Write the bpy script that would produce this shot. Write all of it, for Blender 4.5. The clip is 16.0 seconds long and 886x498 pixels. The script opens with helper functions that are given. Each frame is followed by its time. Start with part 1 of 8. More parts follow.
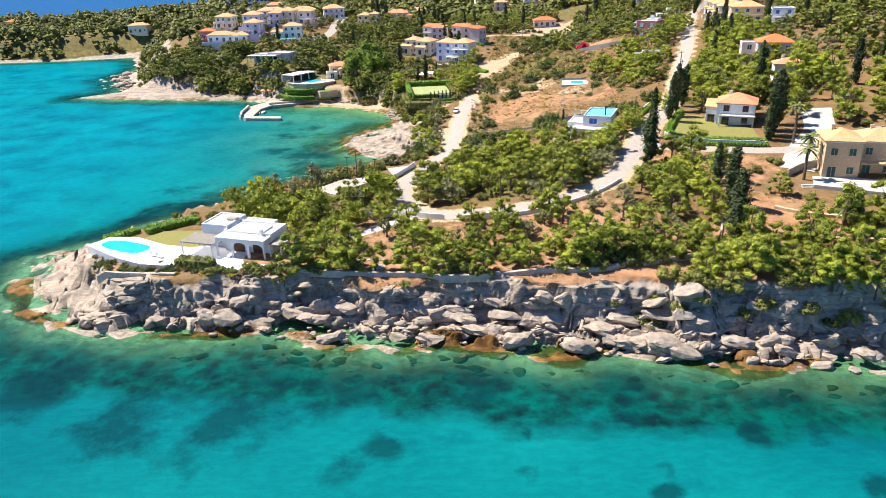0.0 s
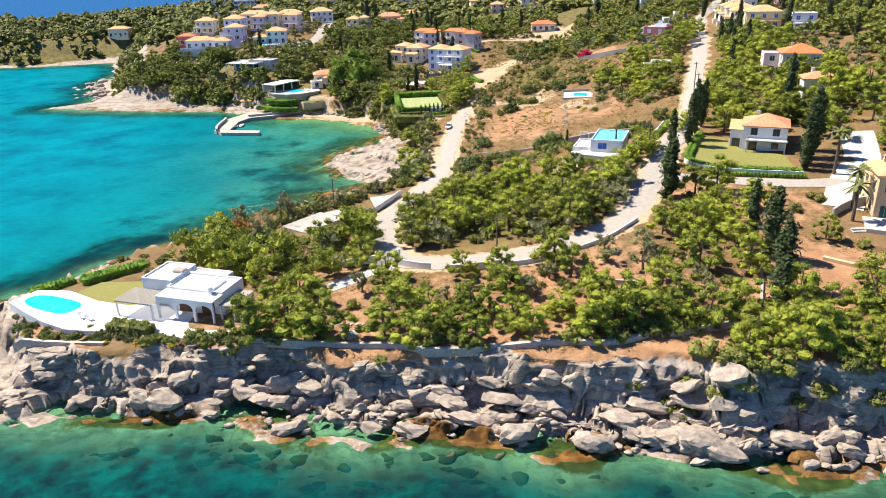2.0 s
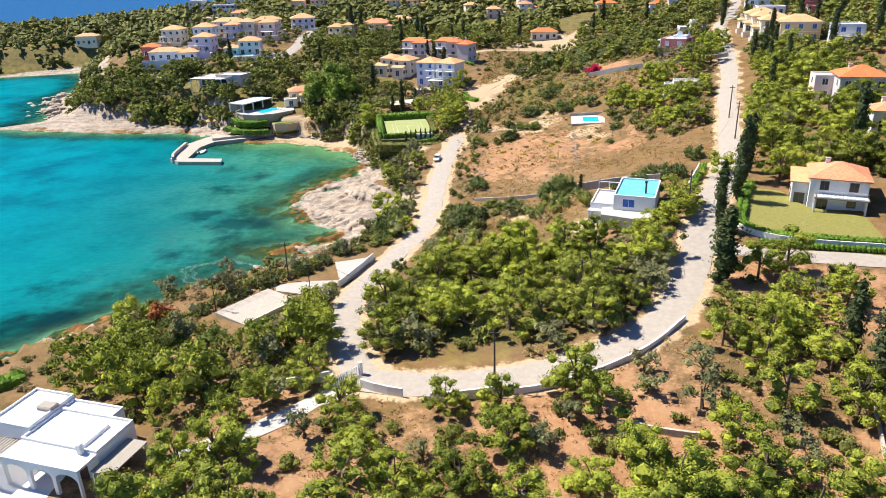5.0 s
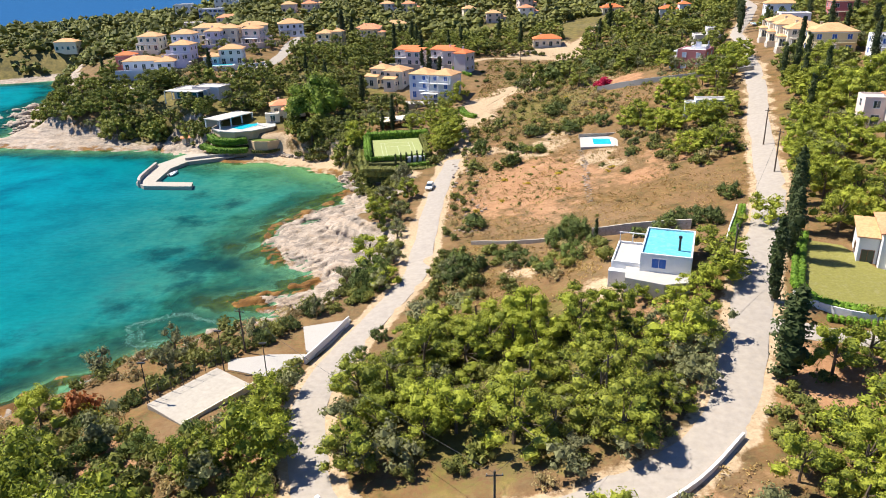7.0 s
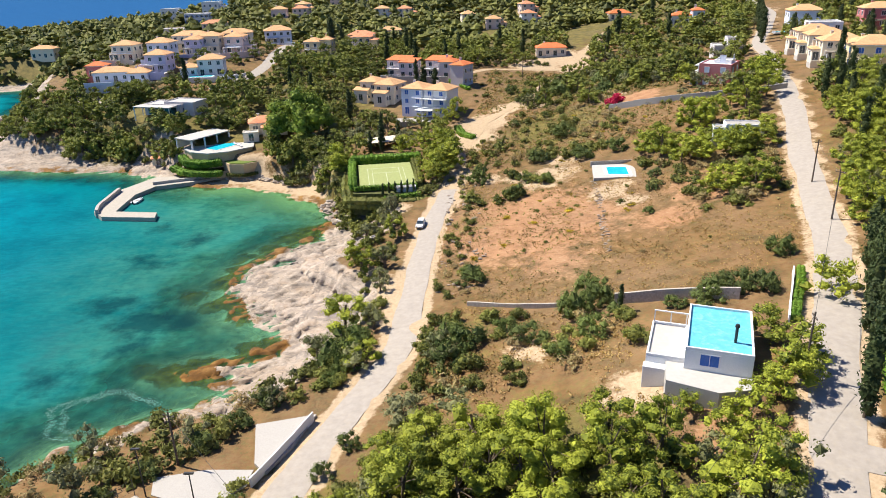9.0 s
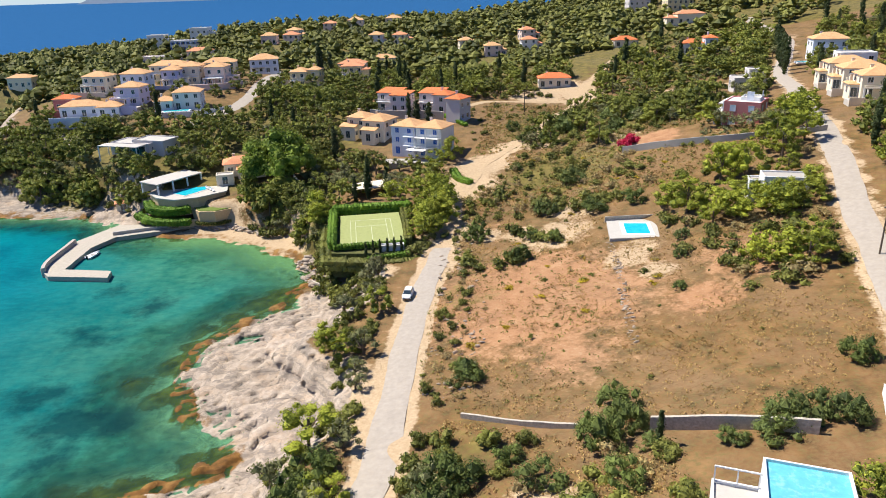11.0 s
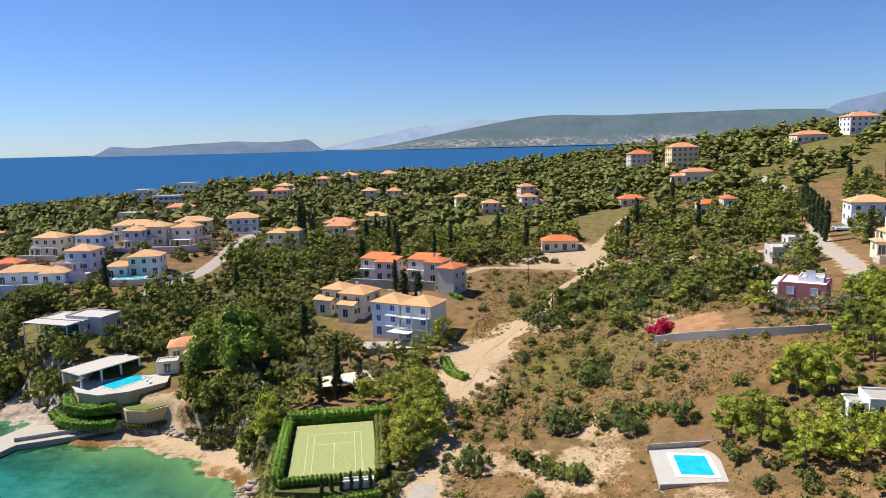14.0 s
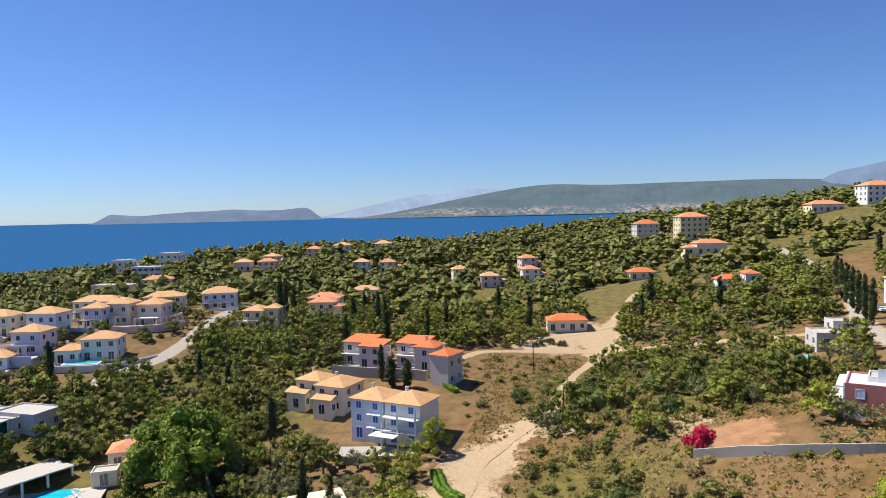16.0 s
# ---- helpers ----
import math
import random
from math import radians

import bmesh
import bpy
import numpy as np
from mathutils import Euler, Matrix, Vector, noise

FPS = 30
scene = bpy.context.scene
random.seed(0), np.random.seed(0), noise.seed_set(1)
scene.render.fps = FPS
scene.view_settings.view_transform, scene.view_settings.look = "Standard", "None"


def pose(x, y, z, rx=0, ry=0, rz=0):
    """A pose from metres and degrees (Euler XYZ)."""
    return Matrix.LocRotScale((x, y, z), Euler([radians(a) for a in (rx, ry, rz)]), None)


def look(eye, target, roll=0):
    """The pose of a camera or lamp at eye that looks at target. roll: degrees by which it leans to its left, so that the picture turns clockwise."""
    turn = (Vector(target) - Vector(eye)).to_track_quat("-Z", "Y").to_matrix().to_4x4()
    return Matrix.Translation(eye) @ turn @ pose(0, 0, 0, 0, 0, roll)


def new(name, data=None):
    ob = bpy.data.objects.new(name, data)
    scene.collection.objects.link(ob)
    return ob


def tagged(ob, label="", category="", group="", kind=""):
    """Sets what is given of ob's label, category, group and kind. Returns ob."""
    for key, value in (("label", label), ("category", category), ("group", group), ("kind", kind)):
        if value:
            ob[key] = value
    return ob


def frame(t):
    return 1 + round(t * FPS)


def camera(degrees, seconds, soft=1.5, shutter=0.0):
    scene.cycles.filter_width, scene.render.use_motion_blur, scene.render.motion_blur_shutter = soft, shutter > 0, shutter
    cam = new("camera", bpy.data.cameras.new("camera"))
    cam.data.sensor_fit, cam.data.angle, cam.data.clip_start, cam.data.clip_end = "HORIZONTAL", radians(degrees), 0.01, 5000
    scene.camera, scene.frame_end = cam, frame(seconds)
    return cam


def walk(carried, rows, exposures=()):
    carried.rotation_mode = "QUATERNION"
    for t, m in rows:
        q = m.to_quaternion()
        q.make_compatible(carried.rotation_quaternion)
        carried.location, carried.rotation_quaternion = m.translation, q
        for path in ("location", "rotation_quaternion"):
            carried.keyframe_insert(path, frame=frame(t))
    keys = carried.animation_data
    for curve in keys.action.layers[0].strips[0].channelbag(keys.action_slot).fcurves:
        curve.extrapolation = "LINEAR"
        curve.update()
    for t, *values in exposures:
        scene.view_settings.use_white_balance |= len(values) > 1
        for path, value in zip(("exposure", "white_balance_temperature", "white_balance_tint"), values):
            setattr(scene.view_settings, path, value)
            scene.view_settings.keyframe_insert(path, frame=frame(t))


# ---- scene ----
cam = camera(63.8, 16.0, soft=0.95)
scene.view_settings.exposure = 0.70
METRES, EYE, TILT, LEAN, TURN = 200.0, 59.0, -22.0, 1.5, 0.0
ROWS = [
    (0.0, 0.0, 0.0, 0.0, 0.0, 0.0, -0.0),
    (0.5, 0.0027, 0.0263, 0.0116, -0.04, 0.01, 0.03),
    (1.0, 0.0049, 0.0535, 0.0237, -0.1, -0.02, 0.05),
    (1.5, 0.0073, 0.0817, 0.0356, -0.16, -0.01, 0.08),
    (2.0, 0.0097, 0.1094, 0.0482, -0.22, -0.05, 0.14),
    (2.5, 0.0124, 0.1379, 0.0605, -0.24, -0.05, 0.16),
    (3.0, 0.0145, 0.1667, 0.0729, -0.31, -0.04, 0.2),
    (3.5, 0.017, 0.1961, 0.0855, -0.35, -0.04, 0.27),
    (4.0, 0.0192, 0.2252, 0.098, -0.39, -0.05, 0.3),
    (6.5, 0.0307, 0.3671, 0.16, -0.48, -0.03, 0.38),
    (7.0, 0.0329, 0.3958, 0.1722, -0.48, 0.0, 0.37),
    (7.5, 0.0351, 0.4241, 0.1844, -0.49, 0.03, 0.38),
    (8.0, 0.0375, 0.4539, 0.1969, -0.49, 0.06, 0.38),
    (8.5, 0.0397, 0.4828, 0.209, -0.49, 0.11, 0.35),
    (11.0, 0.0514, 0.6258, 0.2722, -0.49, 1.78, 0.47),
    (11.5, 0.0538, 0.6532, 0.2845, -0.5, 3.21, 0.5),
    (12.0, 0.0557, 0.6824, 0.2966, -0.54, 5.12, 0.45),
    (12.5, 0.058, 0.7116, 0.309, -0.56, 7.23, 0.45),
    (13.0, 0.06, 0.7407, 0.3213, -0.59, 9.41, 0.38),
    (13.5, 0.0626, 0.7703, 0.3339, -0.58, 11.53, 0.3),
    (14.0, 0.0645, 0.7998, 0.3462, -0.62, 13.5, 0.24),
    (14.5, 0.0668, 0.8302, 0.3585, -0.64, 15.28, 0.25),
    (15.0, 0.0689, 0.8585, 0.3709, -0.68, 16.83, 0.18),
    (15.5, 0.0708, 0.8871, 0.3831, -0.72, 18.12, 0.19),
    (16.0, 0.073, 0.9158, 0.3947, -0.75, 18.96, 0.15),
]
walk(cam, [(t, pose(0, 0, EYE, TILT, LEAN, TURN) @ pose(METRES * x, METRES * y, METRES * z, 90 + pitch, roll, yaw)) for t, x, y, z, yaw, pitch, roll in ROWS],
     exposures=[(0.0, 1.05), (4.0, 0.95), (8.5, 0.8), (11.0, 0.68), (12.5, 0.58), (14.5, 0.52), (16.0, 0.52)])

# ---- world, sun ----
SUN_ELEVATION, SUN_FROM = 54.0, -65.0  # degrees up; degrees from +y towards +x
world = bpy.data.worlds.new("sky")
scene.world = world
world.use_nodes = True
wn = world.node_tree.nodes
sky = wn.new("ShaderNodeTexSky")
sky.sky_type, sky.sun_disc = "NISHITA", False
sky.sun_elevation, sky.sun_rotation = radians(SUN_ELEVATION), radians(SUN_FROM)
sky.altitude, sky.air_density, sky.dust_density, sky.ozone_density = 600.0, 1.0, 0.05, 6.0
wn["Background"].inputs["Strength"].default_value = 0.095
tint = wn.new("ShaderNodeMix")
tint.data_type, tint.blend_type = "RGBA", "MULTIPLY"
tint.inputs[0].default_value, tint.inputs[7].default_value = 1.0, (0.525, 0.64, 0.885, 1)
world.node_tree.links.new(sky.outputs[0], tint.inputs[6])
world.node_tree.links.new(tint.outputs[2], wn["Background"].inputs["Color"])
sun = new("sun", bpy.data.lights.new("sun", "SUN"))
sun.data.energy, sun.data.angle, sun.data.color = 5.0, radians(0.53), (1.0, 0.94, 0.84)
a, e = radians(SUN_FROM), radians(SUN_ELEVATION)
sun.matrix_world = look((math.sin(a) * math.cos(e) * 900, math.cos(a) * math.cos(e) * 900, math.sin(e) * 900), (0, 0, 0))

# ---- the lie of the land: coast, heights ----
COAST_SOUTH = [(900, 70), (400, 84), (150, 88), (65, 92), (51, 94), (37, 95.5), (25, 100), (13, 99), (6, 103), (-9, 103), (-17, 103.5), (-22, 107), (-36, 108.5),
               (-47, 108), (-61, 110), (-71, 113), (-84, 122), (-89, 133), (-92, 146), (-80, 155), (-72, 168), (-63, 176), (-54, 186), (-46, 192), (-38, 200)]
COAST_BAY = [(-31, 203), (-25, 207.5), (-30, 211), (-36, 213.5), (-30, 216.5), (-23.5, 218.5), (-22.5, 223), (-26.5, 228.5), (-32.5, 234), (-35.5, 241), (-37, 254), (-32, 264.5),
             (-25, 273.5), (-21, 286), (-24, 296), (-30, 304), (-39, 312.5), (-51, 318.5), (-61, 320.5), (-78, 325), (-90, 338), (-102, 343), (-125, 346), (-162, 353), (-185, 362)]
COAST_NORTH = [(-168, 372), (-172, 384), (-181, 400), (-193, 430), (-196, 465), (-212, 510), (-226, 537), (-258, 524), (-290, 520), (-340, 520), (-420, 560), (-470, 640),
               (-470, 740), (-300, 830), (-100, 870), (100, 920), (300, 1000), (600, 1100), (900, 1200)]
COAST = np.array(COAST_SOUTH + COAST_BAY + COAST_NORTH, float)
HEIGHTS = ([(-75, 128, 6.0), (-67, 131, 7.4), (-60, 122, 7), (-35, 116, 8), (-40, 140, 8), (-10, 115, 7.5), (-15, 136, 9), (10, 125, 10), (10, 148, 11), (30, 112, 9.5), (60, 110, 11.5), (45, 135, 14),
            (75, 125, 14), (90, 140, 16), (-50, 160, 6), (-25, 165, 8.5), (-5, 170, 8), (15, 185, 11.5), (48, 165, 17), (38, 182, 18.5), (68, 185, 20), (100, 180, 24), (29, 206, 13.5)],
           [(0, 220, 7.5), (-6, 255, 6.5), (4, 260, 8), (48, 270, 15.5), (79, 265, 24), (20, 290, 11), (-7, 305, 10.5), (40, 310, 15), (75, 315, 27), (106, 314, 31), (21, 348, 16),
            (-2, 350, 14), (14, 381, 20), (63, 412, 18), (125, 360, 32), (-35, 345, 9), (-70, 337, 8.5), (-88, 358, 15), (-64, 426, 24), (-84, 406, 22), (-107, 403, 22), (-120, 375, 12)],
           [(-126, 433, 27), (60, 430, 21), (93, 461, 28), (124, 450, 32), (153, 434, 35), (-32, 519, 23), (68, 547, 25), (0, 470, 22), (-60, 480, 26), (-146, 655, 33), (-200, 520, 15),
            (-300, 600, 18), (-250, 700, 18), (-100, 800, 28), (248, 578, 60), (200, 450, 42), (250, 300, 50), (200, 200, 40), (150, 140, 25), (100, 700, 40), (0, 650, 31)],
           [(-60, 740, 34), (200, 750, 52), (350, 700, 70), (600, 600, 90), (500, 300, 80), (400, 950, 50), (800, 900, 80), (800, 200, 90), (-420, 680, 14)])
KNOTS = np.array(sum(HEIGHTS, []), float)
# shores: place, reach, ledge height, ledge width, width of the rise behind it
SHORES = np.array([(0, 104, 45, 2.4, 5.6, 3.2), (60, 95, 40, 2.4, 5.6, 3.8), (-50, 110, 15, 2.0, 4.2, 3.4), (-84, 128, 13, 2.5, 12.5, 7), (-70, 168, 22, 1.2, 7, 6), (-45, 193, 14, 1.2, 7, 4),
                   (-33, 225, 16, 1.6, 11, 8), (-35, 258, 18, 1.9, 17, 9), (-22, 296, 12, 1.6, 4, 3), (-48, 320, 16, 1.2, 9.5, 2.5), (-90, 335, 16, 1.8, 6, 8),
                   (-130, 350, 25, 2.0, 9, 9), (-180, 370, 25, 2.0, 9, 14), (-195, 460, 50, 2.0, 7, 26), (-300, 540, 120, 1.5, 6, 20)], float)


def plate(r):
    return r * r * np.log(np.maximum(r, 1e-9))


def solve_plate():
    n = len(KNOTS)
    k = plate(np.hypot(KNOTS[:, None, 0] - KNOTS[None, :, 0], KNOTS[:, None, 1] - KNOTS[None, :, 1])) + np.eye(n) * 60
    p = np.c_[np.ones(n), KNOTS[:, :2]]
    big = np.block([[k, p], [p.T, np.zeros((3, 3))]])
    return np.linalg.solve(big, np.r_[KNOTS[:, 2], 0, 0, 0])


PLATE = solve_plate()


def inland(x, y):
    """Metres from the coast, positive on land."""
    a, b = COAST, np.roll(COAST, -1, 0)
    near, inside = np.full(x.shape, 1e9), np.zeros(x.shape, bool)
    for (ax, ay), (bx, by) in zip(a, b):
        dx, dy = bx - ax, by - ay
        s = np.clip(((x - ax) * dx + (y - ay) * dy) / (dx * dx + dy * dy), 0, 1)
        near = np.minimum(near, np.hypot(x - ax - s * dx, y - ay - s * dy))
        if ay != by:
            inside ^= ((ay > y) != (by > y)) & (x < ax + (y - ay) * dx / dy)
    return np.where(inside, near, -near)


def waves(x, y, size, seed=0):
    """A smooth uneven field of about -1 to 1, with bumps of that size in metres."""
    rng = np.random.RandomState(seed + 7)
    out = np.zeros(np.shape(x))
    for k in range(7):
        a, f, p = rng.uniform(0, 6.283), rng.uniform(0.6, 1.6), rng.uniform(0, 6.283)
        out += np.sin((x * math.cos(a) + y * math.sin(a)) * f * 6.283 / size / 2 + p + 1.3 * np.sin((y * math.cos(a) - x * math.sin(a)) * 2.1 / size + p))
    return out / 4.2


def smooth(v):
    v = np.clip(v, 0, 1)
    return v * v * (3 - 2 * v)


def land(x, y, full=False):
    """Height of the ground at x, y; with full also metres inland and how far up the shore's rise it is."""
    x, y = np.asarray(x, float), np.asarray(y, float)
    shape = x.shape
    x, y = x.ravel(), y.ravel()
    d = inland(x, y) + 1.6 * waves(x, y, 9, 3) * (y < 420)
    base = PLATE[-3] + PLATE[-2] * x + PLATE[-1] * y
    for (kx, ky, _), w in zip(KNOTS, PLATE):
        base = base + w * plate(np.hypot(x - kx, y - ky))
    base = np.maximum(base, 3)
    base = base + (15.2 - base) * np.exp(-((x - 48.6) / 7.5) ** 4 - ((y - 271.7) / 8) ** 4)
    base = base + (np.minimum(base, 9.4) - base) * np.exp(-((x + 6.1) / 10.5) ** 6 - ((y - 293) / 14) ** 6)
    total, mix = 1e-9, np.full((3, len(x)), 1e-9) * np.array((2, 6, 30))[:, None]
    for sx, sy, reach, *v in SHORES:
        w = np.exp(-((x - sx) ** 2 + (y - sy) ** 2) / (2 * reach * reach)) 
        total, mix = total + w, mix + w * np.array(v)[:, None]
    ledge, w0, w1 = mix / total
    rise = smooth((d - w0) / w1)
    z = ledge * smooth(0.25 + 0.75 * np.clip(d / w0, -0.33, 1)) - 0.25 * ledge * 0.55
    z = z + (base - z) * rise
    bed = -0.25 - 0.13 * np.clip(-d, 0, 14) - 0.05 * np.clip(-d - 14, 0, 60) - 0.01 * np.clip(-d - 74, 0, 300)
    z = np.where(d > 0, z, np.minimum(z, bed + 0.3 * np.clip(1 + d / 3, 0, 1)))
    if full:
        return z.reshape(shape), d.reshape(shape), rise.reshape(shape), (w0 + w1).reshape(shape)
    return z.reshape(shape)

# ---- materials ----
MATS = {}


class Nodes:
    """A material's node tree, with short ways to wire it."""

    def __init__(self, name):
        self.mat = bpy.data.materials.new(name)
        self.mat.use_nodes = True
        self.tree = self.mat.node_tree
        self.main = self.tree.nodes["Principled BSDF"]
        self.place = self.node("ShaderNodeNewGeometry").outputs["Position"]

    def node(self, kind, **values):
        n = self.tree.nodes.new(kind)
        for key, value in values.items():
            if key == "op":
                n.operation = value
            elif key == "blend":
                n.data_type, n.blend_type = "RGBA", value
        return n

    def link(self, a, b):
        self.tree.links.new(a, b)

    def noise(self, scale, detail=4.0, rough=0.6, place=None, stretch=None):
        n = self.node("ShaderNodeTexNoise")
        n.inputs["Scale"].default_value, n.inputs["Detail"].default_value, n.inputs["Roughness"].default_value = scale, detail, rough
        source = place or self.place
        if stretch:
            m = self.node("ShaderNodeVectorMath", op="MULTIPLY")
            m.inputs[1].default_value = stretch
            self.link(source, m.inputs[0])
            source = m.outputs[0]
        self.link(source, n.inputs["Vector"])
        return n.outputs["Fac"]

    def ramp(self, fac, *stops):
        n = self.node("ShaderNodeValToRGB")
        while len(n.color_ramp.elements) < len(stops):
            n.color_ramp.elements.new(0.5)
        for el, (at, colour) in zip(n.color_ramp.elements, stops):
            el.position, el.color = at, (*colour, 1) if not isinstance(colour, float) else (colour, colour, colour, 1)
        self.link(fac, n.inputs[0])
        return n.outputs["Color"]

    def mix(self, fac, a, b, blend="MIX"):
        n = self.node("ShaderNodeMix", blend=blend)
        for value, socket in ((fac, n.inputs[0]), (a, n.inputs[6]), (b, n.inputs[7])):
            if isinstance(value, (int, float)):
                socket.default_value = value
            elif isinstance(value, tuple):
                socket.default_value = (*value, 1)
            else:
                self.link(value, socket)
        return n.outputs[2]

    def math(self, op, a, b=0.0, clamp=False):
        n = self.node("ShaderNodeMath", op=op)
        n.use_clamp = clamp
        for value, socket in ((a, n.inputs[0]), (b, n.inputs[1])):
            if isinstance(value, (int, float)):
                socket.default_value = value
            else:
                self.link(value, socket)
        return n.outputs[0]

    def attribute(self, name):
        n = self.node("ShaderNodeAttribute")
        n.attribute_name = name
        return n.outputs["Fac"]

    def bump(self, height, strength, distance):
        n = self.node("ShaderNodeBump")
        n.inputs["Strength"].default_value, n.inputs["Distance"].default_value = strength, distance
        self.link(height, n.inputs["Height"])
        self.link(n.outputs[0], self.main.inputs["Normal"])

    def done(self, colour, rough=0.8, metal=0.0, spec=0.5):
        if isinstance(colour, tuple):
            self.main.inputs["Base Color"].default_value = (*colour, 1)
        else:
            self.link(colour, self.main.inputs["Base Color"])
        self.main.inputs["Roughness"].default_value, self.main.inputs["Metallic"].default_value = rough, metal
        self.main.inputs["Specular IOR Level"].default_value = spec
        MATS[self.mat.name] = self.mat
        return self.mat


def worn(name, colour, rough=0.8, vary=0.18, grain=6.0, bump=0.02, stain=(0.45, 0.4, 0.33), stains=0.15, spec=0.3, metal=0.0):
    """Paint, plaster, concrete: a colour that varies at two scales, with some stains and fine relief."""
    n = Nodes(name)
    fine, wide = n.noise(grain, 5), n.noise(0.35, 3)
    low, high = tuple(c * (1 - vary) for c in colour), tuple(min(1, c * (1 + vary * 0.6)) for c in colour)
    c = n.ramp(fine, (0.3, low), (0.7, high))
    streak = n.noise(1.4, 4, 0.7, stretch=(1, 1, 0.25))
    c = n.mix(n.math("MULTIPLY", n.ramp(streak, (0.5, 0.0), (0.75, 1.0)), stains), c, stain)
    c = n.mix(n.math("MULTIPLY", n.ramp(wide, (0.35, 0.0), (0.7, 1.0)), 0.12), c, tuple(v * 0.7 for v in colour))
    n.bump(fine, 0.4, bump)
    return n.done(c, rough, metal, spec)


def foliage(name, dark, light, dry=(0.2, 0.16, 0.06), dryness=0.08, glow=0.24):
    """Leaves that differ from clump to clump and from tree to tree; some light passes through them."""
    n = Nodes(name)
    geo, info = n.node("ShaderNodeNewGeometry"), n.node("ShaderNodeObjectInfo")
    c = n.mix(geo.outputs["Random Per Island"], dark, light)
    c = n.mix(n.math("MULTIPLY", info.outputs["Random"], 0.4), c, tuple(v * 0.6 for v in dark))
    patch = n.ramp(n.noise(0.09, 3), (0.45, 0.0), (0.62, 1.0))
    c = n.mix(n.math("MULTIPLY", patch, 0.5), c, tuple(v * 1.25 for v in light))
    c = n.mix(n.math("MULTIPLY", n.ramp(n.noise(0.035, 4, 0.65), (0.48, 0.0), (0.62, 1.0)), 0.3), c, (light[0] * 0.7 + 0.02, light[1] * 0.64 + 0.02, light[2] * 0.8 + 0.02))
    c = n.mix(n.math("MULTIPLY", n.ramp(n.noise(0.4, 2), (0.58, 0.0), (0.68, 1.0)), dryness), c, dry)
    thin, both = n.node("ShaderNodeBsdfTranslucent"), n.node("ShaderNodeMixShader")
    n.link(c, thin.inputs["Color"])
    both.inputs[0].default_value = glow
    n.link(n.main.outputs[0], both.inputs[1])
    n.link(thin.outputs[0], both.inputs[2])
    n.link(both.outputs[0], n.tree.nodes["Material Output"].inputs["Surface"])
    return n.done(c, 0.7, 0.0, 0.2)


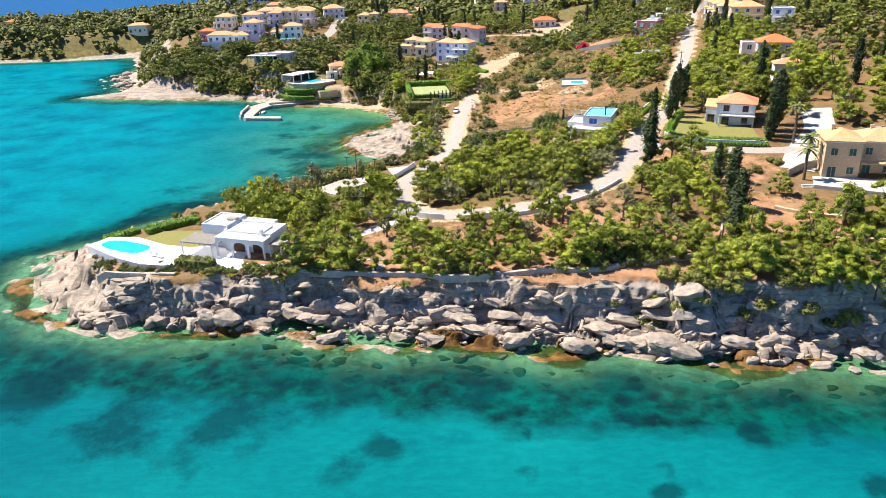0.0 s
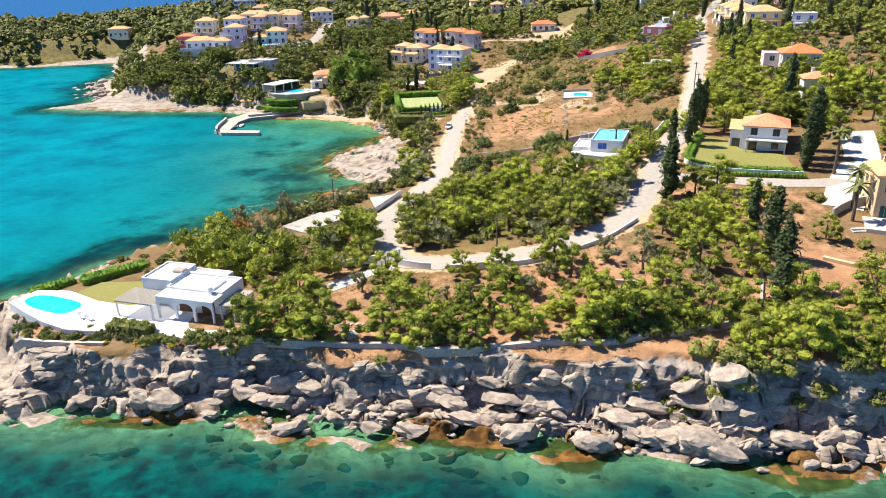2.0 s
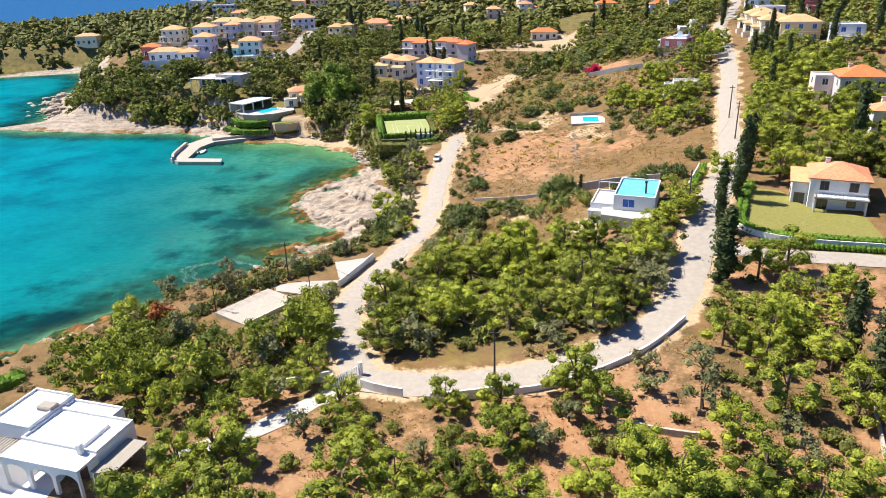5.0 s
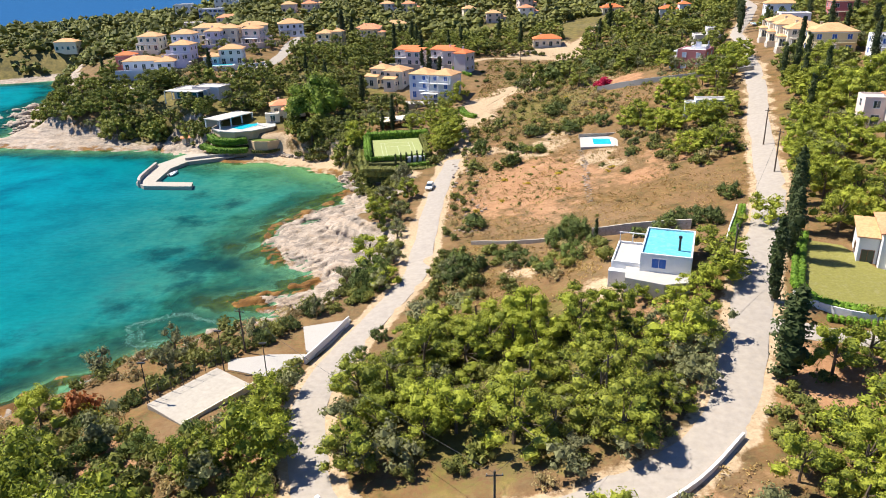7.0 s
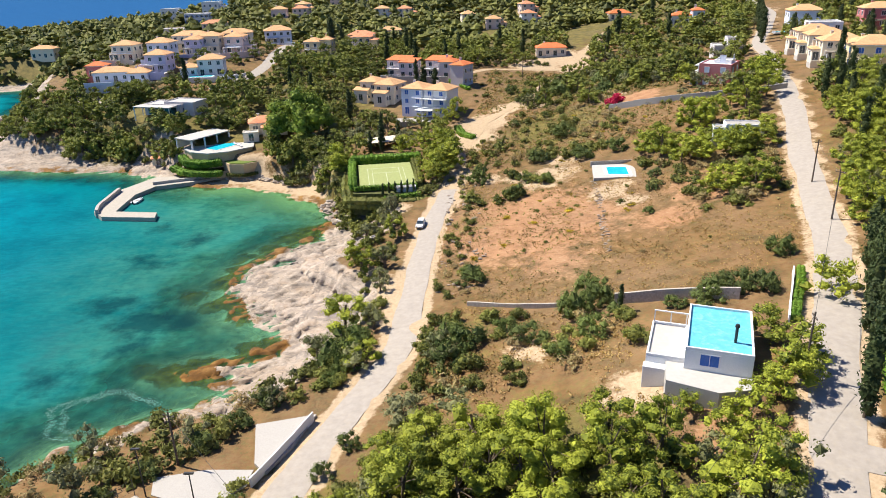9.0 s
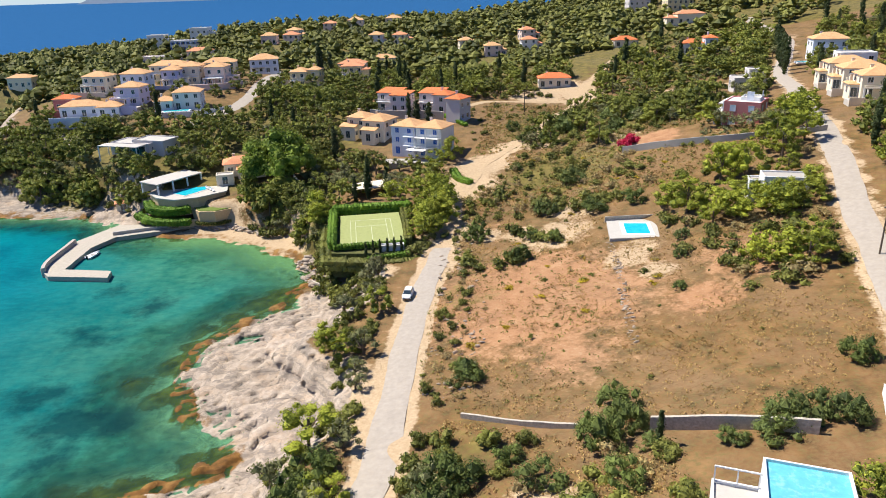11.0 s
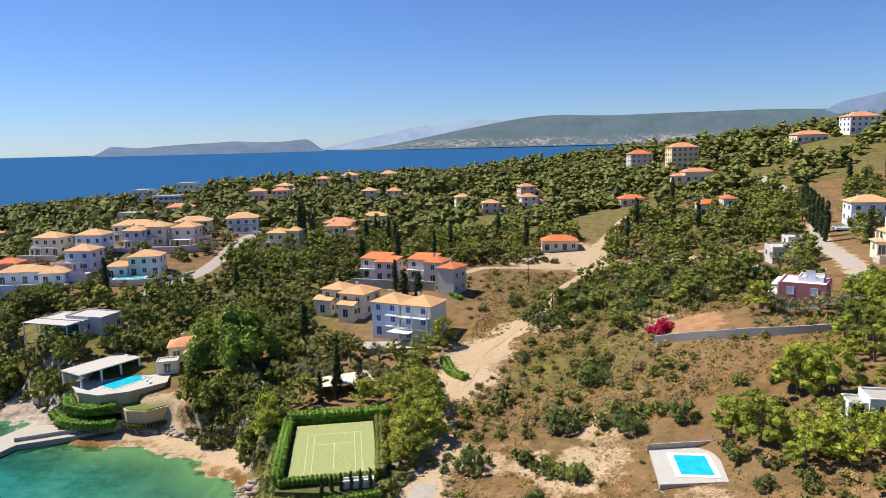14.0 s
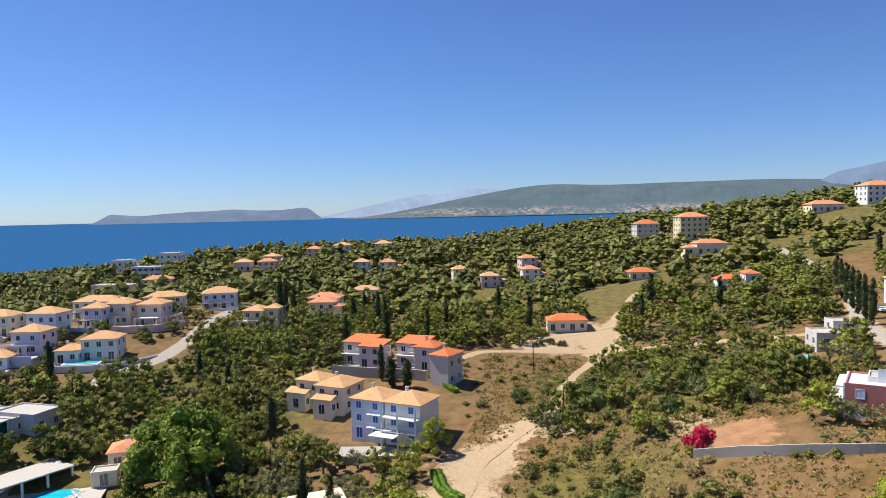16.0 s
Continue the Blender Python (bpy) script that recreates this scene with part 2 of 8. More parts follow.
def ground_material():
    n = Nodes("ground")
    fine, mid, wide = n.noise(1.8, 6, 0.65), n.noise(0.35, 5, 0.6), n.noise(0.05, 4, 0.6)
    grit = n.noise(9.0, 4, 0.7)
    grass = n.ramp(mid, (0.3, (0.07, 0.05, 0.016)), (0.48, (0.17, 0.094, 0.034)), (0.72, (0.27, 0.155, 0.062)))
    grass = n.mix(n.math("MULTIPLY", n.ramp(fine, (0.5, 0.0), (0.6, 1.0)), 0.5), grass, (0.10, 0.11, 0.03))
    grass = n.mix(n.math("MULTIPLY", n.ramp(n.noise(0.11, 5, 0.65), (0.42, 0.0), (0.6, 1.0)), 0.6), grass, n.ramp(fine, (0.3, (0.155, 0.082, 0.036)), (0.7, (0.285, 0.172, 0.088))))
    red = n.ramp(mid, (0.25, (0.245, 0.12, 0.058)), (0.55, (0.36, 0.192, 0.095)), (0.8, (0.44, 0.272, 0.15)))
    red = n.mix(n.math("MULTIPLY", n.ramp(fine, (0.55, 0.0), (0.68, 1.0)), 0.5), red, (0.46, 0.31, 0.19))
    rock = n.ramp(n.noise(0.5, 7, 0.72), (0.3, (0.13, 0.104, 0.08)), (0.44, (0.345, 0.28, 0.22)), (0.72, (0.545, 0.45, 0.36)))
    rock = n.mix(n.math("MULTIPLY", n.ramp(n.noise(0.22, 5, 0.7, stretch=(1, 1, 3)), (0.5, 0.0), (0.66, 1.0)), 0.5), rock, (0.46, 0.32, 0.205))
    crack = n.node("ShaderNodeTexVoronoi")
    crack.feature = "DISTANCE_TO_EDGE"
    crack.inputs["Scale"].default_value = 0.55
    wob = n.node("ShaderNodeVectorMath", op="ADD")
    jitter = n.node("ShaderNodeTexNoise")
    jitter.inputs["Scale"].default_value = 0.35
    n.link(n.place, jitter.inputs["Vector"])
    n.link(jitter.outputs["Color"], wob.inputs[0])
    n.link(n.place, wob.inputs[1])
    stretch = n.node("ShaderNodeVectorMath", op="MULTIPLY")
    stretch.inputs[1].default_value = (0.35, 0.9, 1.7)
    n.link(wob.outputs[0], stretch.inputs[0])
    n.link(stretch.outputs[0], crack.inputs["Vector"])
    seam = n.math("MULTIPLY", n.ramp(crack.outputs["Distance"], (0.0, 1.0), (0.05, 0.0)), n.ramp(wide, (0.42, 0.0), (0.6, 1.0)))
    axis = n.node("ShaderNodeSeparateXYZ")
    n.link(n.place, axis.inputs[0])
    seam = n.math("MULTIPLY", seam, n.math("GREATER_THAN", axis.outputs["Z"], 0.1))
    strata = n.ramp(n.noise(0.55, 6, 0.75, stretch=(0.2, 0.2, 3.4)), (0.43, 1.0), (0.5, 0.0))
    rock = n.mix(n.math("MULTIPLY", strata, 0.6), rock, (0.17, 0.145, 0.125))
    rock = n.mix(n.math("MULTIPLY", seam, 0.5), rock, (0.16, 0.135, 0.115))
    sand = n.ramp(fine, (0.3, (0.38, 0.265, 0.15)), (0.7, (0.53, 0.40, 0.26)))
    scrub = n.ramp(mid, (0.3, (0.062, 0.056, 0.014)), (0.6, (0.165, 0.13, 0.034)), (0.8, (0.29, 0.2, 0.06)))
    weed = n.ramp(mid, (0.3, (0.05, 0.024, 0.006)), (0.5, (0.15, 0.066, 0.012)), (0.7, (0.31, 0.165, 0.045)))
    c = grass
    for name, colour in (("soil", red), ("scrub", scrub), ("sand", sand), ("rock", rock), ("weed", weed)):
        edge = n.math("ADD", n.attribute(name), n.math("MULTIPLY", n.math("SUBTRACT", mid, 0.5), 0.9))
        edge = n.math("ADD", edge, n.math("MULTIPLY", n.math("SUBTRACT", fine, 0.5), 0.5))
        c = n.mix(n.ramp(edge, (0.4, 0.0), (0.6, 1.0)), c, colour)
    c = n.mix(n.math("MULTIPLY", n.ramp(wide, (0.4, 0.0), (0.65, 1.0)), 0.18), c, (0.2, 0.16, 0.1))
    height = n.math("ADD", n.math("MULTIPLY", fine, 0.5), n.math("ADD", n.math("MULTIPLY", grit, 0.15), n.math("MULTIPLY", seam, -0.2)))
    n.bump(height, 0.7, 0.35)
    return n.done(c, 0.92, 0.0, 0.2)


def water_material():
    """The sea: clear at the edge, its colour that of sand, weed and depth further out."""
    n = Nodes("sea_water")
    deep, shore = n.attribute("depth"), n.attribute("shore")
    wide, mid, fine = n.noise(0.018, 4, 0.55), n.noise(0.06, 5, 0.62), n.noise(0.4, 4, 0.6)
    stones = n.node("ShaderNodeTexVoronoi")
    stones.inputs["Scale"].default_value = 0.33
    bend = n.node("ShaderNodeVectorMath", op="ADD")
    n.link(n.place, bend.inputs[0])
    sway = n.node("ShaderNodeTexNoise")
    sway.inputs["Scale"].default_value = 0.25
    n.link(n.place, sway.inputs["Vector"])
    reach = n.node("ShaderNodeVectorMath", op="MULTIPLY")
    reach.inputs[1].default_value = (5, 5, 0)
    n.link(sway.outputs["Color"], reach.inputs[0])
    n.link(reach.outputs[0], bend.inputs[1])
    n.link(bend.outputs[0], stones.inputs["Vector"])
    rocky = n.math("ADD", n.math("MULTIPLY", stones.outputs["Distance"], 0.35), n.math("ADD", n.math("MULTIPLY", mid, 0.6), n.math("MULTIPLY", n.math("SUBTRACT", fine, 0.5), 0.7)))
    shallow = n.ramp(rocky, (0.3, (0.002, 0.019, 0.017)), (0.47, (0.001, 0.050, 0.039)), (0.66, (0.0, 0.098, 0.074)))
    sandy = n.ramp(wide, (0.3, (0.0, 0.10, 0.115)), (0.7, (0.002, 0.195, 0.185)))
    sandy = n.mix(n.ramp(n.math("ADD", mid, n.math("MULTIPLY", fine, 0.12)), (0.62, 0.0), (0.78, 0.75)), sandy, (0.0, 0.06, 0.09))
    out = n.math("ADD", shore, n.math("MULTIPLY", n.math("SUBTRACT", mid, 0.5), 1.3))
    c = n.mix(n.ramp(out, (0.3, 0.0), (0.65, 1.0)), shallow, sandy)
    c = n.mix(n.attribute("bay"), c, n.ramp(n.math("ADD", n.math("MULTIPLY", mid, 0.6), n.math("MULTIPLY", fine, 0.4)), (0.34, (0.008, 0.10, 0.062)), (0.62, (0.07, 0.235, 0.13))))
    c = n.mix(n.attribute("open"), c, n.ramp(mid, (0.35, (0.0, 0.105, 0.165)), (0.65, (0.0, 0.235, 0.295))))
    c = n.mix(n.attribute("far"), c, n.ramp(mid, (0.3, (0.018, 0.085, 0.215)), (0.7, (0.024, 0.105, 0.25))))
    bed = n.math("ADD", n.attribute("weed"), n.math("MULTIPLY", n.math("SUBTRACT", n.noise(0.16, 6, 0.68), 0.5), 1.5))
    c = n.mix(n.math("MULTIPLY", n.ramp(bed, (0.3, 0.0), (0.72, 1.0)), 0.72), c, (0.001, 0.024, 0.027))
    # shading of small ripples, put into the colour as darker streaks
    ripple_shade = n.noise(0.55, 5, 0.72, stretch=(0.7, 1.6, 1))
    c = n.mix(n.math("MULTIPLY", n.ramp(ripple_shade, (0.42, 1.0), (0.62, 0.0)), 0.32), c, n.mix(0.55, c, (0.0, 0.015, 0.03)))
    ripple = n.math("ADD", n.noise(0.9, 4, 0.6, stretch=(1, 0.6, 1)), n.math("MULTIPLY", n.noise(0.12, 3), 0.7))
    n.bump(ripple, 0.45, 0.3)
    body, shine, skin = (n.node("ShaderNodeBsdf" + k) for k in ("Diffuse", "Glossy", "Transparent"))
    n.link(c, body.inputs["Color"])
    shine.inputs["Roughness"].default_value = 0.15
    n.link(n.tree.nodes["Bump"].outputs[0], shine.inputs["Normal"])
    skin.inputs["Color"].default_value = (0.5, 0.86, 0.68, 1)
    veil, top = n.node("ShaderNodeMixShader"), n.node("ShaderNodeMixShader")
    n.link(n.ramp(deep, (0.0, 0.04), (0.05, 0.3), (0.2, 0.66), (0.45, 0.9), (0.75, 1.0)), veil.inputs[0])
    n.link(skin.outputs[0], veil.inputs[1])
    n.link(body.outputs[0], veil.inputs[2])
    top.inputs[0].default_value = 0.035
    n.link(veil.outputs[0], top.inputs[1])
    n.link(shine.outputs[0], top.inputs[2])
    n.link(top.outputs[0], n.tree.nodes["Material Output"].inputs["Surface"])
    return n.done(c, 0.12, 0.0, 0.35)


def tile_material(name, low, high):
    """Clay roof tiles: rows and rolls, each patch of tiles a little different."""
    n = Nodes(name)
    wave = n.node("ShaderNodeTexWave")
    wave.wave_type, wave.bands_direction = "BANDS", "DIAGONAL"
    wave.inputs["Scale"].default_value, wave.inputs["Distortion"].default_value = 1.1, 0.6
    n.link(n.place, wave.inputs["Vector"])
    c = n.ramp(n.noise(2.2, 5, 0.7), (0.3, low), (0.7, high))
    c = n.mix(n.math("MULTIPLY", n.ramp(n.noise(0.6, 4), (0.45, 0.0), (0.7, 1.0)), 0.4), c, tuple(v * 0.72 for v in low))
    c = n.mix(n.math("MULTIPLY", wave.outputs["Fac"], 0.16), c, tuple(v * 0.5 for v in low))
    n.bump(wave.outputs["Fac"], 0.5, 0.08)
    return n.done(c, 0.85, 0.0, 0.2)


def glass_material():
    n = Nodes("window_glass")
    n.main.inputs["Coat Weight"].default_value = 0.5
    return n.done((0.03, 0.045, 0.055), 0.08, 0.0, 0.6)


def pool_material(name, low, high):
    n = Nodes(name)
    n.bump(n.noise(2.5, 3), 0.1, 0.05)
    return n.done(n.ramp(n.noise(0.8, 3), (0.3, low), (0.7, high)), 0.2, 0.0, 0.25)


GROUND, WATER = ground_material(), water_material()
WHITE = worn("white_plaster", (0.74, 0.73, 0.71), stains=0.06, vary=0.06)
CREAM = worn("cream_plaster", (0.80, 0.70, 0.53), vary=0.08)
YELLOW = worn("yellow_plaster", (0.76, 0.62, 0.36), vary=0.08)
PINK = worn("pink_plaster", (0.77, 0.60, 0.52), vary=0.08)
ROSE = worn("rose_plaster", (0.50, 0.17, 0.16), vary=0.1)
LILAC = worn("lilac_plaster", (0.60, 0.56, 0.69), vary=0.07)
BLUISH = worn("bluish_plaster", (0.68, 0.71, 0.78), vary=0.06)
GREY = worn("grey_plaster", (0.57, 0.53, 0.51), vary=0.08)
SANDSTONE = worn("sandstone", (0.60, 0.43, 0.25), vary=0.16, grain=3)
PALE_ROSE = worn("pale_rose_plaster", (0.74, 0.63, 0.59), vary=0.08)
CONCRETE = worn("concrete", (0.40, 0.37, 0.33), vary=0.12)
PAVING = worn("pale_paving", (0.47, 0.44, 0.395), vary=0.08, grain=2)
JETTY = worn("jetty_concrete", (0.41, 0.365, 0.30), vary=0.14, grain=1.6, stains=0.3)
ROADDUST = worn("dusty_road", (0.36, 0.315, 0.265), vary=0.14, grain=1.2, stain=(0.42, 0.34, 0.24), stains=0.3, bump=0.03)
TRACK = worn("dirt_track", (0.44, 0.32, 0.19), vary=0.2, grain=1.2, stain=(0.36, 0.24, 0.12), stains=0.4, bump=0.06)
STONEWALL = worn("field_stone", (0.46, 0.41, 0.34), vary=0.3, grain=3, bump=0.12)
DROWNED = worn("weedy_stone", (0.115, 0.10, 0.05), vary=0.4, grain=1.3, bump=0.1, stain=(0.2, 0.12, 0.03), stains=0.5)
BOULDER = worn("limestone", (0.37, 0.30, 0.235), vary=0.4, grain=1.3, bump=0.15, stain=(0.36, 0.24, 0.12), stains=0.5)
TILE_PALE = tile_material("pale_clay_tiles", (0.58, 0.31, 0.14), (0.74, 0.46, 0.235))
TILE_RED = tile_material("red_clay_tiles", (0.60, 0.15, 0.05), (0.72, 0.24, 0.09))
TILE_OLD = tile_material("weathered_clay_tiles", (0.60, 0.225, 0.11), (0.76, 0.37, 0.20))
GLASS = glass_material()
BLUE_PAINT = worn("blue_paint", (0.03, 0.12, 0.42), 0.5)
GREEN_PAINT = worn("green_paint", (0.02, 0.09, 0.08), 0.5)
BROWN_WOOD = worn("brown_wood", (0.16, 0.07, 0.04), 0.6)
GREY_WOOD = worn("weathered_wood", (0.34, 0.30, 0.25), 0.8)
DARK_METAL = worn("dark_metal", (0.05, 0.05, 0.05), 0.5, metal=0.6)
POLE_WOOD = worn("creosoted_pole", (0.10, 0.075, 0.055), 0.9)
POOL = pool_material("pool_water", (0.0, 0.38, 0.50), (0.03, 0.50, 0.60))
POOL_TEAL = pool_material("teal_pool_water", (0.02, 0.42, 0.46), (0.06, 0.52, 0.54))
BLUE_ROOF = worn("blue_roof_coating", (0.12, 0.46, 0.55), 0.6, vary=0.14, grain=1.5, stain=(0.55, 0.72, 0.75), stains=0.35)
LAWN = worn("lawn", (0.125, 0.175, 0.03), 0.95, vary=0.25, grain=3, stain=(0.24, 0.24, 0.07), stains=0.3, bump=0.05)
FROTH = worn("froth", (0.16, 0.33, 0.27), 0.8)
BANK = worn("overgrown_bank", (0.10, 0.105, 0.03), 0.95, vary=0.4, grain=1.5, stain=(0.2, 0.14, 0.06), stains=0.5, bump=0.15)
DRYLAWN = worn("dry_lawn", (0.215, 0.20, 0.05), 0.95, vary=0.2, grain=3, bump=0.05)
TURF = worn("court_turf", (0.30, 0.33, 0.125), 0.95, vary=0.14, grain=2, stain=(0.36, 0.36, 0.17), stains=0.5)
LINE = worn("white_line_paint", (0.52, 0.55, 0.36), 0.8)
BARK = worn("bark", (0.13, 0.095, 0.065), 0.95, vary=0.3, grain=5, bump=0.1)
FAR_LEAF = foliage("far_wood_needles", (0.05, 0.07, 0.02), (0.315, 0.31, 0.064))
PINE_LEAF = foliage("pine_needles", (0.057, 0.09, 0.015), (0.425, 0.45, 0.048))
SHRUB_LEAF = foliage("scrub_leaves", (0.045, 0.065, 0.015), (0.28, 0.282, 0.058), dryness=0.3)
LENTISK_LEAF = foliage("lentisk_leaves", (0.03, 0.052, 0.014), (0.19, 0.235, 0.055), dryness=0.15)
DRY_LEAF = foliage("dry_scrub_leaves", (0.24, 0.19, 0.08), (0.52, 0.40, 0.17), dryness=0.5)
OLIVE_LEAF = foliage("olive_leaves", (0.10, 0.115, 0.045), (0.30, 0.295, 0.125))
CYPRESS_LEAF = foliage("cypress_scales", (0.022, 0.042, 0.014), (0.075, 0.095, 0.028), dryness=0.05)
BROAD_LEAF = foliage("broad_leaves", (0.06, 0.105, 0.014), (0.31, 0.39, 0.05), dryness=0.0)
HEDGE_LEAF = foliage("hedge_leaves", (0.07, 0.17, 0.014), (0.22, 0.36, 0.035), dryness=0.0)
PALM_LEAF = foliage("palm_fronds", (0.07, 0.11, 0.025), (0.22, 0.23, 0.07))
FOREST_LEAF = foliage("forest_needles", (0.043, 0.07, 0.016), (0.305, 0.318, 0.052))
BLOOM = foliage("magenta_blossom", (0.36, 0.012, 0.04), (0.55, 0.03, 0.09), dryness=0.0)
STRAW = foliage("dry_grass_blades", (0.26, 0.16, 0.055), (0.56, 0.39, 0.145), dryness=0.3, glow=0.2)
GORSE = foliage("yellow_blossom", (0.30, 0.22, 0.015), (0.55, 0.42, 0.03), dryness=0.0)
REED = foliage("rust_grass", (0.25, 0.07, 0.02), (0.40, 0.15, 0.04))


# ---- building blocks ----
def mesh_of(name, verts, faces, material=None):
    m = bpy.data.meshes.new(name)
    m.from_pydata([tuple(v) for v in verts], [], [tuple(f) for f in faces])
    if material:
        m.materials.append(material)
    m.update()
    return m


def quads(name, verts, material):
    """A mesh of loose flakes from an array (n, corners, 3)."""
    n, k = verts.shape[:2]
    m = bpy.data.meshes.new(name)
    m.vertices.add(k * n)
    m.vertices.foreach_set("co", np.asarray(verts, np.float32).ravel())
    m.loops.add(k * n)
    m.loops.foreach_set("vertex_index", np.arange(k * n, dtype=np.int32))
    m.polygons.add(n)
    m.polygons.foreach_set("loop_start", np.arange(0, k * n, k, dtype=np.int32))
    m.update(calc_edges=True)
    m.materials.append(material)
    return m


def thing(name, x, y, z=None, yaw=0.0, label="", category="", group="", kind=""):
    ob = new(name)
    ob.empty_display_size = 0.5
    ob.matrix_world = pose(x, y, float(land(np.array([x]), np.array([y]))[0]) if z is None else z, 0, 0, yaw)
    return tagged(ob, label, category, group, kind)


def part(name, bm, material, parent, label="", at=None):
    """Links a bmesh (or a ready mesh) as one mesh object under a thing or part."""
    if isinstance(bm, bpy.types.Mesh):
        m = bm
    else:
        m = bpy.data.meshes.new(name)
        bmesh.ops.recalc_face_normals(bm, faces=bm.faces[:])
        bm.to_mesh(m)
        bm.free()
    if material and not m.materials:
        m.materials.append(material)
    ob = new(name, m)
    ob.parent = parent
    if at is not None:
        ob.matrix_local = at
    return tagged(ob, label)


def block(x0, y0, z0, x1, y1, z1, bevel=0.03, bm=None):
    bm = bm or bmesh.new()
    made = bmesh.ops.create_cube(bm, size=1, matrix=Matrix.LocRotScale(((x0 + x1) / 2, (y0 + y1) / 2, (z0 + z1) / 2), None, (x1 - x0, y1 - y0, z1 - z0)))
    if bevel:
        edges = {e for v in made["verts"] for e in v.link_edges}
        bmesh.ops.bevel(bm, geom=list(edges), offset=bevel, segments=1, affect="EDGES")
    return bm


def tube(x, y, z0, z1, r0, r1, bm=None, sides=8):
    bm = bm or bmesh.new()
    bmesh.ops.create_cone(bm, cap_ends=True, segments=sides, radius1=r0, radius2=r1, depth=z1 - z0, matrix=Matrix.Translation((x, y, (z0 + z1) / 2)))
    return bm


def ground_at(x, y):
    return float(land(np.array([float(x)]), np.array([float(y)]))[0])


def along(points, step):
    """Points at even steps along a line, with the way across it."""
    p = np.array(points, float)
    s = np.r_[0, np.cumsum(np.hypot(*np.diff(p, axis=0).T))]
    t = np.linspace(0, s[-1], max(2, int(s[-1] / step) + 1))
    # smoothed corners
    q = np.c_[np.interp(t, s, p[:, 0]), np.interp(t, s, p[:, 1])]
    for _ in range(3):
        q[1:-1] = (q[:-2] + 2 * q[1:-1] + q[2:]) / 4
    w = np.gradient(q, axis=0)
    w /= np.maximum(np.hypot(*w.T), 1e-9)[:, None]
    return q, np.c_[-w[:, 1], w[:, 0]]


ROADS = []


def ribbon(name, points, width, material, label, category, lift=0.12, step=2.0, ragged=0.25):
    """A road or path that lies on the ground, crowned and with uneven edges."""
    q, n = along(points, step)
    rng = np.random.RandomState(len(points) * 13 + int(abs(points[0][0])))
    cols, across = [], 9
    left, right = (width / 2 + 2.2 * ragged * np.convolve(rng.uniform(-1, 1, len(q) + 4), np.ones(5) / 5, "valid") for _ in range(2))
    for u in np.linspace(-1, 1, across):
        off = np.where(u < 0, u * left, u * right)
        x, y = q[:, 0] + n[:, 0] * off, q[:, 1] + n[:, 1] * off
        cols.append(np.c_[x, y, land(x, y) + lift * (1.0 - 0.6 * abs(u) ** 3)])
    for side, at in ((0, cols[0]), (-1, cols[-1])):
        low = at.copy()
        low[:, 2] -= 0.5
        cols.insert(0, low) if side == 0 else cols.append(low)
    v = np.stack(cols, 1)
    r, c = v.shape[:2]
    faces = [(i * c + j, i * c + j + 1, (i + 1) * c + j + 1, (i + 1) * c + j) for i in range(r - 1) for j in range(c - 1)]
    ob = new(name, mesh_of(name, v.reshape(-1, 3), faces, material))
    ROADS.append((q, width))
    return tagged(ob, label, category, kind="structure")


def sheet(name, outline, material, label, category, z=None, lift=0.1, thick=0.4, kind="structure"):
    """A flat or draped patch with that outline: lawn, terrace, clearing."""
    bm = bmesh.new()
    vs = [bm.verts.new((x, y, 0)) for x, y in outline]
    bm.faces.new(vs)
    if z is None:
        xs, ys = [p[0] for p in outline], [p[1] for p in outline]
        for k, (lo, hi) in enumerate(((min(xs), max(xs)), (min(ys), max(ys)))):
            for s in np.arange(lo + 2, hi, 2.0):
                co, no = ((s, 0, 0), (1, 0, 0)) if k == 0 else ((0, s, 0), (0, 1, 0))
                bmesh.ops.bisect_plane(bm, geom=bm.verts[:] + bm.edges[:] + bm.faces[:], plane_co=co, plane_no=no)
        h = land(np.array([v.co.x for v in bm.verts]), np.array([v.co.y for v in bm.verts]))
        for v, hz in zip(bm.verts, h):
            v.co.z = hz + lift
    else:
        for v in bm.verts:
            v.co.z = z
    out = bmesh.ops.extrude_face_region(bm, geom=bm.faces[:])
    for v in out["geom"]:
        if isinstance(v, bmesh.types.BMVert):
            v.co.z -= thick
    bmesh.ops.recalc_face_normals(bm, faces=bm.faces[:])
    m = bpy.data.meshes.new(name)
    bm.to_mesh(m)
    bm.free()
    m.materials.append(material)
    return tagged(new(name, m), label, category, kind=kind)


